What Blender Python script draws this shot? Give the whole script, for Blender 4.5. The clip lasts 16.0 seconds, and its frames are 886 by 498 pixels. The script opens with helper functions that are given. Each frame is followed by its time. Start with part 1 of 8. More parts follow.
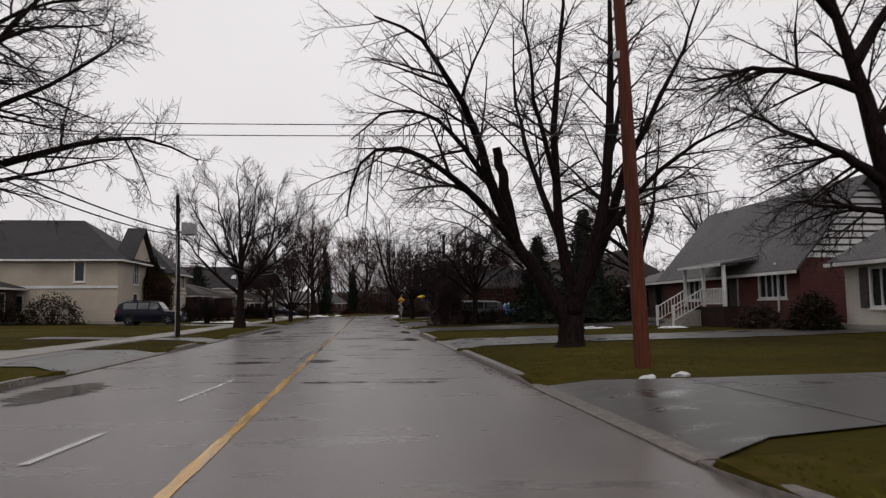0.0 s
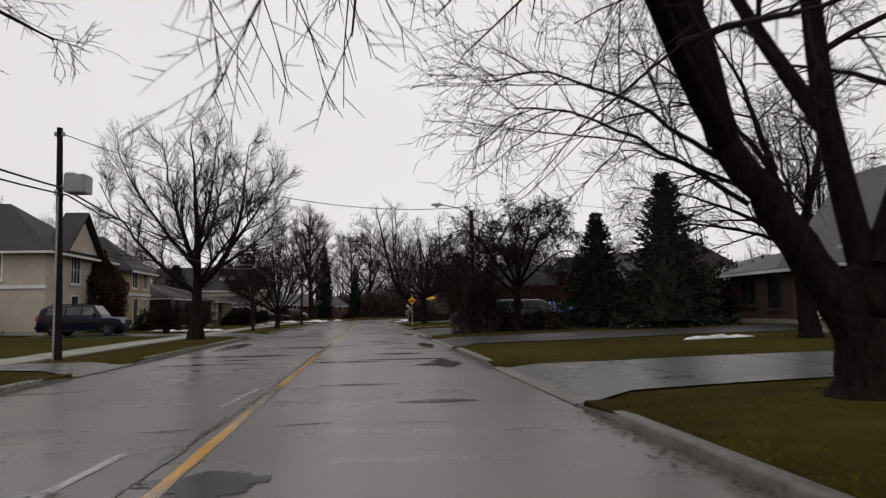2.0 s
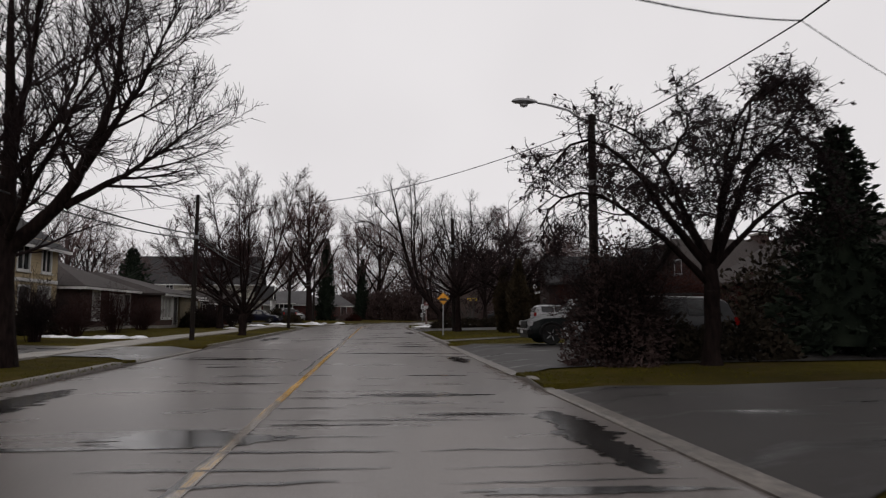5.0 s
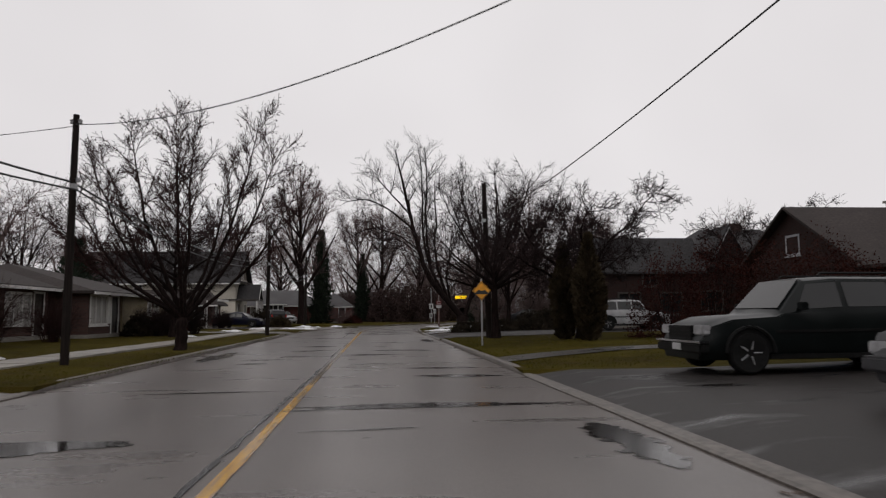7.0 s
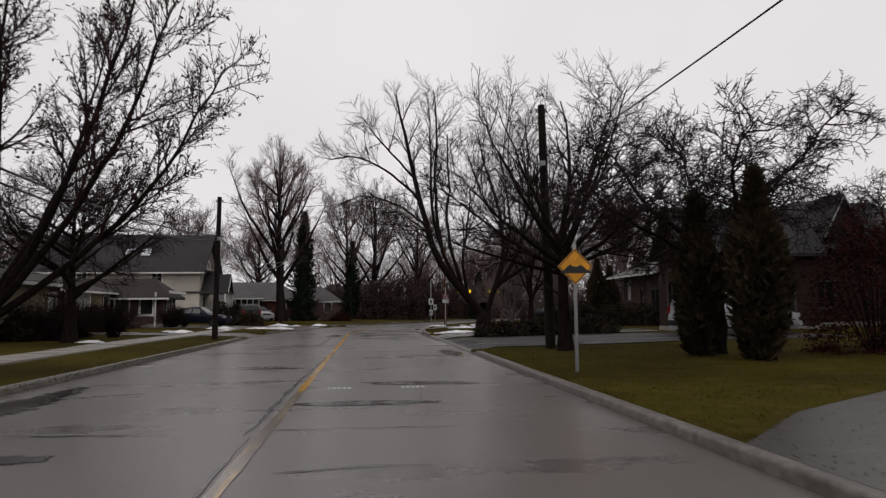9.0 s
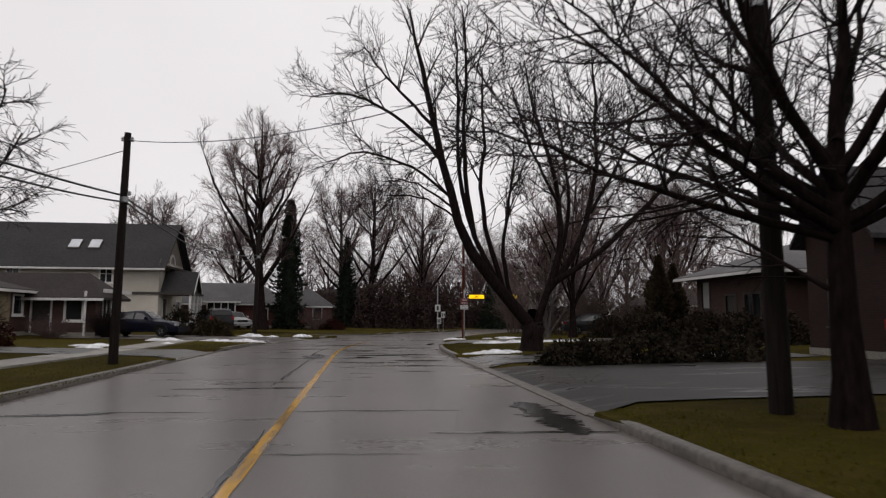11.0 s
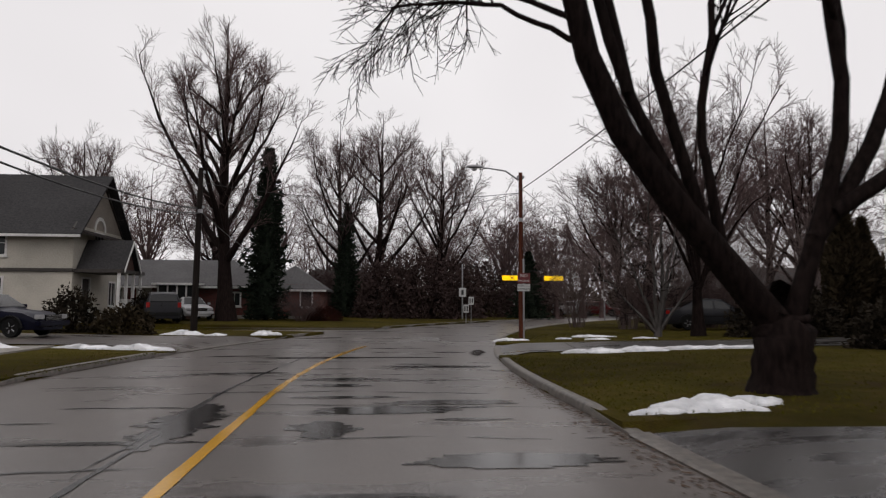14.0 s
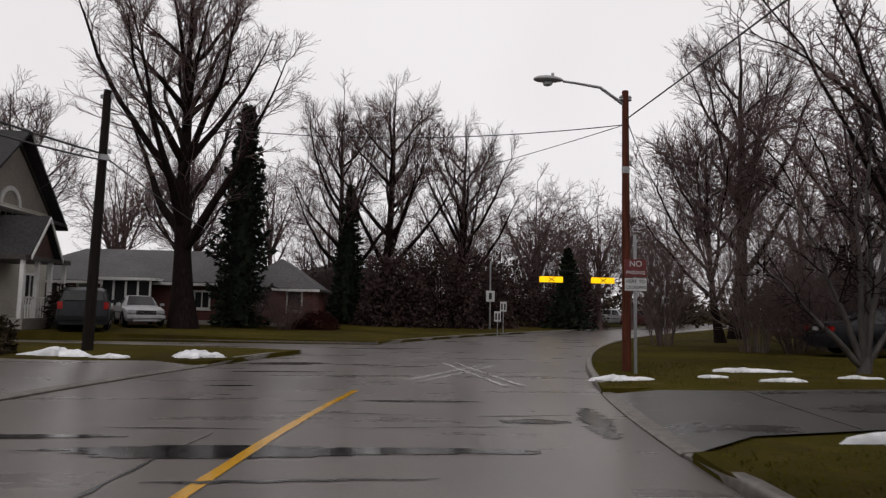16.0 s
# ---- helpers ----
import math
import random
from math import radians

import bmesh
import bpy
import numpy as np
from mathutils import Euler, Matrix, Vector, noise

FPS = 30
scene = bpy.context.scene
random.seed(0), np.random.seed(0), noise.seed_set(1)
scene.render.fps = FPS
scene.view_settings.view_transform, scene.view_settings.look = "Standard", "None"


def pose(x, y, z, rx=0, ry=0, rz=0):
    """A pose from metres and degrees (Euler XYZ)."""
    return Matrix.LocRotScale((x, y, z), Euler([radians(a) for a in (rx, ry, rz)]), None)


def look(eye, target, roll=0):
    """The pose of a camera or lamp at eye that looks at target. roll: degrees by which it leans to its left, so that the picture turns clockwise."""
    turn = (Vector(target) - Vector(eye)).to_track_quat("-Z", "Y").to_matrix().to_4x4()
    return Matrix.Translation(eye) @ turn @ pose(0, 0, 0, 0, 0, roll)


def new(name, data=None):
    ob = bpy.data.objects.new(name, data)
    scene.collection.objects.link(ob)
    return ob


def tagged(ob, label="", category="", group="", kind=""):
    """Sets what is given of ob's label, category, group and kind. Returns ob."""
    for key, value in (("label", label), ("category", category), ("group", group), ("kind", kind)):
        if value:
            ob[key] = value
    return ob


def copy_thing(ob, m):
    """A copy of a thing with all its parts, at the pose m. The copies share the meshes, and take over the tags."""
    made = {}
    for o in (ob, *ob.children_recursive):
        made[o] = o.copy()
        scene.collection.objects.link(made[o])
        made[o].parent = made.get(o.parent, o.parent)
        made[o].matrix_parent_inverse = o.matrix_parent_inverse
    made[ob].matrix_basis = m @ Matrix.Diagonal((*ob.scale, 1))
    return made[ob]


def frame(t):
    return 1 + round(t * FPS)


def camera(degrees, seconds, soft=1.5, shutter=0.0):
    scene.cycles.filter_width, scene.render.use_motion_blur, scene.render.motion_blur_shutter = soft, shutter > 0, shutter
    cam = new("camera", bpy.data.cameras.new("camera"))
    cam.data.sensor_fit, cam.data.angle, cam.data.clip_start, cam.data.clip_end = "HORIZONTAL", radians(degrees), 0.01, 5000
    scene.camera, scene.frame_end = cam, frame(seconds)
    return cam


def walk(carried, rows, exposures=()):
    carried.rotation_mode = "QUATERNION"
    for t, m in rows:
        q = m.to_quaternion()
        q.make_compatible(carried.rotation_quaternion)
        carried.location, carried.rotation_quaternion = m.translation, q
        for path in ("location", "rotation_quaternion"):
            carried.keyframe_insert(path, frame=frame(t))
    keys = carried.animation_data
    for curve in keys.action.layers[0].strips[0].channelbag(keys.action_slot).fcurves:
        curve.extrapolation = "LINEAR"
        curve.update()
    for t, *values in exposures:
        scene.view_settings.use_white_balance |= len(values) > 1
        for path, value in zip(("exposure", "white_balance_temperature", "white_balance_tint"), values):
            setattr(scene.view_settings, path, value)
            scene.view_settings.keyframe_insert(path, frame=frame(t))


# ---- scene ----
cam = camera(66.50, 16.0, 1.25, 0.25)
PATH = [
    (0.0, (1.435, 0.000, 1.366), (3.749, 19.805, 3.095), -0.50),
    (0.5, (1.520, 3.093, 1.324), (3.903, 22.888, 3.077), -1.27),
    (1.0, (1.544, 6.173, 1.351), (3.887, 25.978, 3.042), -1.06),
    (1.5, (1.533, 9.210, 1.307), (3.806, 29.019, 3.052), -1.07),
    (2.0, (1.539, 12.282, 1.300), (3.755, 32.092, 3.114), -1.15),
    (2.5, (1.559, 15.326, 1.305), (3.700, 35.149, 3.062), -0.87),
    (3.0, (1.567, 18.407, 1.314), (3.633, 38.227, 3.197), -0.25),
    (3.5, (1.457, 21.560, 1.254), (3.541, 41.369, 3.243), -0.13),
    (4.0, (1.429, 24.680, 1.245), (3.502, 44.491, 3.230), 0.16),
    (4.2, (1.421, 25.897, 1.306), (3.476, 45.716, 3.208), 0.26),
    (6.3, (1.313, 38.703, 1.312), (3.080, 58.547, 3.247), -0.41),
    (6.5, (1.288, 39.969, 1.369), (3.075, 59.819, 3.220), -0.49),
    (7.0, (1.223, 43.282, 1.309), (3.168, 63.112, 3.229), -0.66),
    (7.5, (1.157, 46.549, 1.315), (3.328, 66.365, 3.113), -0.90),
    (8.0, (1.135, 49.666, 1.306), (3.345, 69.479, 3.094), -0.43),
    (8.2, (1.114, 50.865, 1.295), (3.328, 70.672, 3.144), -0.44),
    (10.3, (1.074, 63.381, 1.396), (3.198, 83.191, 3.145), 0.39),
    (10.5, (1.069, 64.541, 1.347), (3.191, 84.342, 3.193), 1.07),
    (11.0, (1.063, 67.352, 1.404), (3.349, 87.117, 3.429), 0.28),
    (11.5, (1.185, 70.122, 1.388), (4.076, 89.878, 2.534), 0.53),
    (12.0, (1.412, 72.692, 1.396), (4.696, 92.353, 3.029), -0.45),
    (12.5, (1.588, 75.303, 1.397), (4.876, 94.963, 3.034), -0.48),
    (13.0, (1.624, 77.941, 1.406), (4.541, 97.659, 3.050), -0.36),
    (13.5, (1.613, 80.616, 1.409), (4.070, 100.394, 3.077), -0.30),
    (14.0, (1.551, 83.367, 1.394), (3.544, 103.199, 3.039), 0.21),
    (14.5, (1.514, 86.002, 1.387), (3.117, 105.873, 2.987), 0.55),
    (15.0, (1.510, 88.774, 1.400), (2.932, 108.657, 3.026), 0.39),
    (15.5, (1.635, 91.583, 1.407), (3.034, 111.454, 3.201), 0.90),
    (16.0, (1.762, 94.257, 1.416), (3.421, 114.106, 3.222), 1.12),
]
walk(cam, [(t, look(eye, target, roll)) for t, eye, target, roll in PATH], [(0.0, 0.0), (2.0, 0.0), (4.0, -0.07), (8.2, -0.07), (10.3, 0.03), (16.0, 0.06)])

# World: overcast winter sky, one wide weak sun behind the cloud.
world = bpy.data.worlds.new("world")
scene.world = world
world.use_nodes = True
wn, wl = world.node_tree.nodes, world.node_tree.links
sky = wn.new("ShaderNodeTexSky")
sky.sky_type, sky.sun_disc, sky.sun_elevation, sky.sun_rotation = "NISHITA", False, radians(38), radians(200)
grey = wn.new("ShaderNodeHueSaturation")
grey.inputs["Saturation"].default_value = 0.0
grey.inputs["Value"].default_value = 0.1
wl.new(sky.outputs[0], grey.inputs["Color"])
cloud = wn.new("ShaderNodeTexNoise")
cloud.inputs["Scale"].default_value, cloud.inputs["Detail"].default_value = 1.6, 3.0
ramp = wn.new("ShaderNodeValToRGB")
ramp.color_ramp.elements[0].position, ramp.color_ramp.elements[1].position = 0.35, 0.7
ramp.color_ramp.elements[0].color, ramp.color_ramp.elements[1].color = (0.768, 0.736, 0.752, 1), (0.885, 0.854, 0.868, 1)
wl.new(cloud.outputs[0], ramp.inputs[0])
veil = wn.new("ShaderNodeMix")
veil.data_type = "RGBA"
veil.inputs[0].default_value = 0.9
wl.new(grey.outputs[0], veil.inputs[6])
wl.new(ramp.outputs[0], veil.inputs[7])
wl.new(veil.outputs[2], wn["Background"].inputs[0])
wn["Background"].inputs[1].default_value = 1.0
sun = new("sun", bpy.data.lights.new("sun", "SUN"))
sun.data.energy, sun.data.angle, sun.data.color = 0.5, radians(40), (1.0, 0.96, 0.93)
sun.matrix_world = look((0, 0, 60), (15, 35, 0))


# Materials: two scales of variation, bump, all procedural.
def nodes_of(name):
    m = bpy.data.materials.new(name)
    m.use_nodes = True
    n = m.node_tree.nodes
    return m, n, m.node_tree.links, n["Principled BSDF"]


def coords(n, l, scale=(1, 1, 1), kind="Object"):
    tc, mp = n.new("ShaderNodeTexCoord"), n.new("ShaderNodeMapping")
    mp.inputs["Scale"].default_value = scale
    l.new(tc.outputs[kind], mp.inputs[0])
    return mp.outputs[0]


def noise_of(n, l, vec, scale, detail=5.0, rough=0.55):
    t = n.new("ShaderNodeTexNoise")
    t.inputs["Scale"].default_value, t.inputs["Detail"].default_value, t.inputs["Roughness"].default_value = scale, detail, rough
    l.new(vec, t.inputs["Vector"])
    return t.outputs[0]


def ramp_of(n, l, fac, stops):
    r = n.new("ShaderNodeValToRGB")
    while len(r.color_ramp.elements) < len(stops):
        r.color_ramp.elements.new(0.5)
    for e, (p, c) in zip(r.color_ramp.elements, stops):
        e.position, e.color = p, (*c, 1) if len(c) == 3 else c
    l.new(fac, r.inputs[0])
    return r.outputs[0]


def mixed(n, l, fac, a, b, blend="MIX"):
    x = n.new("ShaderNodeMix")
    x.data_type, x.blend_type = "RGBA", blend
    for s, v in ((0, fac), (6, a), (7, b)):
        if isinstance(v, (int, float)):
            x.inputs[s].default_value = v
        elif isinstance(v, tuple):
            x.inputs[s].default_value = (*v, 1)
        else:
            l.new(v, x.inputs[s])
    return x.outputs[2]


def bumped(n, l, b, height, strength, dist=0.02):
    k = n.new("ShaderNodeBump")
    k.inputs["Strength"].default_value, k.inputs["Distance"].default_value = strength, dist
    l.new(height, k.inputs["Height"])
    l.new(k.outputs[0], b.inputs["Normal"])


def surf(name, c1, c2, scale=4.0, rough=0.7, bump=0.3, metal=0.0, big=0.35, spec=0.5, dist=0.01, stretch=(1, 1, 1), vary=0.0):
    """A plain surface: fine grain between two colours, large uneven patches, bump."""
    m, n, l, b = nodes_of(name)
    v = coords(n, l, stretch)
    fine, wide = noise_of(n, l, v, scale), noise_of(n, l, v, big, 3.0)
    col = ramp_of(n, l, fine, [(0.3, c1), (0.7, c2)])
    dim = ramp_of(n, l, wide, [(0.3, (0.72, 0.72, 0.72)), (0.7, (1.12, 1.12, 1.12))])
    col = mixed(n, l, 1.0, col, dim, "MULTIPLY")
    if vary:
        oi = n.new("ShaderNodeObjectInfo")
        each = ramp_of(n, l, oi.outputs["Random"], [(0.0, (1 - vary,) * 3), (1.0, (1 + vary,) * 3)])
        col = mixed(n, l, 1.0, col, each, "MULTIPLY")
    l.new(col, b.inputs["Base Color"])
    rr = n.new("ShaderNodeMapRange")
    rr.inputs["To Min"].default_value, rr.inputs["To Max"].default_value = max(rough - 0.12, 0.03), min(rough + 0.12, 1)
    l.new(wide, rr.inputs[0])
    l.new(rr.outputs[0], b.inputs["Roughness"])
    b.inputs["Metallic"].default_value = metal
    b.inputs["Specular IOR Level"].default_value = spec
    if bump:
        bumped(n, l, b, fine, bump, dist)
    return m


def brick_wall(name, c1, c2, mortar, spec=0.3):
    m, n, l, b = nodes_of(name)
    tc, sp, ad, cb = n.new("ShaderNodeTexCoord"), n.new("ShaderNodeSeparateXYZ"), n.new("ShaderNodeMath"), n.new("ShaderNodeCombineXYZ")
    l.new(tc.outputs["Object"], sp.inputs[0])
    l.new(sp.outputs[0], ad.inputs[0]), l.new(sp.outputs[1], ad.inputs[1])
    l.new(ad.outputs[0], cb.inputs[0]), l.new(sp.outputs[2], cb.inputs[1])
    t = n.new("ShaderNodeTexBrick")
    for k, v in (("Scale", 1.0), ("Brick Width", 0.22), ("Row Height", 0.075), ("Mortar Size", 0.008), ("Bias", -0.1)):
        t.inputs[k].default_value = v
    t.inputs["Color1"].default_value, t.inputs["Color2"].default_value, t.inputs["Mortar"].default_value = (*c1, 1), (*c2, 1), (*mortar, 1)
    l.new(cb.outputs[0], t.inputs["Vector"])
    wide = noise_of(n, l, tc.outputs["Object"], 0.6, 4.0)
    dim = ramp_of(n, l, wide, [(0.3, (0.75, 0.75, 0.75)), (0.7, (1.1, 1.1, 1.1))])
    l.new(mixed(n, l, 1.0, t.outputs["Color"], dim, "MULTIPLY"), b.inputs["Base Color"])
    b.inputs["Roughness"].default_value, b.inputs["Specular IOR Level"].default_value = 0.75, spec
    bumped(n, l, b, t.outputs["Fac"], -0.4, 0.01)
    return m


def banded(name, c1, c2, pitch, rough=0.6, dark=0.55):
    """Courses along z: siding boards or shingles, the shadow at each lap darkened into the colour."""
    m, n, l, b = nodes_of(name)
    tc, sp, dv, fr = n.new("ShaderNodeTexCoord"), n.new("ShaderNodeSeparateXYZ"), n.new("ShaderNodeMath"), n.new("ShaderNodeMath")
    l.new(tc.outputs["Object"], sp.inputs[0])
    dv.operation, fr.operation = "DIVIDE", "FRACT"
    dv.inputs[1].default_value = pitch
    l.new(sp.outputs[2], dv.inputs[0]), l.new(dv.outputs[0], fr.inputs[0])
    fine, wide = noise_of(n, l, tc.outputs["Object"], 9.0), noise_of(n, l, tc.outputs["Object"], 0.5, 3.0)
    col = ramp_of(n, l, fine, [(0.3, c1), (0.7, c2)])
    lap = ramp_of(n, l, fr.outputs[0], [(0.0, (dark, dark, dark)), (0.1, (1, 1, 1)), (0.95, (1, 1, 1)), (1.0, (dark, dark, dark))])
    dim = ramp_of(n, l, wide, [(0.3, (0.8, 0.8, 0.8)), (0.7, (1.1, 1.1, 1.1))])
    col = mixed(n, l, 1.0, mixed(n, l, 1.0, col, lap, "MULTIPLY"), dim, "MULTIPLY")
    l.new(col, b.inputs["Base Color"])
    b.inputs["Roughness"].default_value, b.inputs["Specular IOR Level"].default_value = rough, 0.2
    bumped(n, l, b, fr.outputs[0], 0.5, 0.015)
    return m


def wet_road(name, c1, c2, pool, dry, wet, sx, sy, level, soft=0.1):
    """Wet paving: grain, long wet streaks across the lane, smoother where water stands."""
    m, n, l, b = nodes_of(name)
    v = coords(n, l)
    grain = noise_of(n, l, v, 60.0, 3.0)
    wide = noise_of(n, l, v, 0.22, 4.0)
    streak = noise_of(n, l, coords(n, l, (sx, sy, 1)), 1.0, 5.0, 0.6)
    track = noise_of(n, l, coords(n, l, (0.9, 0.04, 1)), 1.0, 3.0)
    col = ramp_of(n, l, grain, [(0.3, c1), (0.7, c2)])
    dim = ramp_of(n, l, wide, [(0.3, (0.8, 0.8, 0.8)), (0.7, (1.12, 1.12, 1.12))])
    lane = ramp_of(n, l, track, [(0.35, (0.86, 0.86, 0.86)), (0.65, (1.08, 1.08, 1.08))])
    col = mixed(n, l, 1.0, mixed(n, l, 1.0, col, dim, "MULTIPLY"), lane, "MULTIPLY")
    mask = ramp_of(n, l, streak, [(level, (0, 0, 0)), (level + soft, (1, 1, 1))])
    col = mixed(n, l, mask, col, pool)
    l.new(col, b.inputs["Base Color"])
    rr = n.new("ShaderNodeMapRange")
    rr.inputs["To Min"].default_value, rr.inputs["To Max"].default_value = dry, wet
    l.new(mask, rr.inputs[0])
    l.new(rr.outputs[0], b.inputs["Roughness"])
    b.inputs["IOR"].default_value = 1.4
    bumped(n, l, b, grain, 0.25, 0.004)
    return m


def worn_paint(name, c1, c2, level):
    """Road paint rubbed through to the asphalt in long patches."""
    m, n, l, b = nodes_of(name)
    fine = noise_of(n, l, coords(n, l), 25.0, 4.0)
    rub = noise_of(n, l, coords(n, l, (6.0, 0.45, 1)), 1.0, 5.0, 0.65)
    col = ramp_of(n, l, fine, [(0.3, c1), (0.7, c2)])
    gone = ramp_of(n, l, rub, [(level, (0, 0, 0)), (level + 0.22, (0.92, 0.92, 0.92))])
    l.new(mixed(n, l, gone, col, (0.1, 0.092, 0.088)), b.inputs["Base Color"])
    b.inputs["Roughness"].default_value = 0.17
    bumped(n, l, b, fine, 0.2, 0.004)
    return m


def lawn_of(name):
    m, n, l, b = nodes_of(name)
    v = coords(n, l)
    fine, mid, wide = noise_of(n, l, v, 45.0, 4.0), noise_of(n, l, v, 2.2, 5.0), noise_of(n, l, v, 0.18, 4.0)
    col = ramp_of(n, l, fine, [(0.3, (0.021, 0.019, 0.002)), (0.7, (0.07, 0.057, 0.007))])
    straw = ramp_of(n, l, mid, [(0.45, (0, 0, 0)), (0.72, (0.75, 0.75, 0.75))])
    col = mixed(n, l, straw, col, (0.075, 0.052, 0.014))
    dim = ramp_of(n, l, wide, [(0.3, (0.5, 0.48, 0.5)), (0.7, (1.35, 1.35, 1.35))])
    bare = ramp_of(n, l, noise_of(n, l, v, 0.7, 6.0, 0.65), [(0.56, (0, 0, 0)), (0.7, (0.7, 0.7, 0.7))])
    col = mixed(n, l, bare, mixed(n, l, 1.0, col, dim, "MULTIPLY"), (0.034, 0.021, 0.011))
    l.new(col, b.inputs["Base Color"])
    b.inputs["Roughness"].default_value, b.inputs["Specular IOR Level"].default_value = 0.95, 0.04
    bumped(n, l, b, fine, 0.9, 0.04)
    return m


def glowing(name, c, strength):
    m, n, l, b = nodes_of(name)
    b.inputs["Base Color"].default_value = (*c, 1)
    b.inputs["Emission Color"].default_value, b.inputs["Emission Strength"].default_value = (*c, 1), strength
    return m


ASPHALT = wet_road("wet_asphalt", (0.086, 0.074, 0.068), (0.144, 0.126, 0.117), (0.045, 0.04, 0.038), 0.3, 0.12, 0.3, 1.1, 0.57, 0.2)
DRIVE = wet_road("wet_driveway", (0.018, 0.016, 0.015), (0.038, 0.034, 0.032), (0.012, 0.011, 0.011), 0.55, 0.16, 0.4, 1.3, 0.54, 0.16)
POOL_DRIVE = wet_road("flooded_driveway", (0.03, 0.027, 0.026), (0.055, 0.05, 0.048), (0.018, 0.017, 0.017), 0.32, 0.1, 0.4, 1.2, 0.5)
DRIVE.node_tree.nodes["Principled BSDF"].inputs["IOR"].default_value = 1.24
PALE_DRIVE = wet_road("concrete_driveway", (0.036, 0.032, 0.029), (0.068, 0.062, 0.057), (0.022, 0.02, 0.019), 0.36, 0.14, 0.5, 0.8, 0.54, 0.15)
CONCRETE = surf("concrete", (0.17, 0.155, 0.135), (0.29, 0.27, 0.24), 18.0, 0.6, 0.4, vary=0.12)
KERBSTONE = surf("kerb_concrete", (0.05, 0.043, 0.037), (0.15, 0.13, 0.112), 9.0, 0.5, 0.6, big=0.9)
LAWN = lawn_of("winter_lawn")
BLADE = surf("grass_blade", (0.036, 0.035, 0.004), (0.11, 0.096, 0.013), 1.5, 0.9, 0.0, spec=0.03, big=0.25)
TAR = surf("crack_tar", (0.008, 0.008, 0.009), (0.02, 0.019, 0.02), 8.0, 0.25, 0.2)
WATER = surf("standing_water", (0.016, 0.015, 0.015), (0.03, 0.028, 0.027), 3.0, 0.14, 0.03, spec=0.5)
WATER.node_tree.nodes["Principled BSDF"].inputs["IOR"].default_value = 1.33
YELLOW = worn_paint("yellow_road_paint", (0.46, 0.23, 0.012), (0.62, 0.33, 0.02), 0.45)
FRESH_YELLOW = worn_paint("yellow_line_paint", (0.46, 0.23, 0.012), (0.62, 0.33, 0.02), 0.58)
WORN_YELLOW = worn_paint("rubbed_yellow_road_paint", (0.4, 0.22, 0.03), (0.52, 0.31, 0.05), 0.27)
WHITE = worn_paint("white_road_paint", (0.3, 0.29, 0.28), (0.46, 0.45, 0.44), 0.42)
CROSS_WHITE = worn_paint("crossing_paint", (0.42, 0.41, 0.4), (0.58, 0.57, 0.56), 0.52)
DEBRIS = surf("leaf_litter", (0.03, 0.016, 0.008), (0.11, 0.055, 0.022), 14.0, 0.7, 0.6)
SNOW = surf("old_snow", (0.62, 0.63, 0.66), (0.82, 0.82, 0.84), 7.0, 0.6, 0.6, big=2.5, dist=0.05)
BARK = surf("wet_bark", (0.00452, 0.003, 0.0028), (0.02147, 0.014, 0.0125), 14.0, 0.85, 1.0, spec=0.05, dist=0.03, stretch=(1, 1, 0.25), vary=0.15)
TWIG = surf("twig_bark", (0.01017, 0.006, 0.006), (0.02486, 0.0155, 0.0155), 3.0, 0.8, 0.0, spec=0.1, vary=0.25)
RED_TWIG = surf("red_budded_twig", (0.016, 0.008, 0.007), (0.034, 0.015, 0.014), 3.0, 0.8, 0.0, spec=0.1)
# Grey-brown stems, paled so that the thickets carry haze in their colour.
HAZE_GREY_TWIG = surf("haze_grey_brown_twigs", (0.105, 0.076, 0.071), (0.19, 0.145, 0.137), 0.5, 0.9, 0.0, spec=0.1)
# Twig bark for distant growth, with the haze lightened into its colour.
HAZED_TWIG = surf("haze_paled_twig_bark", (0.06464, 0.0429, 0.0416), (0.1395, 0.0949, 0.091), 0.3, 0.9, 0.0, spec=0.1)
BIRCH = surf("pale_bark", (0.03, 0.025, 0.023), (0.085, 0.074, 0.068), 6.0, 0.7, 0.5, stretch=(1, 1, 0.5))
NEEDLE = surf("spruce_needles", (0.009, 0.0135, 0.01), (0.03, 0.039, 0.026), 2.0, 0.8, 0.0, spec=0.06, big=0.8)
CEDAR = surf("cedar_foliage", (0.019, 0.0145, 0.009), (0.052, 0.039, 0.023), 2.0, 0.85, 0.0, spec=0.05, big=0.8)
BROWN_CEDAR = surf("brown_cedar", (0.026, 0.0165, 0.0115), (0.064, 0.04, 0.026), 2.0, 0.85, 0.0, spec=0.05, big=0.8)
YEW = surf("yew_foliage", (0.01243, 0.0108, 0.0078), (0.04068, 0.032, 0.023), 2.0, 0.85, 0.0, spec=0.04, big=0.8)
THICKET = surf("brown_thicket", (0.02898, 0.01958, 0.01863), (0.0839, 0.0567, 0.05265), 2.0, 0.85, 0.0, spec=0.04, big=0.8)
RUST = surf("russet_leaves", (0.022, 0.0078, 0.0066), (0.05, 0.0165, 0.0125), 2.0, 0.85, 0.0, spec=0.05, big=0.6)
POLE_WOOD = surf("weathered_pole", (0.006, 0.0044, 0.004), (0.021, 0.0155, 0.013), 10.0, 0.8, 0.7, spec=0.12, stretch=(3, 3, 0.15))
RED_POLE = surf("treated_pole", (0.045, 0.014, 0.008), (0.12, 0.036, 0.02), 10.0, 0.75, 0.7, spec=0.12, stretch=(3, 3, 0.15))
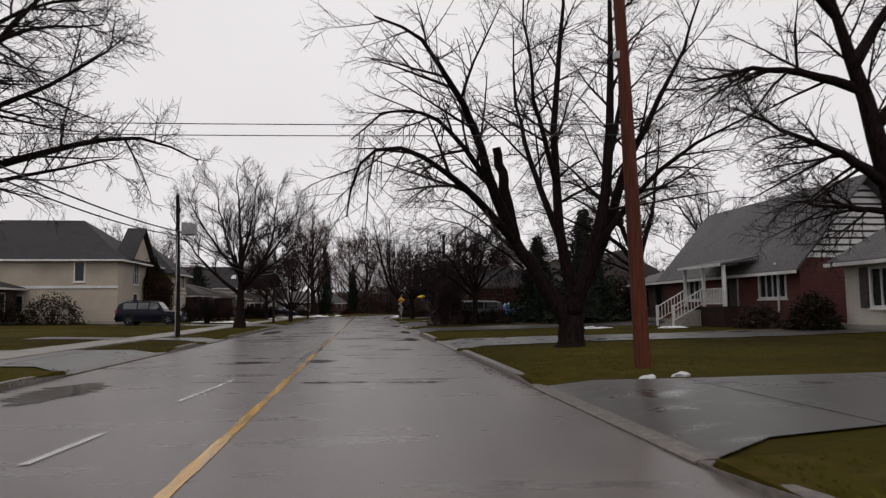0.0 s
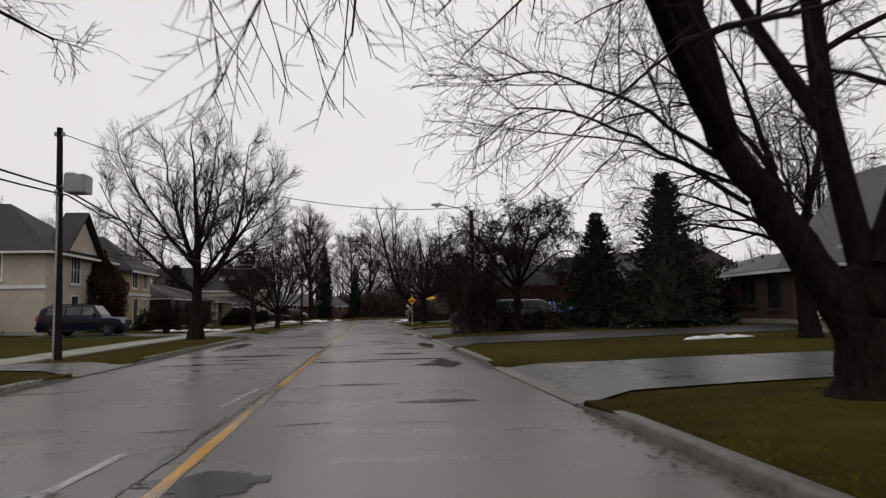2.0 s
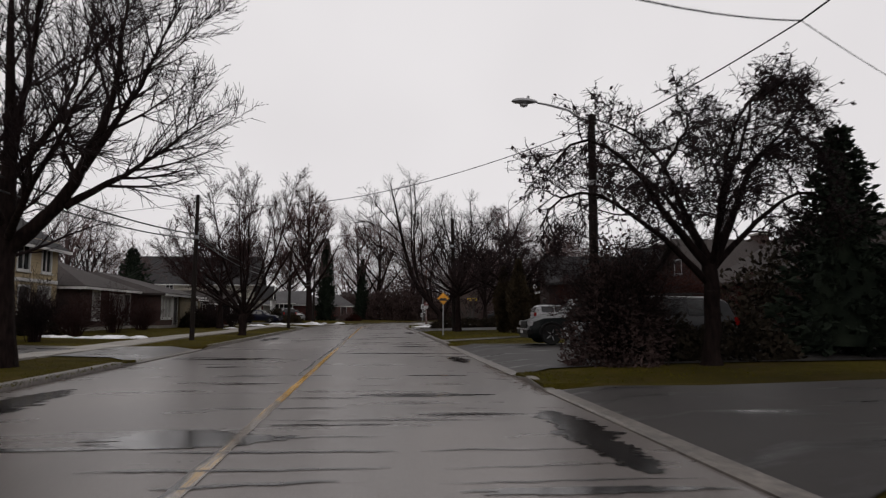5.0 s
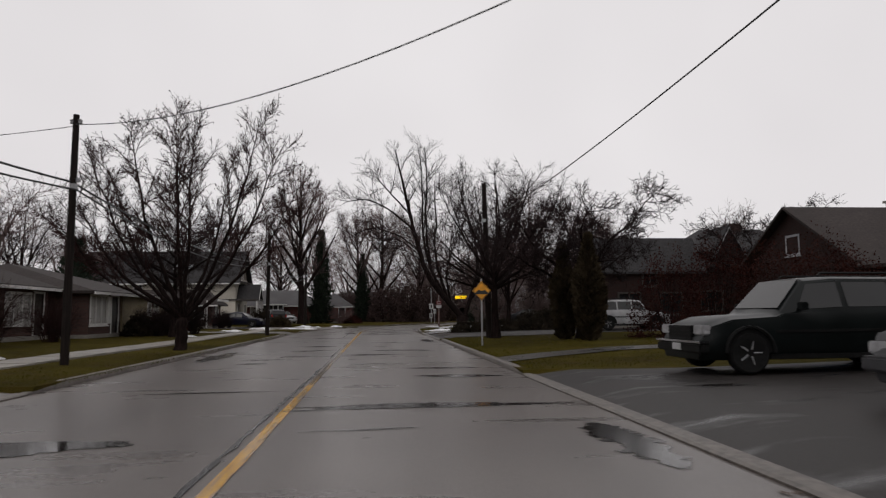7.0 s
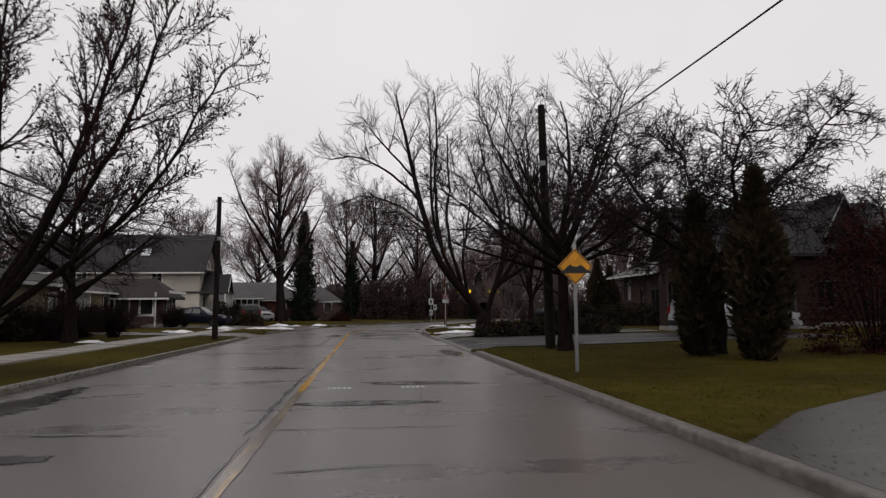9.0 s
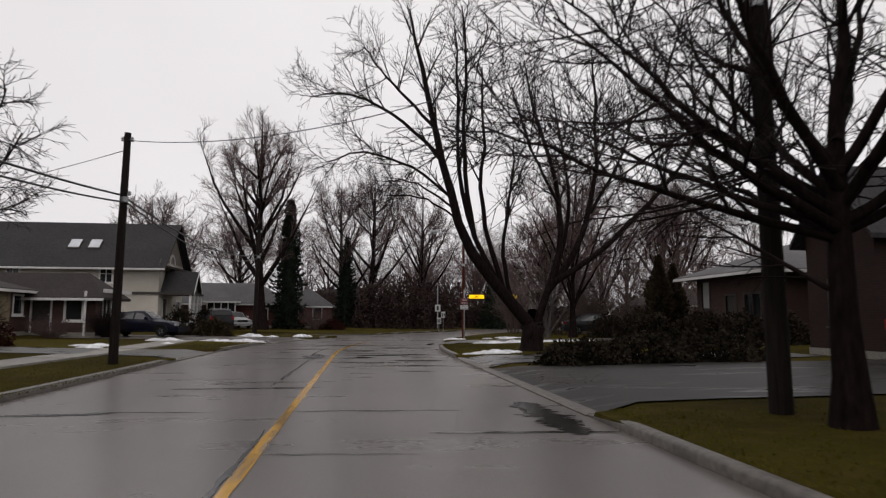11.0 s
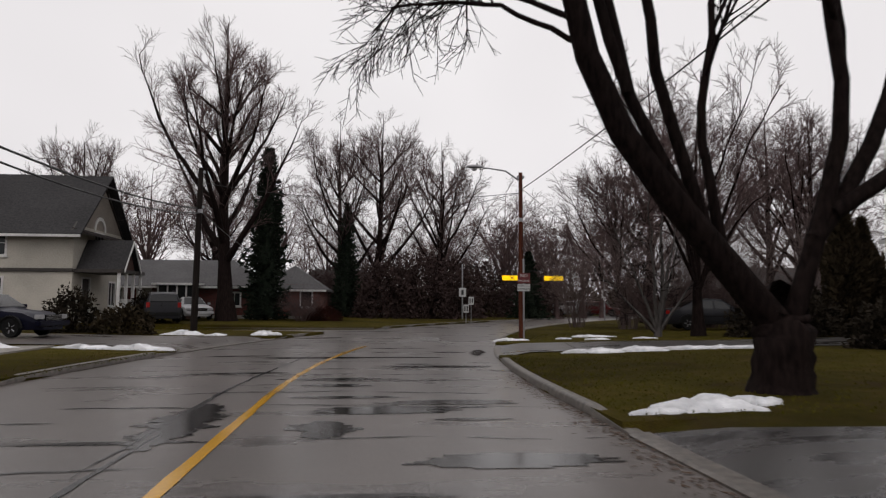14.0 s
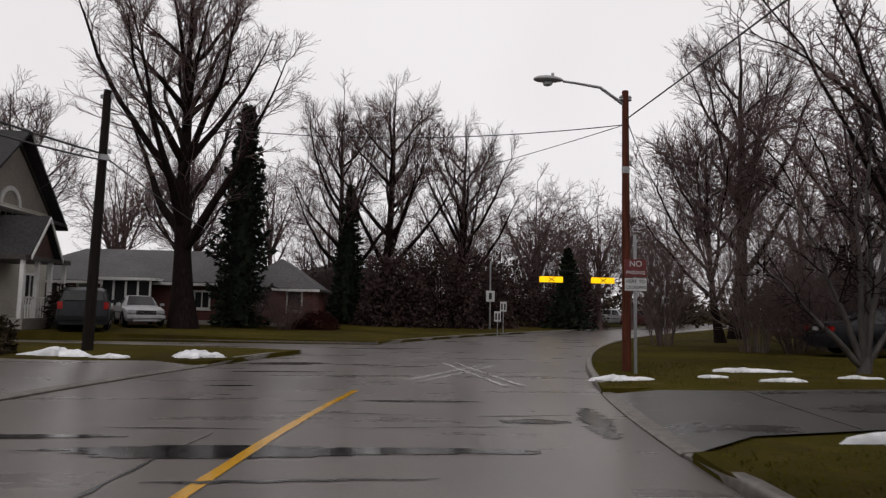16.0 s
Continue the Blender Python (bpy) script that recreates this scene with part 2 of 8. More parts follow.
STEEL = surf("galvanised_steel", (0.28, 0.28, 0.29), (0.42, 0.42, 0.43), 12.0, 0.45, 0.1, metal=0.8)
GREY_BOX = surf("grey_painted_metal", (0.24, 0.24, 0.25), (0.32, 0.32, 0.33), 6.0, 0.5, 0.1)
CABLE = surf("black_cable", (0.008, 0.008, 0.009), (0.015, 0.015, 0.016), 5.0, 0.6, 0.0)
SIGN_YELLOW = surf("sign_amber", (0.6, 0.25, 0.008), (0.72, 0.32, 0.015), 6.0, 0.4, 0.0, big=1.5)
SIGN_BLACK = surf("sign_black", (0.01, 0.01, 0.01), (0.02, 0.02, 0.02), 6.0, 0.5, 0.0)
SIGN_WHITE = surf("sign_white", (0.45, 0.45, 0.45), (0.56, 0.56, 0.56), 6.0, 0.5, 0.0)
SIGN_RED = surf("sign_dark_red", (0.1, 0.012, 0.014), (0.16, 0.022, 0.022), 6.0, 0.5, 0.0)
BOARD_RED = surf("sign_red", (0.5, 0.02, 0.015), (0.62, 0.035, 0.025), 6.0, 0.5, 0.0)
LIT_YELLOW = glowing("lit_yellow_panel", (1.0, 0.62, 0.0), 0.8)
TRIM_WHITE = surf("white_trim_paint", (0.52, 0.51, 0.5), (0.66, 0.65, 0.63), 6.0, 0.5, 0.1)
DARK_TRIM = surf("dark_trim_paint", (0.02, 0.016, 0.014), (0.045, 0.036, 0.03), 6.0, 0.6, 0.2)
STUCCO = surf("beige_stucco", (0.34, 0.29, 0.235), (0.45, 0.39, 0.32), 16.0, 0.85, 0.4)
CREAM = surf("cream_stucco", (0.4, 0.37, 0.315), (0.53, 0.495, 0.43), 16.0, 0.85, 0.3)
GREY_STUCCO = surf("grey_brown_stucco", (0.19, 0.165, 0.14), (0.28, 0.245, 0.21), 14.0, 0.85, 0.4)
TAN = banded("tan_siding", (0.33, 0.26, 0.15), (0.43, 0.34, 0.21), 0.2)
OCHRE = brick_wall("ochre_stone", (0.19, 0.15, 0.085), (0.25, 0.2, 0.12), (0.14, 0.12, 0.09))
WHITE_SIDING = surf("white_siding", (0.46, 0.45, 0.45), (0.57, 0.56, 0.56), 6.0, 0.55, 0.15, vary=0.08)
RED_BRICK = brick_wall("red_brick", (0.17, 0.04, 0.029), (0.115, 0.029, 0.024), (0.12, 0.1, 0.09))
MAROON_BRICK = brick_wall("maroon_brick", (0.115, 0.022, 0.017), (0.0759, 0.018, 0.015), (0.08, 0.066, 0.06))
BROWN_BRICK = brick_wall("brown_brick", (0.069, 0.031, 0.024), (0.0483, 0.024, 0.02), (0.05, 0.042, 0.038))
DARK_BRICK = brick_wall("dark_brick", (0.03105, 0.014, 0.012), (0.02185, 0.011, 0.01), (0.024, 0.02, 0.018), 0.15)
SHINGLE = banded("charcoal_shingles", (0.02, 0.019, 0.02), (0.044, 0.042, 0.043), 0.14, 0.75, 0.7)
GREY_SHINGLE = banded("grey_shingles", (0.07, 0.067, 0.069), (0.125, 0.12, 0.122), 0.12, 0.7, 0.75)
BROWN_SHINGLE = banded("brown_shingles", (0.022, 0.017, 0.016), (0.045, 0.036, 0.033), 0.14, 0.75, 0.7)
CAR_GLASS = surf("tinted_car_glass", (0.006, 0.0065, 0.007), (0.01, 0.0105, 0.011), 0.7, 0.09, 0.02, spec=0.45)
GLASS = surf("dark_window_glass", (0.012, 0.013, 0.014), (0.02, 0.021, 0.022), 0.7, 0.08, 0.02, spec=0.3)
BLIND = surf("pale_window_blind", (0.3, 0.29, 0.28), (0.4, 0.39, 0.37), 3.0, 0.7, 0.1)
SKYLIGHT = surf("skylight_glass", (0.5, 0.52, 0.55), (0.6, 0.62, 0.65), 2.0, 0.08, 0.0, spec=0.9)
TYRE = surf("tyre_rubber", (0.007, 0.007, 0.007), (0.014, 0.014, 0.014), 20.0, 0.75, 0.2, spec=0.15)
CHROME = surf("chrome", (0.5, 0.5, 0.51), (0.62, 0.62, 0.63), 4.0, 0.16, 0.0, metal=1.0)
LAMP_CLEAR = surf("headlamp_glass", (0.3, 0.3, 0.31), (0.45, 0.45, 0.46), 8.0, 0.1, 0.2, spec=0.8)
LAMP_RED = surf("tail_lamp_red", (0.22, 0.01, 0.01), (0.32, 0.015, 0.012), 8.0, 0.15, 0.1, spec=0.8)
PLASTIC = surf("black_plastic", (0.006, 0.006, 0.006), (0.012, 0.012, 0.012), 10.0, 0.5, 0.1, spec=0.15)


def car_paint(name, c):
    m = surf(name, tuple(k * 0.92 for k in c), tuple(min(k * 1.08, 1) for k in c), 5.0, 0.32, 0.0, spec=0.14, big=1.2)
    b = m.node_tree.nodes["Principled BSDF"]
    b.inputs["Coat Weight"].default_value, b.inputs["Coat Roughness"].default_value = 0.05, 0.1
    return m


BLACK_PAINT, SILVER_PAINT, BLUE_PAINT = car_paint("black_green_paint", (0.006, 0.008, 0.008)), car_paint("silver_paint", (0.36, 0.36, 0.37)), car_paint("navy_paint", (0.005, 0.0055, 0.016))
WHITE_PAINT, RED_PAINT, DARK_PAINT, GREY_PAINT = car_paint("white_paint", (0.55, 0.55, 0.56)), car_paint("dark_red_paint", (0.09, 0.008, 0.009)), car_paint("charcoal_paint", (0.02, 0.02, 0.023)), car_paint("dark_grey_paint", (0.06, 0.06, 0.063))
MID_BLUE = car_paint("blue_paint", (0.03, 0.1, 0.28))

# Mesh helpers.
class Shape:
    """Collects quads and triangles for one mesh."""

    def __init__(self):
        self.v, self.f = [], []

    def add(self, verts, faces):
        k = len(self.v)
        self.v.extend(tuple(p) for p in verts)
        self.f.extend(tuple(i + k for i in f) for f in faces)
        return self

    def box(self, x0, x1, y0, y1, z0, z1):
        v = [(x, y, z) for x in (x0, x1) for y in (y0, y1) for z in (z0, z1)]
        return self.add(v, [(0, 1, 3, 2), (4, 6, 7, 5), (0, 4, 5, 1), (2, 3, 7, 6), (0, 2, 6, 4), (1, 5, 7, 3)])

    def tube(self, pts, radii, sides=8, caps=True):
        P = np.array(pts, float)[None]
        R = np.broadcast_to(np.array(radii, float), (len(pts),))[None]
        v, f = tubes(P, R, sides)
        k, n = len(self.v), len(pts)
        self.v.extend(map(tuple, v)), self.f.extend(tuple(int(i) + k for i in q) for q in f)
        if caps:
            self.f.append(tuple(k + i for i in range(sides))[::-1])
            self.f.append(tuple(k + (n - 1) * sides + i for i in range(sides)))
        return self

    def lathe(self, rings, sides=16, axis="z", at=(0, 0, 0)):
        """rings: (radius, height) from one end to the other."""
        v = []
        for r, h in rings:
            for i in range(sides):
                c, s = r * math.cos(2 * math.pi * i / sides), r * math.sin(2 * math.pi * i / sides)
                p = (c, s, h) if axis == "z" else (c, h, s) if axis == "y" else (h, c, s)
                v.append((p[0] + at[0], p[1] + at[1], p[2] + at[2]))
        f = [(a * sides + i, a * sides + (i + 1) % sides, (a + 1) * sides + (i + 1) % sides, (a + 1) * sides + i) for a in range(len(rings) - 1) for i in range(sides)]
        f += [tuple(range(sides))[::-1], tuple((len(rings) - 1) * sides + i for i in range(sides))]
        return self.add(v, f)

    def prism(self, ring, d):
        """A flat ring of corners, pushed along d."""
        n = len(ring)
        v = [tuple(p) for p in ring] + [tuple(a + b for a, b in zip(p, d)) for p in ring]
        return self.add(v, [tuple(range(n))[::-1], tuple(range(n, 2 * n))] + [(i, (i + 1) % n, n + (i + 1) % n, n + i) for i in range(n)])

    def mesh(self, name, mat, smooth=False, bevel=0.0):
        me = bpy.data.meshes.new(name)
        me.from_pydata(self.v, [], self.f)
        bm = bmesh.new()
        bm.from_mesh(me)
        bmesh.ops.recalc_face_normals(bm, faces=bm.faces)
        if bevel:
            bmesh.ops.bevel(bm, geom=[e for e in bm.edges if len(e.link_faces) == 2 and e.calc_face_angle(0) > 0.5], offset=bevel, segments=2, affect="EDGES", clamp_overlap=True)
        bm.to_mesh(me)
        bm.free()
        me.materials.append(mat)
        if smooth:
            me.shade_smooth()
            me.set_sharp_from_angle(angle=radians(40))
        return me


def tubes(P, R, sides):
    """Tapered tubes round many polylines at once: P is n x k x 3, R is n x k."""
    n, k, _ = P.shape
    T = np.gradient(P, axis=1)
    T /= np.linalg.norm(T, axis=-1, keepdims=True) + 1e-9
    a = np.where(np.abs(T[:, :1, 2:3]) > 0.8, np.array([[[1.0, 0.13, 0.0]]]), np.array([[[0.0, 0.11, 1.0]]]))
    U = np.cross(T, a)
    U /= np.linalg.norm(U, axis=-1, keepdims=True) + 1e-9
    V = np.cross(T, U)
    ang = 2 * np.pi * np.arange(sides) / sides
    ring = P[:, :, None] + R[:, :, None, None] * (np.cos(ang)[:, None] * U[:, :, None] + np.sin(ang)[:, None] * V[:, :, None])
    idx = np.arange(n * k * sides).reshape(n, k, sides)
    nxt = np.roll(idx, -1, axis=2)
    q = np.stack([idx[:, :-1], nxt[:, :-1], nxt[:, 1:], idx[:, 1:]], -1)
    return ring.reshape(-1, 3), q.reshape(-1, 4)


def big_mesh(name, chunks, mat, smooth=True):
    """One mesh from many (verts, quads) arrays."""
    off, vs, fs = 0, [], []
    for v, f in chunks:
        vs.append(v), fs.append(f + off)
        off += len(v)
    v, f = np.concatenate(vs).astype(np.float32), np.concatenate(fs).astype(np.int32)
    me = bpy.data.meshes.new(name)
    me.vertices.add(len(v)), me.loops.add(f.size), me.polygons.add(len(f))
    me.vertices.foreach_set("co", v.ravel())
    me.loops.foreach_set("vertex_index", f.ravel())
    me.polygons.foreach_set("loop_start", np.arange(len(f), dtype=np.int32) * f.shape[1])
    me.update(calc_edges=True)
    me.materials.append(mat)
    if smooth:
        me.shade_smooth()
    return me


def thing(name, x, y, z, label, category, group="", rz=0.0, kind=""):
    ob = new(name)
    ob.empty_display_size = 0.3
    ob.matrix_world = pose(x, y, z, 0, 0, rz)
    return tagged(ob, label, category, group, kind)


def part(name, shape, mat, parent, label="", smooth=False, bevel=0.0):
    me = shape if isinstance(shape, bpy.types.Mesh) else shape.mesh(name, mat, smooth, bevel)
    ob = new(name, me)
    ob.parent = parent
    if label:
        tagged(ob, label)
    return ob


def single(name, shape, mat, label="", category="", kind="", at=None, smooth=False, bevel=0.0, group=""):
    me = shape if isinstance(shape, bpy.types.Mesh) else shape.mesh(name, mat, smooth, bevel)
    ob = new(name, me)
    if at is not None:
        ob.matrix_world = at
    return tagged(ob, label, category, group, kind)


# The plan: the road's yellow line is x = 0 up to the bend, y runs ahead.
RIGHT, LEFT = 4.28, -4.75
BEND, CURVE, SIDE0, SIDE1 = 93.0, 0.0078, 115.6, 121.4


def mid(y):
    """The x of the yellow line at y."""
    if y < BEND:
        return 0.0
    if y < 138:
        return CURVE * (y - BEND) ** 2
    return CURVE * 45**2 + (y - 138) * 2 * CURVE * 45


def lawn(x, y):
    """The height of the lawn."""
    u = abs(x - mid(y)) - 4.3
    return 0.11 + 0.016 * min(max(u, 0), 17) + 0.015 * math.sin(x * 0.7 + y * 0.31) * min(max(u, 0), 1)


def in_road(u, y):
    return LEFT < u < RIGHT or (u <= LEFT + 1e-6 and SIDE0 < y < SIDE1)


# Driveways: side, y0, y1, far offset, material. They ramp up over the dropped kerb.
DRIVES = [
    (1, 6.3, 10.6, 34, PALE_DRIVE), (1, 21.8, 26.2, 20, PALE_DRIVE), (1, 35.6, 41.4, 20.5, DRIVE), (1, 45.6, 56.6, 17, DRIVE), (1, 77.6, 84.9, 18, DRIVE), (1, 86.6, 89.8, 15, POOL_DRIVE), (1, 101.6, 105.2, 19, PALE_DRIVE),
    (-1, -2.0, 3.0, 18, PALE_DRIVE), (-1, 16.0, 21.5, 15, PALE_DRIVE), (-1, 28.6, 30.6, 12, PALE_DRIVE), (-1, 50.0, 55.0, 16.5, PALE_DRIVE), (-1, 90.4, 94.0, 16, PALE_DRIVE), (-1, 104.0, 109.8, 16, ASPHALT),
]


def dropped(u, y):
    """How far the verge is let down for a driveway: 1 where it meets the kerb."""
    for side, y0, y1, *_ in DRIVES:
        if side * u > 0 and y0 - 0.8 < y < y1 + 0.8:
            o = abs(u) - (RIGHT if side > 0 else -LEFT)
            return max(0.0, 1 - o / 0.9)
    return 0.0


# Ground: one sheet to the horizon, sunk under the road and the side street.
e = 0.01
us = sorted({-900, -500, -250, -120, -80, -60, -45, -35, -28, -24, -20, -17, -14, -12, -10, -8.5, -7.2, -6.6, LEFT - 0.9, LEFT - e, LEFT + e, -2, 0, 2, RIGHT - e, RIGHT + e, RIGHT + 0.9, 6, 7, 8.5, 10, 12, 14, 17, 20, 24, 28, 35, 45, 60, 80, 120, 250, 500, 900})
vs = sorted({-120, -60, -30, *[d[1] - k for d in DRIVES for k in (0.79, 0.95)], *[d[2] + k for d in DRIVES for k in (0.79, 0.95)], *range(-16, 110, 2), 110, 113, SIDE0 - e, SIDE0 + e, 118, SIDE1 - e, SIDE1 + e, *range(123, 170, 3), 170, 180, 200, 230, 280, 350, 500, 800, 1300})
g = Shape()
gv = []
for y in vs:
    for u in us:
        x = u + mid(min(y, 200))
        gv.append((x, y, -0.08 if in_road(u, y) else lawn(x, min(y, 200)) * (1 - dropped(u, y)) - 0.03 * dropped(u, y)))
nu = len(us)
g.add(gv, [(j * nu + i, j * nu + i + 1, (j + 1) * nu + i + 1, (j + 1) * nu + i) for j in range(len(vs) - 1) for i in range(nu - 1)])
single("ground", g, LAWN, "olive winter lawn, wet and partly straw coloured", "ground", "structure")


def ribbon(u0, u1, y0, y1, z, step=1.0, wob=0.0, rng=None, inset=1):
    """A strip that follows the road between two offsets."""
    s = Shape()
    n = max(1, int((y1 - y0) / step))
    rows = []
    for k in range(n + 1):
        y = y0 + (y1 - y0) * k / n
        a = wob * (rng.random() - 0.5) if rng else 0
        b = wob * (rng.random() - 0.5) if rng else 0
        rows += [(mid(y) + u0 + a, y, z), (mid(y) + u1 + b, y, z)]
    return s.add(rows, [(2 * k, 2 * k + 1, 2 * k + 3, 2 * k + 2) for k in range(n)])


# Road and side street.
r = Shape()
rows, cols = [], [LEFT, -3.4, -2, -1, 0, 1, 2, 3.2, RIGHT]
ys = [-60, -40, -20, *range(-10, 140, 2), *range(140, 300, 8)]
for y in ys:
    for u in cols:
        rows.append((mid(y) + u, y, 0.03 * (1 - (u / 4.7) ** 2)))
r.add(rows, [(j * 9 + i, j * 9 + i + 1, j * 9 + i + 10, j * 9 + i + 9) for j in range(len(ys) - 1) for i in range(8)])
single("road", r, ASPHALT, "wet grey asphalt road with dark streaks and puddles", "road", "structure")
r = Shape()
rows = []
for x in [-90, -60, -40, -25, -16, -10, -6, -3, -1]:
    rows += [(x, SIDE0, -0.006), (x, 118.5, 0.02), (x, SIDE1, -0.006)]
rows += [(mid(SIDE0) + LEFT + 0.05, SIDE0, 0.001), (mid(118.5) + LEFT + 0.05, 118.5, 0.006), (mid(SIDE1) + LEFT + 0.05, SIDE1, 0.001)]
r.add(rows, [(j * 3 + i, j * 3 + i + 3, j * 3 + i + 4, j * 3 + i + 1) for j in range(9) for i in range(2)])
single("side_road", r, ASPHALT, "wet grey asphalt side street joining the road", "road", "structure")

# Driveway surfaces, ramped up over the dropped kerb.
for side, y0, y1, far, mat in DRIVES:
    edge = RIGHT if side > 0 else -LEFT
    offs = [edge - 0.02, edge + 0.12, edge + 0.9, edge + 2.5, *[o for o in (8, 10, 12, 14, 16, 18, 20, 24, 28, 34) if o < far], far]
    s, rows = Shape(), []
    ny = 6
    for o in offs:
        for k in range(ny + 1):
            flare = 0.7 * max(0.0, 1 - (o - edge) / 1.5)
            y = y0 - flare + (y1 - y0 + 2 * flare) * k / ny
            x = mid(y) + side * o
            top = lawn(x, y) + 0.028
            rows.append((x, y, 0.012 if o < edge else 0.03 if o < edge + 0.2 else top))
    s.add(rows, [(j * (ny + 1) + i, j * (ny + 1) + i + 1, (j + 1) * (ny + 1) + i + 1, (j + 1) * (ny + 1) + i) for j in range(len(offs) - 1) for i in range(ny)])
    single("driveway", s, mat, "wet paved driveway with shallow puddles" if mat is not PALE_DRIVE else "pale concrete driveway, wet and stained", "driveway", "structure", smooth=True)

# Open joints across the concrete driveways.
for side, y0, y1, far, mat in DRIVES:
    o = 6.6
    while mat is PALE_DRIVE and o < min(far, 18):
        v = [(mid(y) + side * (o + d), y, lawn(mid(y) + side * o, y) + 0.0315) for y in [y0 + 0.02 + (y1 - y0 - 0.04) * k / 6 for k in range(7)] for d in (-0.012, 0.012)]
        single("driveway_joint", Shape().add(v, [(2 * k, 2 * k + 1, 2 * k + 3, 2 * k + 2) for k in range(6)]), TAR, "dark open joint across a concrete driveway", "joint", "structure")
        o += 2.9

# Kerbs: a rounded concrete profile, broken at the driveways and the side street.
def kerb(side, y0, y1):
    edge = RIGHT if side > 0 else LEFT
    prof = [(-0.005, -0.05), (0.0, 0.1), (0.02, 0.125), (0.05, 0.135), (0.15, 0.135), (0.17, 0.12), (0.175, -0.05)]
    n = max(2, int((y1 - y0) / 1.5))
    s, v = Shape(), []
    for k in range(n + 1):
        y = y0 + (y1 - y0) * k / n
        low = min(1.0, max(0.25, min(y - y0, y1 - y) / 0.7 + 0.25))
        for o, z in prof:
            v.append((mid(y) + edge + side * o, y, z * low if z > 0 else z))
    m = len(prof)
    f = [(j * m + i, j * m + i + 1, (j + 1) * m + i + 1, (j + 1) * m + i) for j in range(n) for i in range(m - 1)]
    s.add(v, f + [tuple(range(m)), tuple(n * m + i for i in range(m))[::-1]])
    single("kerb", s, KERBSTONE, "worn grey concrete kerb along the road", "kerb", "structure", smooth=True)


for side in (1, -1):
    cuts = sorted((a - 0.6, b + 0.6) for sd, a, b, *_ in DRIVES if sd == side) + ([(SIDE0, SIDE1)] if side < 0 else [])
    y = -40
    for a, b in sorted(cuts):
        kerb(side, y, a)
        y = b
    kerb(side, y, 200)
for y in (SIDE0, SIDE1):
    s = Shape().box(-90, mid(y) + LEFT, y - 0.15 if y == SIDE0 else y, y if y == SIDE0 else y + 0.15, -0.05, 0.125)
    single("kerb", s, KERBSTONE, "worn grey concrete kerb of the side street", "kerb", "structure", bevel=0.02)

# Dropped kerbs: low worn concrete strips across the driveway mouths.
for side, y0, y1, *_ in DRIVES:
    edge = RIGHT if side > 0 else LEFT
    n = max(2, int((y1 - y0 + 1.3) / 0.8))
    v = []
    for k in range(n + 1):
        y = y0 - 0.65 + (y1 - y0 + 1.3) * k / n
        v += [(mid(y) + edge + side * o, y, z) for o, z in ((-0.03, -0.04), (-0.03, 0.026), (0.02, 0.042), (0.2, 0.052), (0.21, -0.04))]
    f = [(5 * k + i, 5 * k + i + 1, 5 * k + i + 6, 5 * k + i + 5) for k in range(n) for i in range(4)]
    single("dropped_kerb", Shape().add(v, f + [(0, 1, 2, 3, 4), (5 * n, 5 * n + 1, 5 * n + 2, 5 * n + 3, 5 * n + 4)]), KERBSTONE, "low worn concrete dropped kerb at a driveway", "kerb", "structure")

# Painted lines: the yellow centre line, worn white dashes that close in on it, and the crossing's X.
rng = random.Random(3)
for y0, y1, m in ((-40, 21.5, YELLOW), (21.5, 24.5, WORN_YELLOW), (24.5, 34.0, YELLOW), (34.0, 41.0, WORN_YELLOW), (41.0, 56.0, YELLOW), (56.0, 67.0, WORN_YELLOW), (67.0, 80.0, YELLOW), (80.0, 106.0, FRESH_YELLOW)):
    single("centre_line", ribbon(-0.062, 0.062, y0, y1, 0.036, 0.5, 0.02, rng), m, "worn yellow centre line on wet asphalt", "road marking", "structure")
for y0, y1, x0, x1 in ((6.4, 7.9, -1.52, -1.4), (10.4, 13.4, -1.27, -1.02), (16.2, 19.0, -0.9, -0.72), (22.0, 24.2, -0.5, -0.34), (0.5, 3.5, -1.9, -1.75)):
    s = Shape().add([(x0 - 0.05, y0, 0.034), (x0 + 0.05, y0, 0.034), (x1 + 0.05, y1, 0.034), (x1 - 0.05, y1, 0.034)], [(0, 1, 2, 3)])
    single("lane_dash", s, WHITE, "worn white dash on wet asphalt", "road marking", "structure")
for (xa, ya), (xb, yb) in (((2.34, 107.6), (4.4, 111.6)), ((4.2, 106.9), (3.5, 112.3))):
    d = Vector((xb - xa, yb - ya, 0)).normalized()
    for o in (-0.17, 0.17):
        p = Vector((-d.y, d.x, 0)) * o
        w = Vector((-d.y, d.x, 0)) * 0.06
        a, b = Vector((xa, ya, 0.034)) + p, Vector((xb, yb, 0.03)) + p
        single("crossing_mark", Shape().add([a - w, a + w, b + w, b - w], [(0, 1, 2, 3)]), CROSS_WHITE, "worn white X outline painted on the road", "road marking", "structure")

# Two short rows of white blocks on the hump.
for x0 in (0.42, 1.66):
    for k in range(5):
        single("hump_mark", Shape().add([(x0 + 0.085 * k, 67.2, 0.0345), (x0 + 0.085 * k + 0.05, 67.2, 0.0345), (x0 + 0.085 * k + 0.05, 67.5, 0.0345), (x0 + 0.085 * k, 67.5, 0.0345)], [(0, 1, 2, 3)]), SIGN_WHITE, "small white block painted on the speed hump", "road marking", "structure")

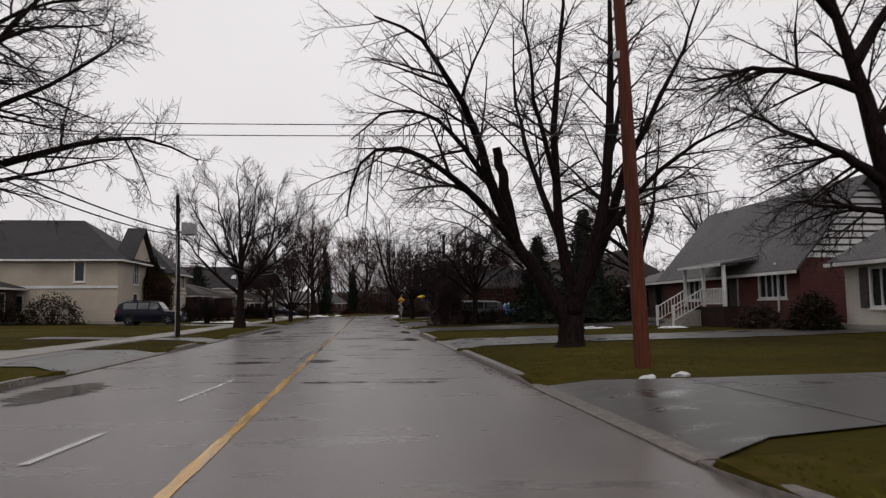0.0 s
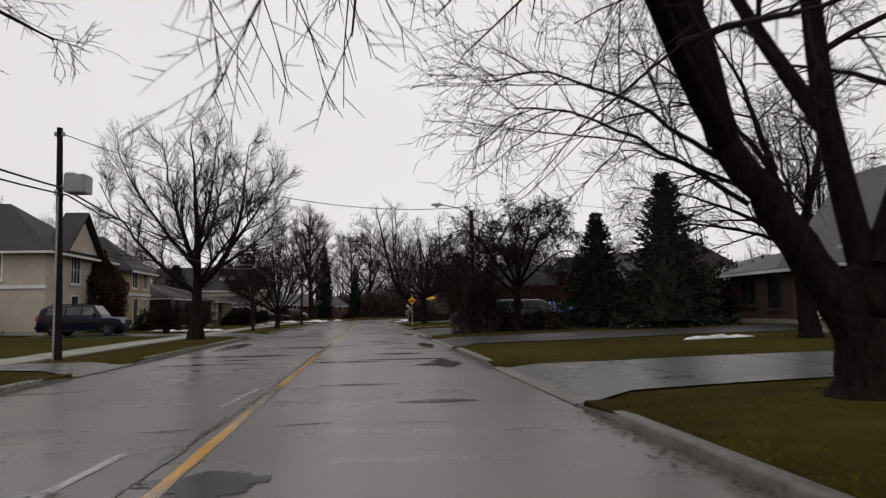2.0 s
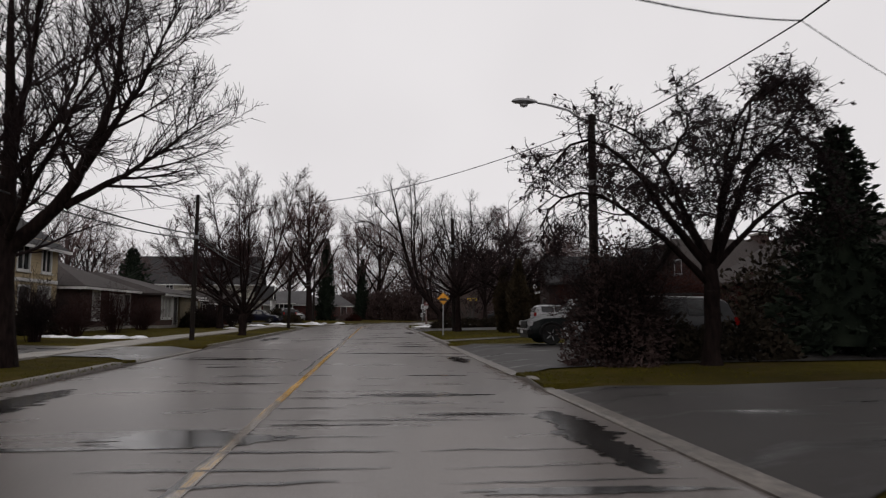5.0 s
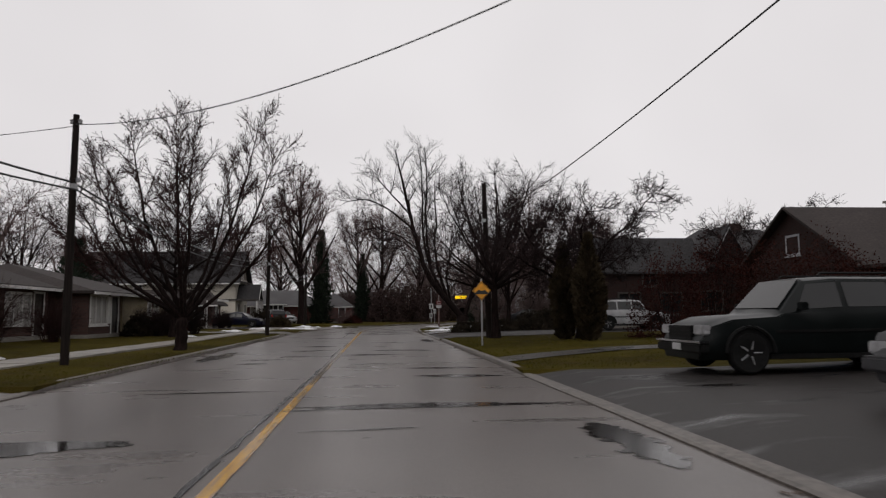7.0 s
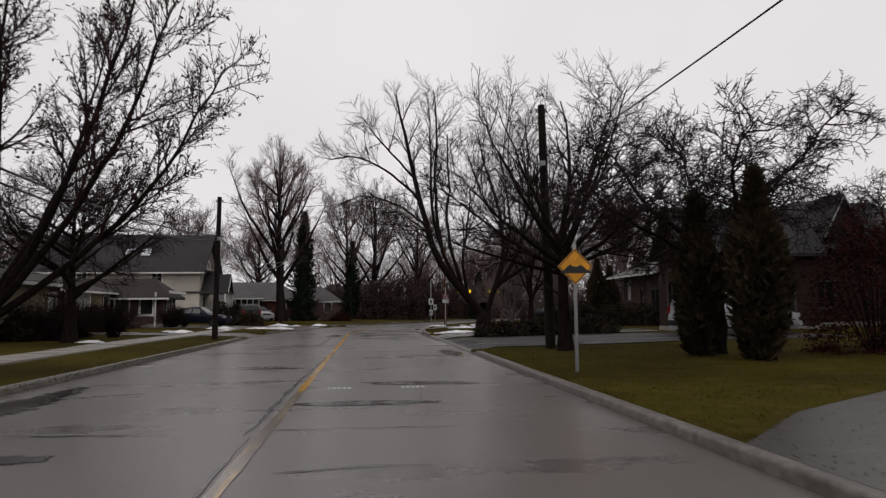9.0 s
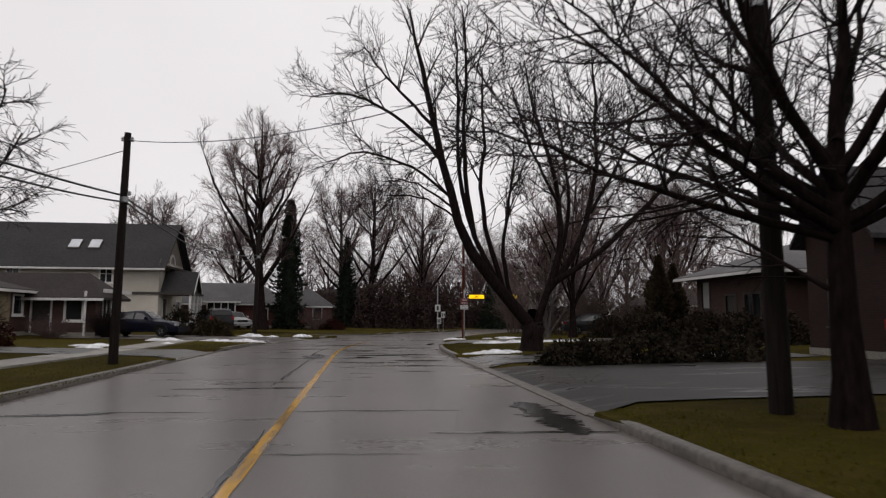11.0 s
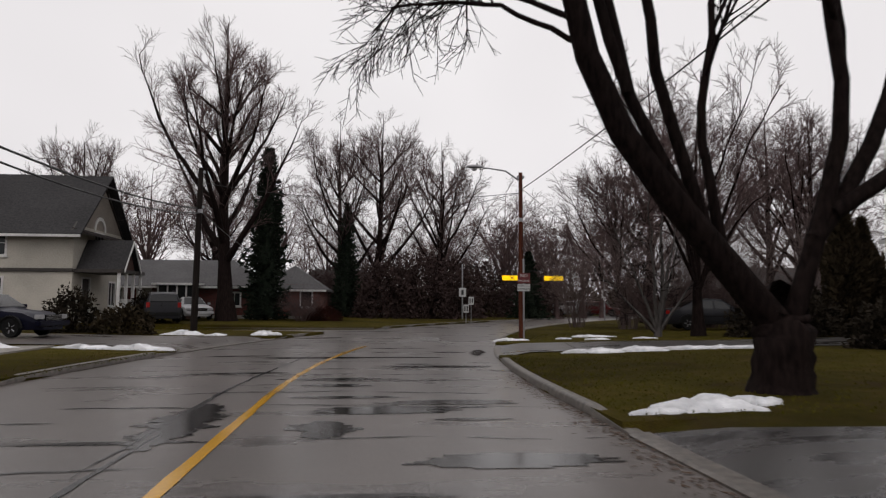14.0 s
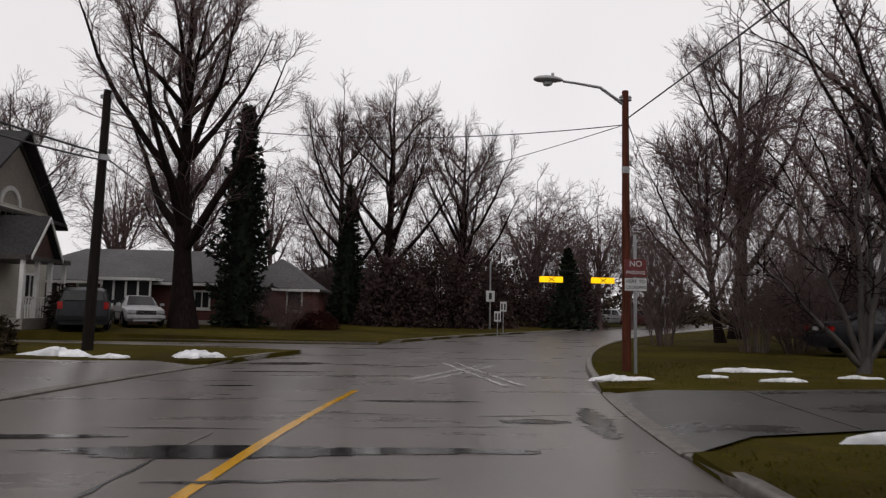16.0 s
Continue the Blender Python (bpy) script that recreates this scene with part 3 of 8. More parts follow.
# Sealed cracks across and along the road.
def crack(x0, y0, x1, y1, w, seed):
    q = random.Random(seed)
    n = max(4, int(math.hypot(x1 - x0, y1 - y0) / 0.22))
    px, py = -(y1 - y0), x1 - x0
    h = math.hypot(px, py)
    px, py = px / h, py / h
    v, drift = [], 0.0
    for k in range(n + 1):
        t = k / n
        drift = drift * 0.85 + q.uniform(-0.05, 0.05) * (1 if abs(y1 - y0) < 2 else 0.3)
        ww = w * q.uniform(0.35, 1.3) * min(1, 4 * t + 0.15, 4 * (1 - t) + 0.15)
        x, y = x0 + (x1 - x0) * t + px * drift, y0 + (y1 - y0) * t + py * drift
        v += [(x - px * ww, y - py * ww), (x + px * ww, y + py * ww)]
    v = [(x + mid(y), y, 0.034 * (1 - (x / 4.4) ** 2) + 0.003) for x, y in v]
    s = Shape().add(v, [(2 * k, 2 * k + 1, 2 * k + 3, 2 * k + 2) for k in range(n)])
    single("road_crack", s, TAR, "dark sealed crack in the wet asphalt", "road crack", "structure")


q = random.Random(11)
y = 13.0
while y < 114:
    x = q.uniform(-4.2, 0.8)
    for _ in range(q.choice((1, 1, 2, 3))):
        x1 = min(4.05, x + q.uniform(0.6, 2.8))
        if x1 - x > 0.3:
            crack(x, y + q.uniform(-0.12, 0.12), x1, y + q.uniform(-0.2, 0.2), q.uniform(0.012, 0.045), q.random())
        x = x1 + q.uniform(0.1, 0.9)
    y += q.uniform(1.6, 4.6) if not (84 < y < 104 or 28 < y < 42) else q.uniform(0.5, 1.4)
for y0, y1, x in ((17, 24, -0.25), (44, 63, -0.22), (63, 76, -0.2), (81, 91, -0.75), (89, 102, -0.8), (24, 38, -0.16)):
    crack(x, y0, x + 0.1, y1, 0.035, y0)

# Standing water: uneven, mostly stretched across the lane.
def puddle(x, y, rx, ry, seed):
    """A ragged pool made of strips across the lane, each with its own ends."""
    q = random.Random(seed)
    n = max(7, int(2 * ry / 0.055))
    s, a, b = Shape(), 0.0, 0.0
    for k in range(n):
        t0, t1 = -1 + 2 * k / n, -1 + 2 * (k + 1) / n
        w = max(0.12, 1 - ((t0 + t1) / 2) ** 2) ** 0.6
        a, b = a * 0.6 + q.uniform(-0.32, 0.32), b * 0.6 + q.uniform(-0.32, 0.32)
        l, r = -rx * w * (1 + a), rx * w * (1 + b)
        sl, sr = q.uniform(-0.08, 0.08), q.uniform(-0.08, 0.08)
        v = []
        for i in range(6):
            for t, e in ((t0, 0), (t1, 1)):
                px = l + e * sl + (r - l + e * (sr - sl)) * i / 5
                pw = y + ry * t
                u = min(max(x + px, LEFT + 0.02), RIGHT - 0.02)
                v.append((mid(pw) + u, pw, max(0.03 * (1 - (u / 4.7) ** 2), -0.004) + 0.006))
        s.add(v, [(2 * i, 2 * i + 2, 2 * i + 3, 2 * i + 1) for i in range(5)])
    single("puddle", s, WATER, "shallow dark ragged puddle on the wet road", "puddle", "structure")


POOLS_SOUTH = ((-1.6, 17.5, 0.7, 0.35), (0.3, 17.6, 0.4, 0.5), (0.9, 12.6, 0.5, 0.16), (2.4, 12.4, 0.5, 0.18), (2.5, 33.0, 0.7, 0.4), (-1.8, 33.5, 1.1, 0.3), (-0.6, 38.0, 0.9, 0.5), (3.4, 29.0, 0.35, 1.3), (0.8, 30.0, 1.2, 0.22), (-2.8, 30.5, 1.3, 0.3), (3.7, 38.0, 0.3, 1.8), (1.8, 53.0, 1.5, 0.25), (3.75, 50.0, 0.25, 1.2), (-2.5, 50.5, 1.0, 0.4), (2.8, 57.5, 0.9, 0.3), (-3.8, 40.0, 0.4, 3.0), (-3.6, 12.0, 0.5, 1.5))
POOLS_NORTH = ((1.6, 92.2, 0.9, 0.2), (2.7, 89.4, 1.0, 0.3), (1.0, 91.0, 0.35, 0.5), (2.6, 93.0, 1.1, 0.22), (-0.65, 91.5, 0.35, 1.5), (0.9, 96.0, 1.0, 0.2), (2.7, 98.5, 1.2, 0.25), (-0.5, 101.0, 1.4, 0.3), (3.75, 103.0, 0.2, 1.2), (3.7, 77.0, 0.3, 1.6), (-3.9, 66.0, 0.35, 2.5), (1.8, 68.0, 1.0, 0.3))
for k, (x, y, rx, ry) in enumerate(POOLS_SOUTH + POOLS_NORTH):
    puddle(x, y, rx, ry, k)
q = random.Random(17)
y = 22.0
while y < 112:
    x = q.choice((q.uniform(0.6, 3.2), q.uniform(0.8, 3.0), q.uniform(-3.6, -0.8)))
    puddle(x, y, q.uniform(0.35, 1.5), q.uniform(0.05, 0.2) * (2 if q.random() < 0.2 else 1), 200 + int(y * 10))
    y += q.uniform(0.7, 2.2) if 28 < y < 44 or 84 < y < 106 else q.uniform(1.6, 4.6)


# Trees: main limbs by hand or by rule, then three orders of branches grown on them.
def resample(pts, k):
    P = np.array(pts, float)
    seg = np.r_[0, np.cumsum(np.linalg.norm(np.diff(P, axis=0), axis=1))]
    t = np.linspace(0, seg[-1], k)
    Q = np.stack([np.interp(t, seg, P[:, i]) for i in range(3)], 1)
    for _ in range(2):
        Q[1:-1] = 0.25 * Q[:-2] + 0.5 * Q[1:-1] + 0.25 * Q[2:]
    return Q


def sprout(rng, P, R, n, t0, t1, ang, length, k, lift, wob, rr, tip, fall=0.5, rmin=0.0, rmax=9.0):
    """n children on each parent, spread from t0 to t1 along it."""
    N, K, _ = P.shape
    t = t0 + (t1 - t0) * (np.arange(n)[None] + rng.random((N, n))) / n
    s = t * (K - 1)
    i = np.minimum(s.astype(int), K - 2)
    w = (s - i)[..., None]
    rows = np.arange(N)[:, None]
    a, b = P[rows, i], P[rows, i + 1]
    base = (a * (1 - w) + b * w).reshape(-1, 3)
    rad = (R[rows, i] * (1 - w[..., 0]) + R[rows, i + 1] * w[..., 0]).reshape(-1)
    d = (b - a).reshape(-1, 3)
    d /= np.linalg.norm(d, axis=1, keepdims=True) + 1e-9
    M = len(d)
    side = rng.normal(size=(M, 3))
    side -= (side * d).sum(1, keepdims=True) * d
    side /= np.linalg.norm(side, axis=1, keepdims=True) + 1e-9
    th = np.radians(ang + rng.normal(0, 11, M))[:, None]
    go = np.cos(th) * d + np.sin(th) * side
    L = length * (1 - fall * t.reshape(-1)) * rng.uniform(0.55, 1.3, M)
    out = np.empty((M, k, 3))
    out[:, 0] = base
    for j in range(1, k):
        go = go + rng.normal(0, wob, (M, 3)) + np.array([0, 0, lift])
        go /= np.linalg.norm(go, axis=1, keepdims=True)
        out[:, j] = out[:, j - 1] + go * (L / (k - 1))[:, None]
    r0 = np.clip(rad * rr, rmin, rmax)
    return out, r0[:, None] * np.linspace(1, tip, k)[None] + 0.0


def auto_limbs(rng, h, spread, fork, n, r, lean=(0, 0), leader=True):
    """A vase of limbs over a short trunk."""
    limbs = []
    top = (lean[0], lean[1], fork)
    limbs.append(([(0, 0, -0.15), (lean[0] * 0.4, lean[1] * 0.4, fork * 0.5), top] + ([(lean[0] * 1.3, lean[1] * 1.3, h * 0.6), (lean[0] * 1.5 + rng.uniform(-0.4, 0.4), lean[1] * 1.5, h)] if leader else []), r, 0.02 if leader else r * 0.75))
    for i in range(n):
        a = 2 * math.pi * (i + rng.uniform(-0.3, 0.3)) / n
        f = fork * rng.uniform(0.8, 1.0) if i % 2 == 0 or not leader else fork + (h - fork) * rng.uniform(0.05, 0.35)
        reach, rise = spread * rng.uniform(0.6, 1.05), (h - f) * rng.uniform(0.45, 0.95)
        c, s = math.cos(a), math.sin(a)
        q = f / fork if f < fork else 1
        bx, by = lean[0] * q, lean[1] * q
        limbs.append(([(bx, by, f), (bx + c * reach * 0.3, by + s * reach * 0.3, f + rise * 0.35), (bx + c * reach * 0.65, by + s * reach * 0.65, f + rise * 0.75), (bx + c * reach, by + s * reach, f + rise)], r * rng.uniform(0.38, 0.55), 0.018))
    return limbs


def oval_limbs(rng, h, spread, fork, n, r, lean=(0, 0)):
    """A straight leader with limbs all the way up that arch towards a rounded top."""
    def at(z):
        k = min(z / fork, 1.4)
        return lean[0] * k, lean[1] * k

    limbs = [([(0, 0, -0.15), (*at(fork * 0.5), fork * 0.5), (*at(fork), fork), (*at(h * 0.6), h * 0.6), (*at(h), h)], r, 0.02)]
    for i in range(n):
        q = i / (n - 1)
        a = 2.4 * i + rng.uniform(-0.5, 0.5)
        f = fork * rng.uniform(0.75, 1.0) + (h - fork) * 0.66 * q
        top = f + (h - f) * rng.uniform(0.42, 0.78)
        reach = spread * (1 - 0.6 * q) * rng.uniform(0.75, 1.08)
        c, d = math.cos(a), math.sin(a)
        bx, by = at(f)
        limbs.append(([(bx, by, f)] + [(bx + c * reach * u + rng.uniform(-0.25, 0.25), by + d * reach * u + rng.uniform(-0.25, 0.25), f + (top - f) * w) for u, w in ((0.3, 0.2), (0.62, 0.5), (0.85, 0.76), (1.0, 1.0))], r * (0.5 - 0.26 * q), 0.018))
    return limbs


def bare_tree(name, x, y, limbs, seed, label, l2=2.2, n2=10, l3=1.1, n3=8, l4=0.5, n4=5, lift=(0.05, 0.04, 0.02), twig=0.008, flare=1.35, bark=None, twigs=None, group="", ang=48, taper=1.5, fine=True, start=0.2, wob=0.6):
    rng = np.random.default_rng(seed)
    root = thing(name, x, y, lawn(x, y), label, "tree", group)
    K = 12
    P, R = [], []
    for pts, r0, r1 in limbs:
        Q = resample(pts, K)
        Q[1:] += rng.normal(0, 0.03, (K - 1, 3)) * np.linspace(0.3, 1.5, K - 1)[:, None]
        P.append(Q), R.append(r1 + (r0 - r1) * (1 - np.linspace(0, 1, K)) ** (taper if r1 < 0.1 else 1.0))
    P, R = np.array(P), np.array(R)
    R[0, 0] *= flare * 1.15
    R[0, 1] *= 1 + (flare - 1) * 0.4
    part("trunk", big_mesh("trunk", [tubes(P, R, 10)], bark or BARK), None, root)
    grow = R[:, -1] < 0.1
    A, ra = sprout(rng, P[grow], R[grow], n2, start, 1.0, ang, l2, 6 if fine else 4, lift[0], 0.11 * wob, 0.6, 0.25, 0.5, twig * 2.2, l2 * 0.016)
    B, rb = sprout(rng, A, ra, n3, 0.12, 1.0, ang - 4, l3, 4 if fine else 3, lift[1], 0.14 * wob, 0.6, 0.4, 0.5, twig * 1.2, l3 * 0.014)
    chunks = [tubes(A, ra, 4 if fine else 3), tubes(B, rb, 3)]
    if n4:
        C, rc = sprout(rng, B, rb, n4, 0.12, 1.0, ang - 6, l4, 2, lift[2], 0.14, 0.7, 0.5, 0.4, twig)
        chunks.append(tubes(C, rc, 3))
    part("crown", big_mesh("crown", chunks, twigs or TWIG), None, root)
    return root


def leaves(rng, centre, normal, length, width):
    """Small diamonds at many places, each along its own way."""
    n = len(centre)
    side = np.cross(normal, rng.normal(size=(n, 3)))
    side /= np.linalg.norm(side, axis=1, keepdims=True) + 1e-9
    L, W = length * rng.uniform(0.6, 1.3, (n, 1)), width * rng.uniform(0.6, 1.3, (n, 1))
    v = np.stack([centre, centre + normal * L * 0.5 + side * W, centre + normal * L, centre + normal * L * 0.5 - side * W], 1)
    return v.reshape(-1, 3), np.arange(n * 4).reshape(n, 4)


def spruce(x, y, h, rad, seed, label, group="", first=0.04, shape=0.92, per=13, m=34):
    """Drooping tiers of boughs that turn up at the tip, thick with needles, under a thin leader."""
    rng = np.random.default_rng(seed)
    root = thing("spruce", x, y, lawn(x, y), label, "tree", group)
    part("trunk", Shape().tube([(0, 0, -0.1), (0, 0, h * 0.5), (0, 0, h)], [0.16, 0.1, 0.012], 7), BARK, root)
    P = []
    z = h * first
    while z < h * 0.975:
        t = z / h
        tier = rng.uniform(0.74, 1.1)
        n = max(5, int(per * (1.1 - 0.6 * t)))
        turn = rng.uniform(0, 6.283)
        for i in range(n):
            a, L = turn + 6.283 * i / n + rng.uniform(-0.25, 0.25), rad * (1 - t) ** shape * tier * rng.uniform(0.6, 1.2) + 0.07
            d = np.array([math.cos(a), math.sin(a), 0])
            zz = z + rng.uniform(-0.06, 0.06)
            up = 0.35 * t
            P.append([np.array([0, 0, zz]), d * L * 0.45 + [0, 0, zz + (up - 0.12) * L * 0.5], d * L * 0.8 + [0, 0, zz + (up - 0.16) * L * 0.8], d * L + [0, 0, zz + (up - 0.04) * L]])
        z += 0.25 * (0.5 + 0.6 * (1 - t))
    P = np.array(P)
    R = np.linspace(0.02, 0.005, 4)[None] * np.ones((len(P), 1))
    t = rng.uniform(0.02, 1.0, (len(P), m)) ** 0.85
    s = t * 3
    i = np.minimum(s.astype(int), 2)
    w = (s - i)[..., None]
    k = np.arange(len(P))[:, None]
    c = (P[k, i] * (1 - w) + P[k, i + 1] * w).reshape(-1, 3)
    d = np.repeat(P[:, 3] - P[:, 0], m, 0)
    reach = np.linalg.norm(d, axis=1, keepdims=True)
    d = d / reach
    nrm = d * 0.9 + rng.normal(0, 0.4, d.shape) + [0, 0, -0.16]
    nrm /= np.linalg.norm(nrm, axis=1, keepdims=True)
    size = np.clip(0.16 + 0.16 * reach / rad, 0.12, 0.34)
    v, f = leaves(rng, c, nrm, 1.0, 0.21)
    v = np.repeat(c, 4, 0) + (v - np.repeat(c, 4, 0)) * np.repeat(size, 4, 0)
    lv = np.linspace(first, 0.9, 9)
    core = tubes(np.array([[(0, 0, h * q) for q in lv]]), np.array([0.5 * rad * (1 - lv) ** shape]), 9)
    part("crown", big_mesh("crown", [tubes(P, R, 3), (v, f), core], NEEDLE, False), None, root)
    return root


def cone_bush(name, x, y, h, rad, seed, mat, label, category="shrub", n=9000, group="", blunt=0.75):
    """An upright evergreen: foliage on a tapering body with gaps and tufts."""
    rng = np.random.default_rng(seed)
    root = thing(name, x, y, lawn(x, y), label, category, group)
    part("stem", Shape().tube([(0, 0, -0.1), (0, 0, h * 0.9)], [0.07, 0.02], 6), BARK, root)
    t, a = rng.random(n) ** 0.9, rng.uniform(0, 6.283, n)
    lump = 1 + 0.13 * np.sin(a * 3 + t * 9) + 0.1 * np.sin(a * 7 - t * 17)
    r = rad * np.sin(np.pi * np.clip(0.12 + t * 0.88, 0, 1)) ** blunt * np.clip((1 - t) * 2.2 + 0.1, 0, 1) * lump * rng.uniform(0.55, 1.0, n)
    c = np.stack([r * np.cos(a), r * np.sin(a), t * h], 1)
    d = np.stack([np.cos(a) * 0.5, np.sin(a) * 0.5, np.full(n, 0.8)], 1) + rng.normal(0, 0.35, (n, 3))
    d /= np.linalg.norm(d, axis=1, keepdims=True)
    part("foliage", big_mesh("foliage", [leaves(rng, c, d, 0.24, 0.05)], mat, False), None, root)
    return root


def bush(name, x, y, rx, ry, h, seed, mat, label, n=2500, size=0.17, group=""):
    """A rounded shrub: many stems from the ground and leaves through the outer half."""
    rng = np.random.default_rng(seed)
    root = thing(name, x, y, lawn(x, y), label, "shrub", group)
    m = 26
    a, q = rng.uniform(0, 6.283, m), rng.uniform(0.2, 0.8, m)
    tip = np.stack([rx * q * np.cos(a), ry * q * np.sin(a), h * (1 - 0.5 * q**2) * 0.85], 1)
    P = np.stack([tip * [0.15, 0.15, -0.05], tip * [0.55, 0.55, 0.45], tip], 1)
    part("stem", big_mesh("stem", [tubes(P, np.array([[0.025, 0.016, 0.006]]) * np.ones((m, 1)), 4)], BARK), None, root)
    d = rng.normal(size=(n, 3))
    d[:, 2] = np.abs(d[:, 2]) - 0.15
    d /= np.linalg.norm(d, axis=1, keepdims=True)
    az, el = np.arctan2(d[:, 1], d[:, 0]), d[:, 2]
    lump = 1 + 0.14 * np.sin(az * 4 + el * 5 + seed) + 0.1 * np.sin(az * 9 - el * 8)
    c = d * [rx, ry, h] * (lump * rng.uniform(0.6, 1.0, n) ** 0.5)[:, None]
    c[:, 2] = np.maximum(c[:, 2], 0.02)
    nrm = d * 0.6 + rng.normal(0, 0.6, (n, 3))
    nrm /= np.linalg.norm(nrm, axis=1, keepdims=True)
    part("foliage", big_mesh("foliage", [leaves(rng, c, nrm, size, size * 0.28)], mat, False), None, root)
    return root


def brush(name, x, y, rx, ry, h, seed, mat, label, n=60, group=""):
    """A bare shrub: a sheaf of thin branching stems."""
    rng = np.random.default_rng(seed)
    root = thing(name, x, y, lawn(x, y), label, "shrub", group)
    a, q = rng.uniform(0, 6.283, n), rng.uniform(0.05, 1.0, n) ** 0.6
    tip = np.stack([rx * q * np.cos(a), ry * q * np.sin(a), h * rng.uniform(0.6, 1.0, n) * (1 - 0.35 * q)], 1)
    P = np.stack([tip * [0.25, 0.25, -0.03], tip * [0.4, 0.4, 0.35], tip * [0.75, 0.75, 0.75], tip], 1)
    R = np.array([[0.016, 0.013, 0.009, 0.005]]) * np.ones((n, 1))
    B, rb = sprout(rng, P, R, 8, 0.15, 1.0, 40, h * 0.42, 3, 0.02, 0.12, 0.7, 0.5, 0.4, 0.006)
    C, rc = sprout(rng, B, rb, 4, 0.15, 1.0, 42, h * 0.22, 2, 0.02, 0.15, 0.8, 0.6, 0.4, 0.005)
    part("stem", big_mesh("stem", [tubes(P, R, 4)], mat), None, root)
    part("crown", big_mesh("crown", [tubes(B, rb, 3), tubes(C, rc, 3)], mat), None, root)
    return root


def tufts(root, name, n, length, width, mat, seed, low=2.5):
    """Buds or seed clusters set on the twigs of a grown tree."""
    rng = np.random.default_rng(seed)
    me = [c for c in root.children if c.name.startswith("crown")][0].data
    v = np.empty(len(me.vertices) * 3, np.float32)
    me.vertices.foreach_get("co", v)
    v = v.reshape(-1, 3)
    c = v[rng.choice(np.flatnonzero(v[:, 2] > low), n)]
    d = rng.normal(0, 0.5, (n, 3)) + [0, 0, -0.5]
    tagged(part(name, big_mesh(name, [leaves(rng, c, d / np.linalg.norm(d, axis=1, keepdims=True), length, width)], mat, False), None, root), kind="stuff")


py = random.Random(5)
# The many-stemmed tree by the second driveway, one stem sawn off, one long limb over the road.
bare_tree("tree", 7.5, 20.1, [
    ([(0.15, 0, -0.15), (0.2, 0, 0.7), (0.35, 0, 1.7)], 0.42, 0.34),
    ([(0.1, 0, 0.7), (-0.4, 0.05, 1.6), (-0.95, 0.1, 2.4), (-1.5, 0.1, 3.3)], 0.281, 0.180),
    ([(-1.5, 0.1, 3.3), (-1.75, 0.1, 4.6), (-1.95, 0.15, 6.15)], 0.194, 0.131),
    ([(-1.5, 0.1, 3.2), (-2.29, -0.33, 4.88), (-2.94, -1.29, 6.58), (-4.15, -2.97, 7.63), (-5.04, -3.23, 8.87), (-5.75, -3.32, 8.69)], 0.194, 0.030),
    ([(-1.45, 0.1, 3.15), (-2.15, -0.30, 3.90), (-3.8, -2.31, 4.77), (-4.59, -2.88, 5.36), (-5.39, -3.06, 5.54), (-6.28, -3.23, 5.36), (-6.55, -3.23, 4.60), (-6.5, -3.23, 3.44)], 0.145, 0.018),
    ([(-1.65, 0.1, 4.0), (-3.19, -0.61, 6.12), (-4.32, -1.37, 6.91), (-5.39, -1.10, 7.00), (-6.46, -0.92, 6.02)], 0.116, 0.018),
    ([(0.25, 0.05, 1.6), (-0.1, 0.1, 3.4), (-0.15, 0.2, 5.5), (-0.1, 0.2, 8.0), (0.4, 0.3, 11.0), (0.3, 0.3, 13.0)], 0.184, 0.030),
    ([(0.4, -0.05, 1.6), (1.1, -0.2, 3.2), (1.4, -0.3, 5.0), (1.55, -0.3, 7.6), (1.7, -0.2, 11.0), (1.4, 0.0, 13.5)], 0.223, 0.030),
    ([(0.5, 0.05, 1.6), (1.7, 0.3, 3.7), (2.05, 0.4, 5.7), (3.2, 0.6, 7.2), (4.7, 0.9, 9.8), (5.3, 1.0, 11.6)], 0.203, 0.030),
    ([(1.1, -0.2, 3.2), (2.6, -0.8, 5.2), (3.9, -1.6, 6.2), (5.6, -2.2, 6.9)], 0.116, 0.018),
    ([(-0.1, 0.1, 3.4), (-0.6, 1.2, 5.6), (-1.0, 2.2, 8.4), (-0.8, 2.8, 11.0)], 0.126, 0.018),
    ([(1.5, -0.3, 6.0), (2.4, 0.9, 8.2), (2.7, 1.8, 11.2)], 0.097, 0.018),
    ([(-0.1, 0.2, 5.0), (-1.2, -1.2, 7.6), (-1.7, -2.2, 10.4)], 0.097, 0.018),
    ([(-1.2, 0.1, 2.4), (-2.2, 0.6, 3.3), (-3.1, 1.2, 3.9), (-3.8, 1.8, 4.1)], 0.037, 0.012),
    ([(-1.6, 0.1, 3.0), (-2.4, 0.9, 4.0), (-3.2, 1.8, 4.7), (-3.9, 2.6, 4.9)], 0.037, 0.012),
], 21, "large dark bare tree with several stems, one sawn off", l2=3.2, n2=11, l3=1.5, n3=9, l4=0.42, n4=5, lift=(-0.02, -0.06, -0.08), ang=46, twig=0.005, taper=1.15)
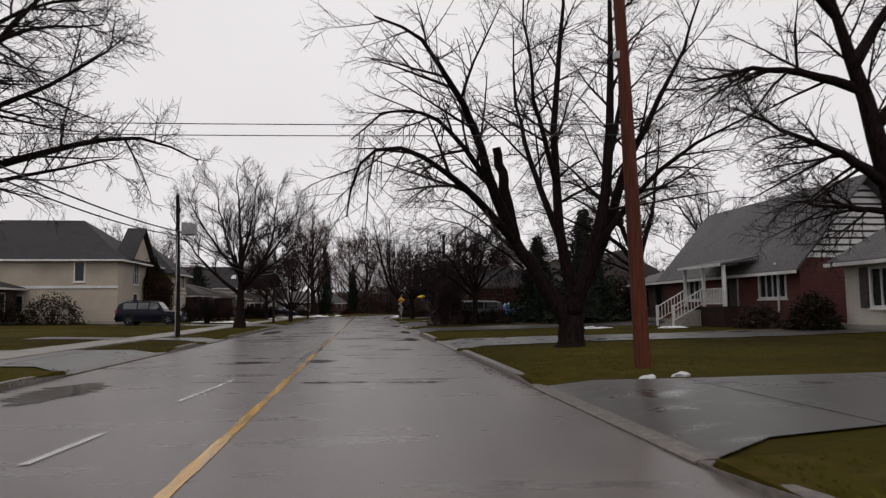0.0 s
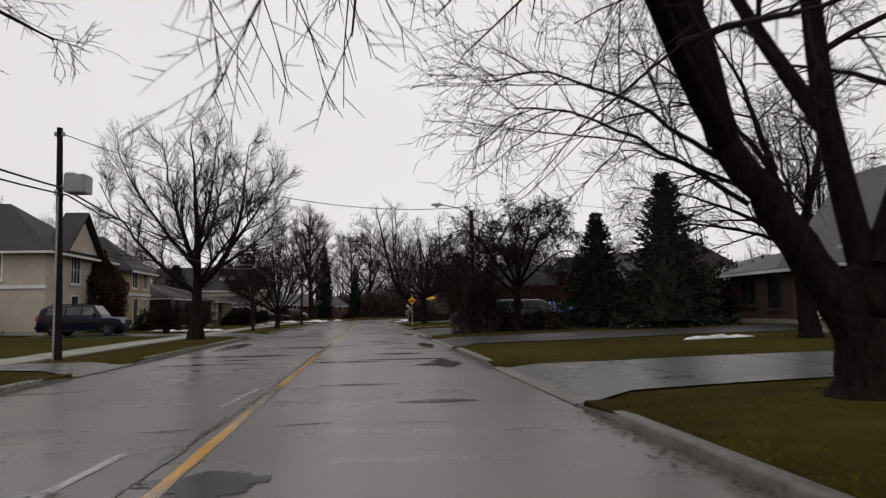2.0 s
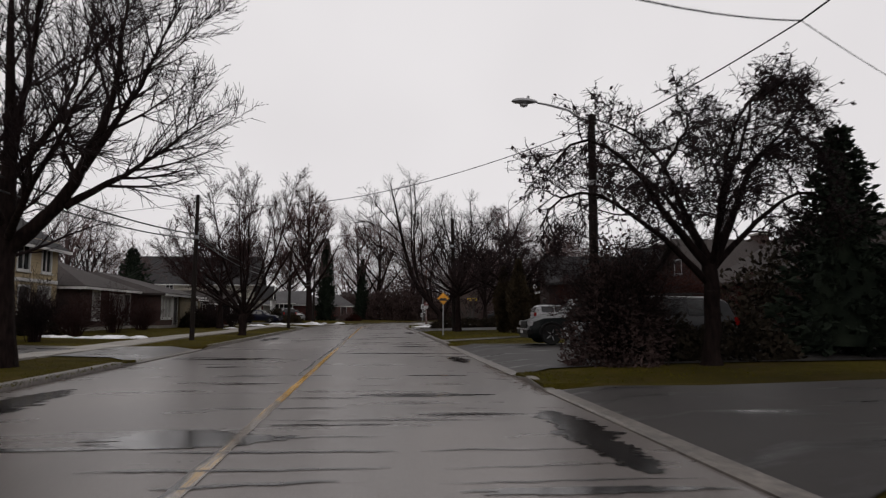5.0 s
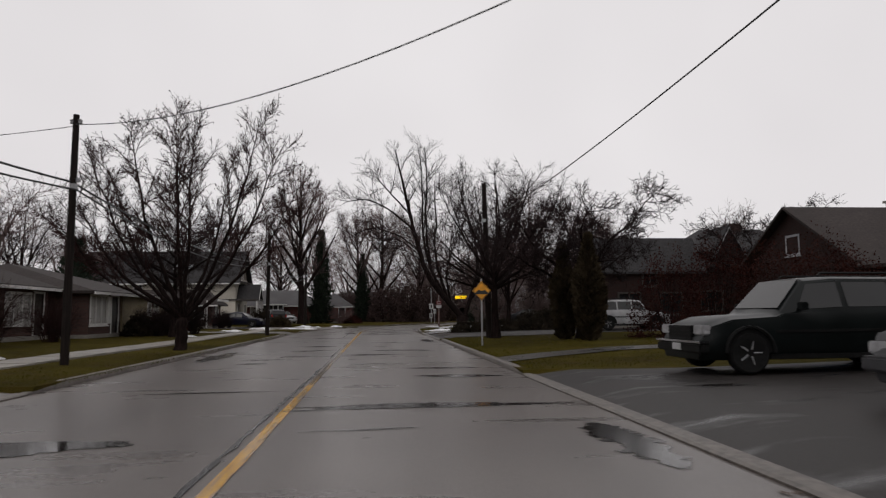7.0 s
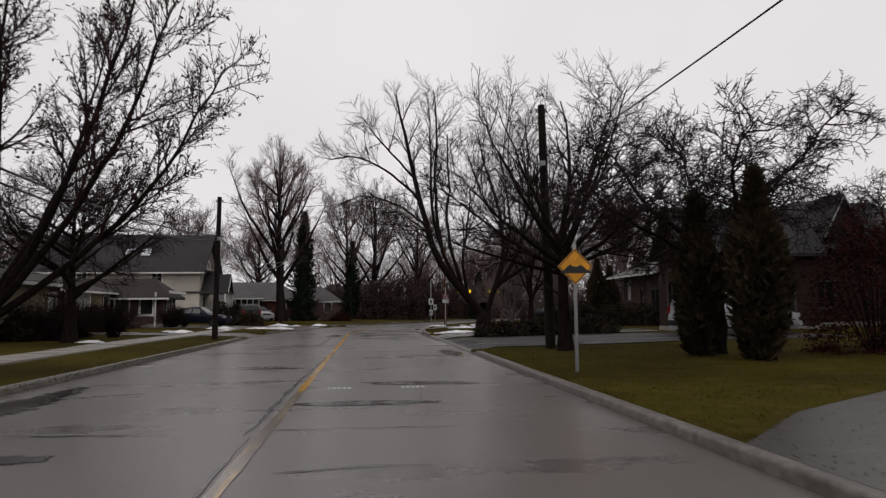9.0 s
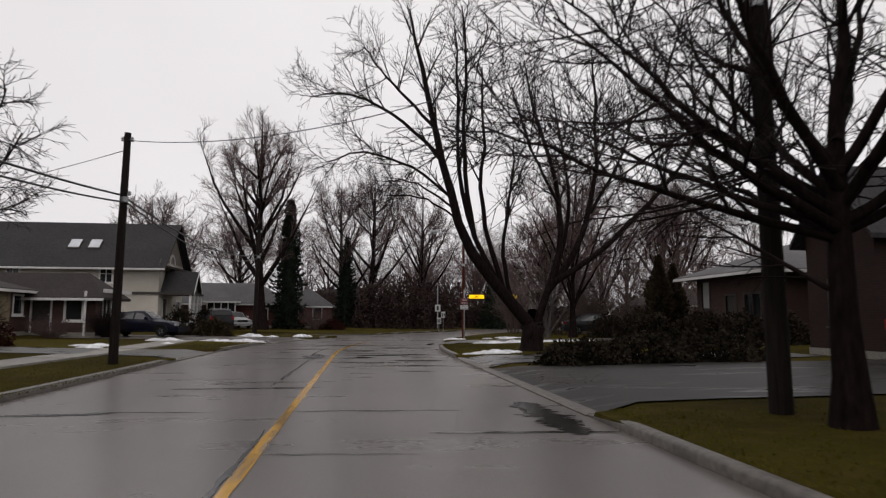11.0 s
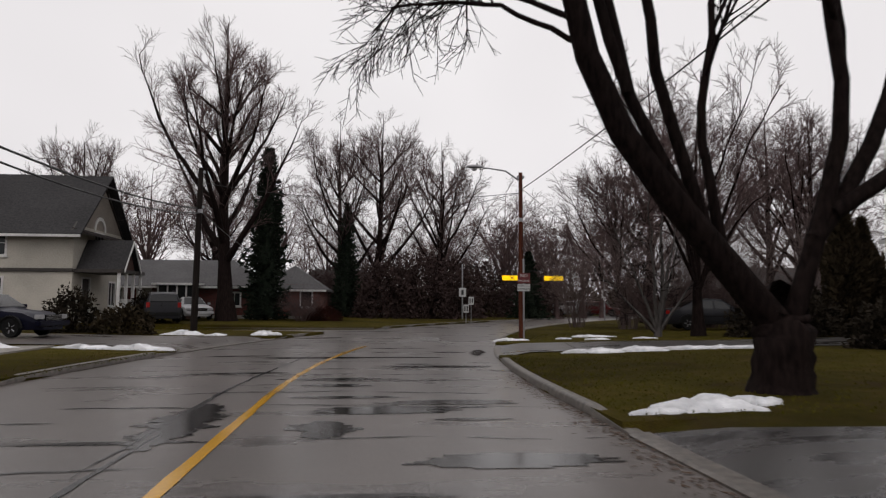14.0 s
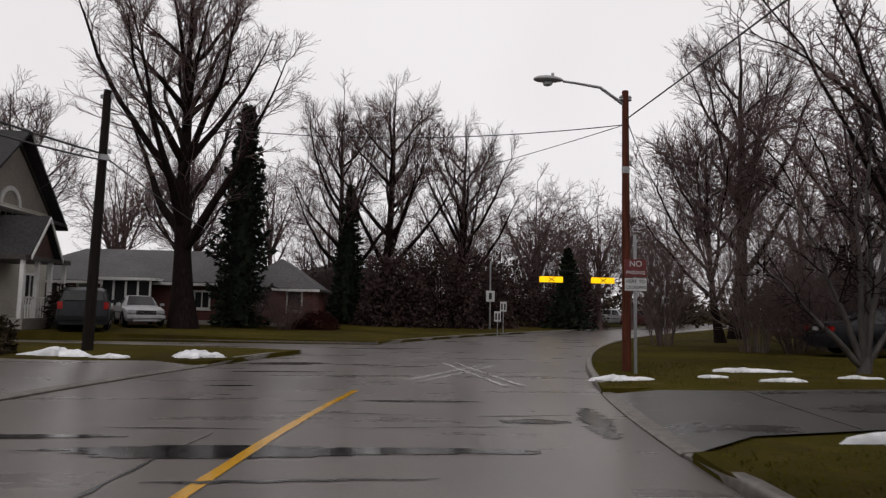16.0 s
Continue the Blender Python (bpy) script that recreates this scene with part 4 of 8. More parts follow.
# Tree with a spreading limb over the far lawn at the start.
bare_tree("tree", -15.2, 20.8, [
    ([(0, 0, -0.15), (0.3, 0.1, 1.6), (0.8, 0.3, 3.2)], 0.42, 0.36),
    ([(0.8, 0.3, 3.1), (2.6, 1.6, 4.7), (5.0, 3.2, 6.2), (7.4, 4.6, 7.4), (9.2, 5.6, 7.6), (10.2, 6.2, 6.9)], 0.22, 0.02),
    ([(0.8, 0.3, 3.2), (2.3, 0.6, 5.6), (4.2, 1.2, 8.2), (6.0, 1.6, 11.0), (7.4, 2.0, 12.8)], 0.24, 0.02),
    ([(0.7, 0.3, 3.2), (1.2, 0.6, 6.0), (2.4, 0.6, 9.0), (3.0, 0.8, 12.8)], 0.22, 0.02),
    ([(2.3, 0.6, 5.6), (4.4, 1.6, 7.2), (6.8, 2.0, 8.6), (8.6, 2.6, 10.4)], 0.14, 0.02),
    ([(0.7, 0.3, 3.0), (-0.8, 0.2, 6.0), (-1.8, 0.1, 9.0), (-2.4, 0, 12.0)], 0.22, 0.02),
    ([(1.4, 0.6, 3.8), (4.0, 1.4, 4.8), (6.4, 2.2, 5.6), (8.4, 2.8, 6.2)], 0.12, 0.018),
    ([(2.3, 0.6, 5.6), (4.5, 0.2, 8.5), (7.0, -0.2, 9.6), (9.0, -0.4, 9.4)], 0.14, 0.018),
    ([(1.2, 0.6, 6.0), (3.6, 1.6, 9.4), (6.4, 2.4, 11.6), (8.8, 3.2, 12.2)], 0.13, 0.018),
], 22, "large dark bare tree with a long low limb", l2=3.2, n2=12, l3=1.6, n3=9, l4=0.55, n4=6, lift=(0.0, -0.02, -0.03), taper=0.95, twig=0.009)
# Tree beside the white-gabled house.
bare_tree("tree", 16.6, 17.0, [
    ([(0, 0, -0.15), (-0.3, 0, 2.2), (-0.6, 0, 4.4), (-1.3, 0, 7.2), (-2.3, 0, 10.0), (-2.6, 0, 12.5)], 0.459, 0.03),
    ([(-0.6, 0, 4.2), (-1.8, -0.2, 5.0), (-3.4, -0.2, 5.6), (-5.0, 0.2, 6.5)], 0.162, 0.02),
    ([(-1.2, 0, 7.0), (-2.8, 0.2, 7.6), (-4.6, 0.4, 7.7), (-6.2, 0.6, 7.3)], 0.162, 0.02),
    ([(-0.5, 0, 3.6), (-1.6, 0.6, 3.8), (-2.8, 1.0, 4.0)], 0.108, 0.02),
    ([(-1.5, 0, 7.8), (0.2, 0.4, 10), (1.2, 0.8, 12.4)], 0.189, 0.02),
    ([(-1.0, 0, 6.0), (0.6, -0.6, 8), (2.0, -1.0, 10.0)], 0.189, 0.02),
    ([(-2.0, 0, 9.2), (-3.8, -0.4, 10.6), (-5.4, -0.6, 11.4)], 0.135, 0.02),
], 23, "dark bare tree leaning beside a house", l2=2.9, n2=13, l3=1.4, n3=9, n4=6, lift=(0.0, -0.02, -0.02), taper=1.1)
# Wide tree behind the second lawn.
bare_tree("tree", 14.6, 31.2, [
    ([(0, 0, -0.15), (-0.1, 0, 1.6), (-0.1, 0, 3.1)], 0.3, 0.25),
    ([(-0.1, 0, 2.9), (-1.0, 0, 4.2), (-2.3, 0.2, 4.8), (-3.9, 0.3, 5.4), (-5.4, 0.4, 5.8)], 0.14, 0.018),
    ([(-0.1, 0, 3.0), (-0.9, 0, 5.2), (-2.2, 0, 6.6), (-3.9, -0.2, 7.2), (-5.2, -0.3, 6.9)], 0.16, 0.018),
    ([(-0.8, 0, 5.0), (-1.7, 0.2, 8.0), (-3.0, 0.3, 10.6)], 0.12, 0.018),
    ([(-0.1, 0, 3.0), (0.9, 0.1, 6.0), (1.4, 0.1, 10.2)], 0.16, 0.018),
    ([(-1.9, 0, 6.3), (-3.6, 0.8, 8.4), (-4.8, 1.2, 9.4)], 0.09, 0.018),
    ([(-0.1, 0, 2.8), (-1.2, 1.6, 4.0), (-2.6, 3.0, 5.0), (-3.6, 4.0, 5.2)], 0.1, 0.018),
    ([(-0.1, 0, 2.9), (-0.8, -1.6, 4.6), (-2.0, -2.8, 6.4)], 0.1, 0.018),
    ([(-0.1, 0, 2.9), (0.6, 1.6, 5.0), (1.0, 3.0, 7.6)], 0.1, 0.018),
    ([(-0.1, 0, 2.6), (-1.4, 0.4, 3.2), (-2.8, 0.6, 3.5), (-4.2, 0.9, 3.3)], 0.07, 0.018),
], 30, "wide dark bare tree with arching limbs behind the lawn", l2=2.5, n2=11, l3=1.3, n3=8, l4=0.5, n4=6, lift=(-0.01, -0.02, -0.03))
# Vase-shaped street tree on the boulevard.
rr = random.Random(8)
bare_tree("tree", -6.8, 46.4, [
    ([(0, 0, -0.15), (0.045, 0, 2), (0.09, 0, 3.56), (0, 0, 5.79), (-0.18, 0.09, 8.2), (-0.36, 0.09, 10.8)], 0.31, 0.02),
    ([(0.045, 0, 2.5), (1.17, 0.18, 3.56), (1.98, 0.27, 5.62), (2.34, 0.36, 8.2), (2.43, 0.36, 9.75)], 0.19, 0.018),
    ([(0.045, 0, 2.2), (-1.26, -0.18, 3.2), (-2.7, -0.27, 4.76), (-3.96, -0.36, 6.48), (-4.5, -0.36, 7.69)], 0.14, 0.018),
    ([(0.09, 0, 3.2), (-0.81, 0.45, 5.11), (-1.53, 0.72, 7.69), (-1.98, 0.9, 9.92)], 0.14, 0.018),
    ([(0.09, 0, 3.39), (-1.26, -0.72, 5.11), (-2.52, -1.44, 7.17), (-3.24, -1.8, 8.89)], 0.12, 0.018),
    ([(1.17, 0.18, 3.56), (2.34, 0.81, 4.5), (3.24, 1.17, 5.28), (3.78, 1.35, 6.14)], 0.1, 0.018),
    ([(1.53, 0.18, 4.42), (2.88, -0.54, 5.97), (3.96, -1.08, 7.86)], 0.1, 0.018),
    ([(0.045, 0, 4.42), (0.72, -0.72, 6.48), (1.17, -1.26, 9.58)], 0.11, 0.018),
    ([(0.045, 0, 4.07), (0.54, 1.26, 5.97), (0.9, 2.16, 8.72)], 0.11, 0.018),
    ([(0.045, 0, 3), (0, -1.62, 4.42), (-0.18, -3.06, 6.31)], 0.11, 0.018),
    ([(0.045, 0, 3), (-0.36, 1.62, 4.42), (-0.54, 2.88, 6.48)], 0.11, 0.018),
    ([(0.09, 0, 2.7), (0.9, -1.08, 3.56), (2.34, -2.16, 5.11), (3.06, -2.7, 6.65)], 0.1, 0.018),
], 24, "bare vase-shaped street tree on the grass boulevard", l2=2.6, n2=13, l3=1.25, n3=10, l4=0.45, n4=6, lift=(0.06, 0.05, 0.04), ang=37, taper=1.4, wob=0.5)
# Gnarled small tree with seed clusters.
crab = bare_tree("tree", 8.8, 45.2, [
    ([(0, 0, -0.1), (0.05, 0, 1.2), (0.1, 0, 2.2)], 0.2, 0.17),
    ([(0.1, 0, 2.1), (-0.7, 0.1, 3.0), (-1.5, 0.2, 4.4), (-2.5, 0.2, 5.2), (-3.3, 0.2, 5.0), (-3.6, 0.2, 4.2)], 0.11, 0.02),
    ([(0.1, 0, 2.2), (0.8, 0.2, 3.4), (1.1, 0.4, 4.4), (2.2, 0.5, 5.4), (3.0, 0.6, 5.5), (3.5, 0.6, 4.7)], 0.12, 0.02),
    ([(0.1, 0, 2.2), (-0.3, 0.6, 3.6), (-0.6, 0.8, 4.8), (-1.6, 1.0, 5.8), (-2.2, 1.0, 5.9)], 0.1, 0.02),
    ([(0.1, 0, 2.2), (0.3, -0.4, 4.0), (0.8, -0.6, 5.2), (0.6, -0.8, 5.9), (1.4, -0.9, 6.2)], 0.1, 0.02),
    ([(0.0, 0, 1.8), (-1.2, -0.2, 2.9), (-2.4, -0.3, 3.7), (-3.4, -0.3, 3.9), (-3.9, -0.3, 3.0)], 0.09, 0.02),
    ([(0.0, 0, 2.0), (1.0, 0.2, 3.0), (2.3, 0.4, 4.0), (3.3, 0.6, 4.1), (3.8, 0.6, 3.2)], 0.09, 0.02),
    ([(0.1, 0, 2.2), (-0.3, 1.2, 3.9), (-0.9, 2.4, 5.1), (-1.6, 3.2, 5.0)], 0.09, 0.02),
    ([(0.1, 0, 2.2), (-0.2, -1.2, 3.9), (-0.4, -2.2, 5.2), (0.4, -2.6, 5.6)], 0.08, 0.02),
    ([(-0.6, 0.8, 4.6), (0.1, 0.8, 5.7), (-0.2, 0.8, 6.2)], 0.06, 0.018),
    ([(1.1, 0.4, 4.4), (1.8, 0.0, 5.2), (2.4, -0.4, 6.0)], 0.06, 0.018),
], 25, "small gnarled bare tree with hanging seed clusters", l2=1.5, n2=16, l3=0.8, n3=10, l4=0.28, n4=6, lift=(-0.03, -0.1, -0.12), twig=0.009, ang=60, wob=1.5)
tufts(crab, "seed", 3000, 0.13, 0.035, TWIG, 4)
# Many-stemmed tree with red buds.
limbs = [([(0, 0, -0.15), (0.02, 0, 0.6), (0.05, 0, 1.4)], 0.22, 0.2)]
for k, (dx, dy, hz, f) in enumerate(((-3.9, 0.3, 5.4, 1.1), (-3.1, 1.3, 6.6, 1.2), (-1.7, -0.8, 7.7, 1.3), (-0.5, 0.5, 8.5, 1.4), (0.4, -0.4, 7.9, 1.4), (2.7, 0.3, 8.5, 1.1), (3.5, -0.6, 7.2, 1.1), (4.1, 0.5, 6.0, 1.0), (1.3, 2.1, 7.2, 1.3), (-2.5, -1.8, 6.2, 1.1), (0.4, -2.3, 6.6, 1.2), (-4.2, -0.5, 4.6, 1.2))):
    limbs.append(([(0.05, 0, f), (0.05 + dx * 0.3, dy * 0.3, f + hz * 0.15), (dx * 0.68, dy * 0.68, hz * 0.58), (dx, dy, hz * 1.02)], 0.105 - 0.003 * k, 0.013))
budded = bare_tree("tree", -5.85, 68.7, limbs, 26, "spreading bare tree with many stems and red buds", l2=2.0, n2=15, l3=0.85, n3=10, l4=0.3, n4=5, lift=(0.08, 0.1, 0.1), twig=0.0075, twigs=RED_TWIG, ang=40, taper=1.15, wob=0.5, start=0.34)
tufts(budded, "bud", 8000, 0.085, 0.022, RED_TWIG, 5, 2.4)
bare_tree("tree", -10.2, 83.0, oval_limbs(random.Random(12), 7.0, 4.6, 1.8, 18, 0.24), 75, "broad bare tree with a low tangled crown before a bungalow", l2=1.9, n2=11, l3=0.9, n3=8, l4=0.35, n4=4, lift=(0.03, 0.0, 0.0), twig=0.009, ang=48, wob=1.0)
# Maple beside the pole.
limbs = [([(0, 0, -0.15), (0.0, 0, 1.2), (-0.05, 0, 2.3), (0.1, 0.1, 3.6), (0.4, 0.2, 5.4), (0.1, 0.1, 7.4)], 0.205, 0.02)]
for k, (dx, dy, hz, f) in enumerate(((-3.6, -0.4, 4.6, 2.3), (-3.2, 0.6, 5.4, 2.5), (-2.6, -1.0, 6.6, 2.8), (-1.6, 1.2, 7.4, 3.0), (3.6, -0.6, 5.4, 2.4), (3.0, 0.8, 6.4, 2.6), (1.6, -1.4, 7.4, 3.0), (2.2, 1.8, 7.6, 3.4), (0.6, -2.6, 6.6, 2.6), (-1.0, 2.8, 6.6, 2.7), (4.4, 0.4, 4.8, 2.3), (-4.2, 0.6, 3.6, 2.2), (-2.4, 4.4, 5.0, 2.4), (0.6, 5.2, 4.6, 2.3), (2.6, 4.6, 5.2, 2.4), (-0.8, 3.6, 6.2, 2.6))):
    limbs.append(([(0, 0, f), (dx * 0.3, dy * 0.3, f + (hz - f) * 0.22), (dx * 0.65, dy * 0.65, f + (hz - f) * 0.58), (dx, dy, hz)], 0.088 - 0.002 * k, 0.014))
bare_tree("tree", 6.75, 74.8, limbs, 27, "dark bare maple with a dense rounded crown", l2=2.4, n2=10, l3=1.2, n3=8, l4=0.45, n4=5, lift=(0.04, 0.02, 0.0), twig=0.007, ang=44, taper=1.25, flare=1.2)
# The big leaning tree near the bend.
bare_tree("tree", 7.4, 92.7, [
    ([(0, 0, -0.15), (0.05, 0, 0.7), (0.1, 0, 1.3)], 0.456, 0.380),
    ([(0.0, 0, 0.9), (-0.7, 0, 1.85), (-1.5, 0, 2.62), (-2.25, 0, 3.3), (-2.7, 0, 4.1), (-3.1, -0.1, 5.6), (-3.6, -0.2, 8.0), (-4.2, -0.2, 10.5), (-4.8, -0.1, 13.2)], 0.246, 0.030),
    ([(-1.25, 0, 2.5), (-1.84, 0, 3.53), (-2.2, 0, 4.13), (-2.6, 0.1, 5.4), (-2.9, 0.3, 7.6), (-2.7, 0.4, 10.4), (-3.0, 0.4, 12.8)], 0.108, 0.025),
    ([(-1.1, 0, 2.4), (-1.4, 0, 3.5), (-1.75, 0, 4.28), (-2.0, 0, 5.6), (-1.8, 0, 8.0), (-1.9, 0, 11.0)], 0.108, 0.025),
    ([(-0.8, 0, 2.0), (-1.0, 0, 3.1), (-1.2, 0, 3.9), (-0.8, 0.1, 5.4), (-0.6, 0.1, 8.0)], 0.087, 0.025),
    ([(-2.2, 0, 4.3), (-2.5, 0.3, 6.2), (-2.6, 0.5, 8.4), (-2.4, 0.6, 11.0), (-2.6, 0.6, 13.8)], 0.102, 0.025),
    ([(-3.0, -0.1, 5.7), (-4.6, -0.2, 7.0), (-6.3, -0.3, 7.5), (-7.9, -0.4, 6.9)], 0.059, 0.020),
    ([(-2.8, 0, 5.0), (-4.2, 0.8, 6.0), (-5.6, 1.4, 6.1)], 0.046, 0.020),
    ([(-3.4, -0.2, 7.2), (-5.2, -0.6, 8.8), (-7.0, -0.8, 9.6), (-8.4, -1.0, 9.2)], 0.079, 0.020),
    ([(-3.7, -0.2, 8.4), (-5.4, 0.4, 10.4), (-6.6, 0.8, 12.0)], 0.072, 0.020),
    ([(0.2, 0, 1.0), (0.7, 0, 2.4), (1.3, 0.1, 3.9), (1.25, 0.2, 6.2), (0.5, 0.2, 8.6), (-0.2, 0.2, 11.4)], 0.152, 0.025),
    ([(0.6, 0, 2.2), (1.5, 0.2, 3.1), (2.3, 0.3, 4.6), (2.8, 0.3, 6.8), (2.9, 0.4, 9.2), (2.7, 0.4, 12.0)], 0.141, 0.025),
    ([(0.9, 0, 2.6), (2.0, 0.0, 3.2), (3.2, -0.1, 4.1), (4.1, -0.2, 5.3), (5.6, -0.3, 6.5), (7.1, -0.4, 8.9), (7.6, -0.4, 10.8)], 0.130, 0.020),
    ([(1.0, 0.1, 3.0), (1.9, 0.8, 5.4), (1.7, 1.2, 8.0), (1.3, 1.4, 11.0)], 0.098, 0.020),
    ([(4.4, -0.2, 5.5), (6.2, 0.2, 5.8), (8.0, 0.6, 5.2)], 0.052, 0.020),
    ([(2.5, 0.3, 5.4), (4.0, 0.9, 7.6), (5.0, 1.4, 10.2)], 0.079, 0.020),
    ([(1.25, 0.2, 5.6), (-0.2, -0.8, 7.6), (-1.0, -1.4, 9.8)], 0.066, 0.020),
    ([(-3.0, 0, 5.4), (-4.2, 1.6, 6.7), (-5.3, 3.0, 7.1), (-6.0, 4.0, 6.8)], 0.049, 0.015),
], 28, "massive dark bare tree leaning towards the road", l2=2.8, n2=10, l3=1.3, n3=8, l4=0.45, n4=5, lift=(0.07, 0.04, 0.02), ang=42, taper=0.8, start=0.42)
# Tall trees beyond the junction.
rr = random.Random(31)
for x, y, h, sp, fork, rad, seed, lean in ((-7.8, 127.6, 19.5, 5.8, 4.6, 0.5, 41, (-0.3, 0)), (-12.6, 146.0, 13.0, 4.8, 3.5, 0.3, 42, (-0.4, 0.4)), (1.0, 142.5, 18.0, 5.8, 4.0, 0.42, 43, (0.8, 0)), (-1.1, 143.6, 17.0, 5.4, 3.8, 0.36, 44, (-0.4, 0)), (6.6, 146.0, 16.5, 5.4, 3.2, 0.38, 45, (0.8, 0)),
        (20.5, 129.0, 18.0, 5.4, 4.0, 0.4, 46, (0.3, 0)), (17.0, 124.0, 9.5, 3.6, 2.2, 0.2, 47, (-0.4, 0)), (25.5, 119.0, 12.0, 4.2, 3.0, 0.3, 48, (0.4, 0)), (-19.0, 131.0, 12.0, 4.0, 3.4, 0.3, 49, (0.5, 0)), (29.0, 128.0, 15.0, 4.6, 3.8, 0.32, 50, (0, 0))):
    bare_tree("tree", x, y, oval_limbs(rr, h, sp, fork, 20 if seed < 42 else 15, rad, lean), seed, "tall bare tree beyond the street corner", l2=2.6, n2=12 if seed < 48 else 9, l3=1.4, n3=8, l4=0.6, n4=4 if seed < 48 else 3, lift=(0.05, 0.06, 0.04), twig=0.011, ang=38, taper=1.15, twigs=HAZED_TWIG)
# Street-side trees seen down the first stretch.
for x, y, h, sp, fork, rad, seed in ((-29.0, 72.0, 9.5, 3.4, 2.6, 0.22, 61), (-26.0, 98.0, 10.5, 3.6, 2.4, 0.24, 62), (-28.4, 84.0, 11.0, 4.0, 3.0, 0.26, 65), (27.0, 47.5, 10.5, 4.0, 3.0, 0.28, 66), (19.5, 118.5, 10.5, 4.0, 2.2, 0.22, 69), (24.0, 117.0, 9.0, 3.6, 2.0, 0.2, 70), (14.0, 108.5, 10.5, 4.0, 2.0, 0.22, 67)):
    # Past y = 100 the twigs take the colour paled for haze.
    bare_tree("tree", x, y, auto_limbs(rr, h, sp, fork, 9, rad), seed, "bare garden tree with fine dark branches", l2=2.7, n2=9, l3=1.3, n3=7, l4=0.5, n4=4, lift=(0.06, 0.05, 0.03), twig=0.011, ang=40, fine=False, twigs=HAZED_TWIG if y > 100 else TWIG)
# Gnarled garden trees before the dark houses.
for x, y, q, seed in ((10.0, 72.2, 0.92, 73), (25.8, 84.2, 1.05, 74)):
    limbs = [([(0, 0, -0.1), (0.1 * q, 0, 1.2 * q), (-0.1 * q, 0, 2.3 * q)], 0.2 * q, 0.17 * q)]
    for pts in (((-0.9, 0.2, 3.5), (-2.1, 0.3, 4.3), (-2.6, 0.3, 5.6), (-3.6, 0.4, 6.0)), ((0.9, -0.2, 3.6), (1.6, -0.2, 5.0), (2.9, -0.3, 5.4), (3.4, -0.3, 6.9), (4.3, -0.3, 7.2)), ((-0.4, 0.8, 3.8), (0.2, 1.2, 5.2), (-0.7, 1.4, 6.5)), ((0.3, -1.0, 3.7), (-0.5, -1.7, 4.9), (0.3, -2.1, 6.2)), ((1.3, 0.9, 3.2), (2.6, 1.5, 3.9), (3.6, 1.7, 4.8)), ((-1.5, -0.6, 3.0), (-2.9, -0.9, 3.5), (-3.9, -1.0, 4.5))):
        limbs.append(([(-0.1 * q, 0, 2.2 * q)] + [(px * q, pv * q, pz * q) for px, pv, pz in pts], 0.11 * q, 0.018))
    bare_tree("tree", x, y, limbs, seed, "gnarled bare garden tree with crooked limbs", l2=1.9, n2=19, l3=0.95, n3=10, l4=0.35, n4=6, lift=(0.02, 0.0, 0.0), twig=0.012, ang=58, wob=1.6)
# Pale-barked clump.
limbs = [([(0, 0, -0.1), (0.1, 0, 0.8), (0.3, 0, 2.2), (0.2, 0, 4.6), (0.5, 0, 6.6)], 0.11, 0.02)]
for dx, dy, hz in ((-1.6, 0.1, 4.2), (1.4, 0.4, 4.6), (-0.6, -0.8, 5.4), (0.9, -0.6, 5.6), (-2.4, 0.4, 2.6), (2.2, -0.2, 3.0)):
    limbs.append(([(0, 0, 0.1), (dx * 0.35, dy * 0.35, hz * 0.4), (dx * 0.75, dy * 0.75, hz * 0.8), (dx, dy, hz)], 0.085, 0.016))
bare_tree("tree", 12.4, 108.6, limbs, 71, "pale-barked multi-stemmed ornamental tree, bare", l2=1.3, n2=8, l3=0.7, n3=6, l4=0.3, n4=4, bark=BIRCH, twig=0.008)

# Evergreens.
spruce(16.2, 44.2, 7.8, 2.9, 1, "dark green spruce behind the lawn", "spruces")
spruce(13.9, 47.7, 6.3, 2.2, 2, "smaller dark green spruce behind the lawn", "spruces")
spruce(-5.9, 131.0, 12.2, 1.6, 3, "tall narrow dark spruce", "spruces", 0.03, 0.6, 12, 36)
spruce(-0.9, 142.4, 10.0, 1.5, 4, "slim dark spruce beyond the junction", "spruces", 0.03, 0.85, 11, 34)
spruce(-21.5, 97.0, 7.2, 3.2, 6, "dark pine behind the bungalows", "spruces")
spruce(16.2, 147.0, 6.5, 1.8, 5, "dark spruce beyond the crossing", "spruces")
for x, y, h, w, k in ((18.9, 106.8, 4.8, 0.75, 2), (20.1, 107.4, 4.3, 0.7, 3), (24.2, 66.6, 3.8, 0.8, 4), (9.15, 71.5, 3.85, 0.5, 5), (9.7, 69.8, 4.15, 0.58, 6)):
    cone_bush("cedar", x, y, h, w, k, CEDAR, "upright dark cedar shrub, dense and conical", group="upright cedars")
cone_bush("cedar", -16.9, 61.8, 5.5, 1.6, 1, BROWN_CEDAR, "broad brown conical cedar before a beige house", n=17000, group="upright cedars")
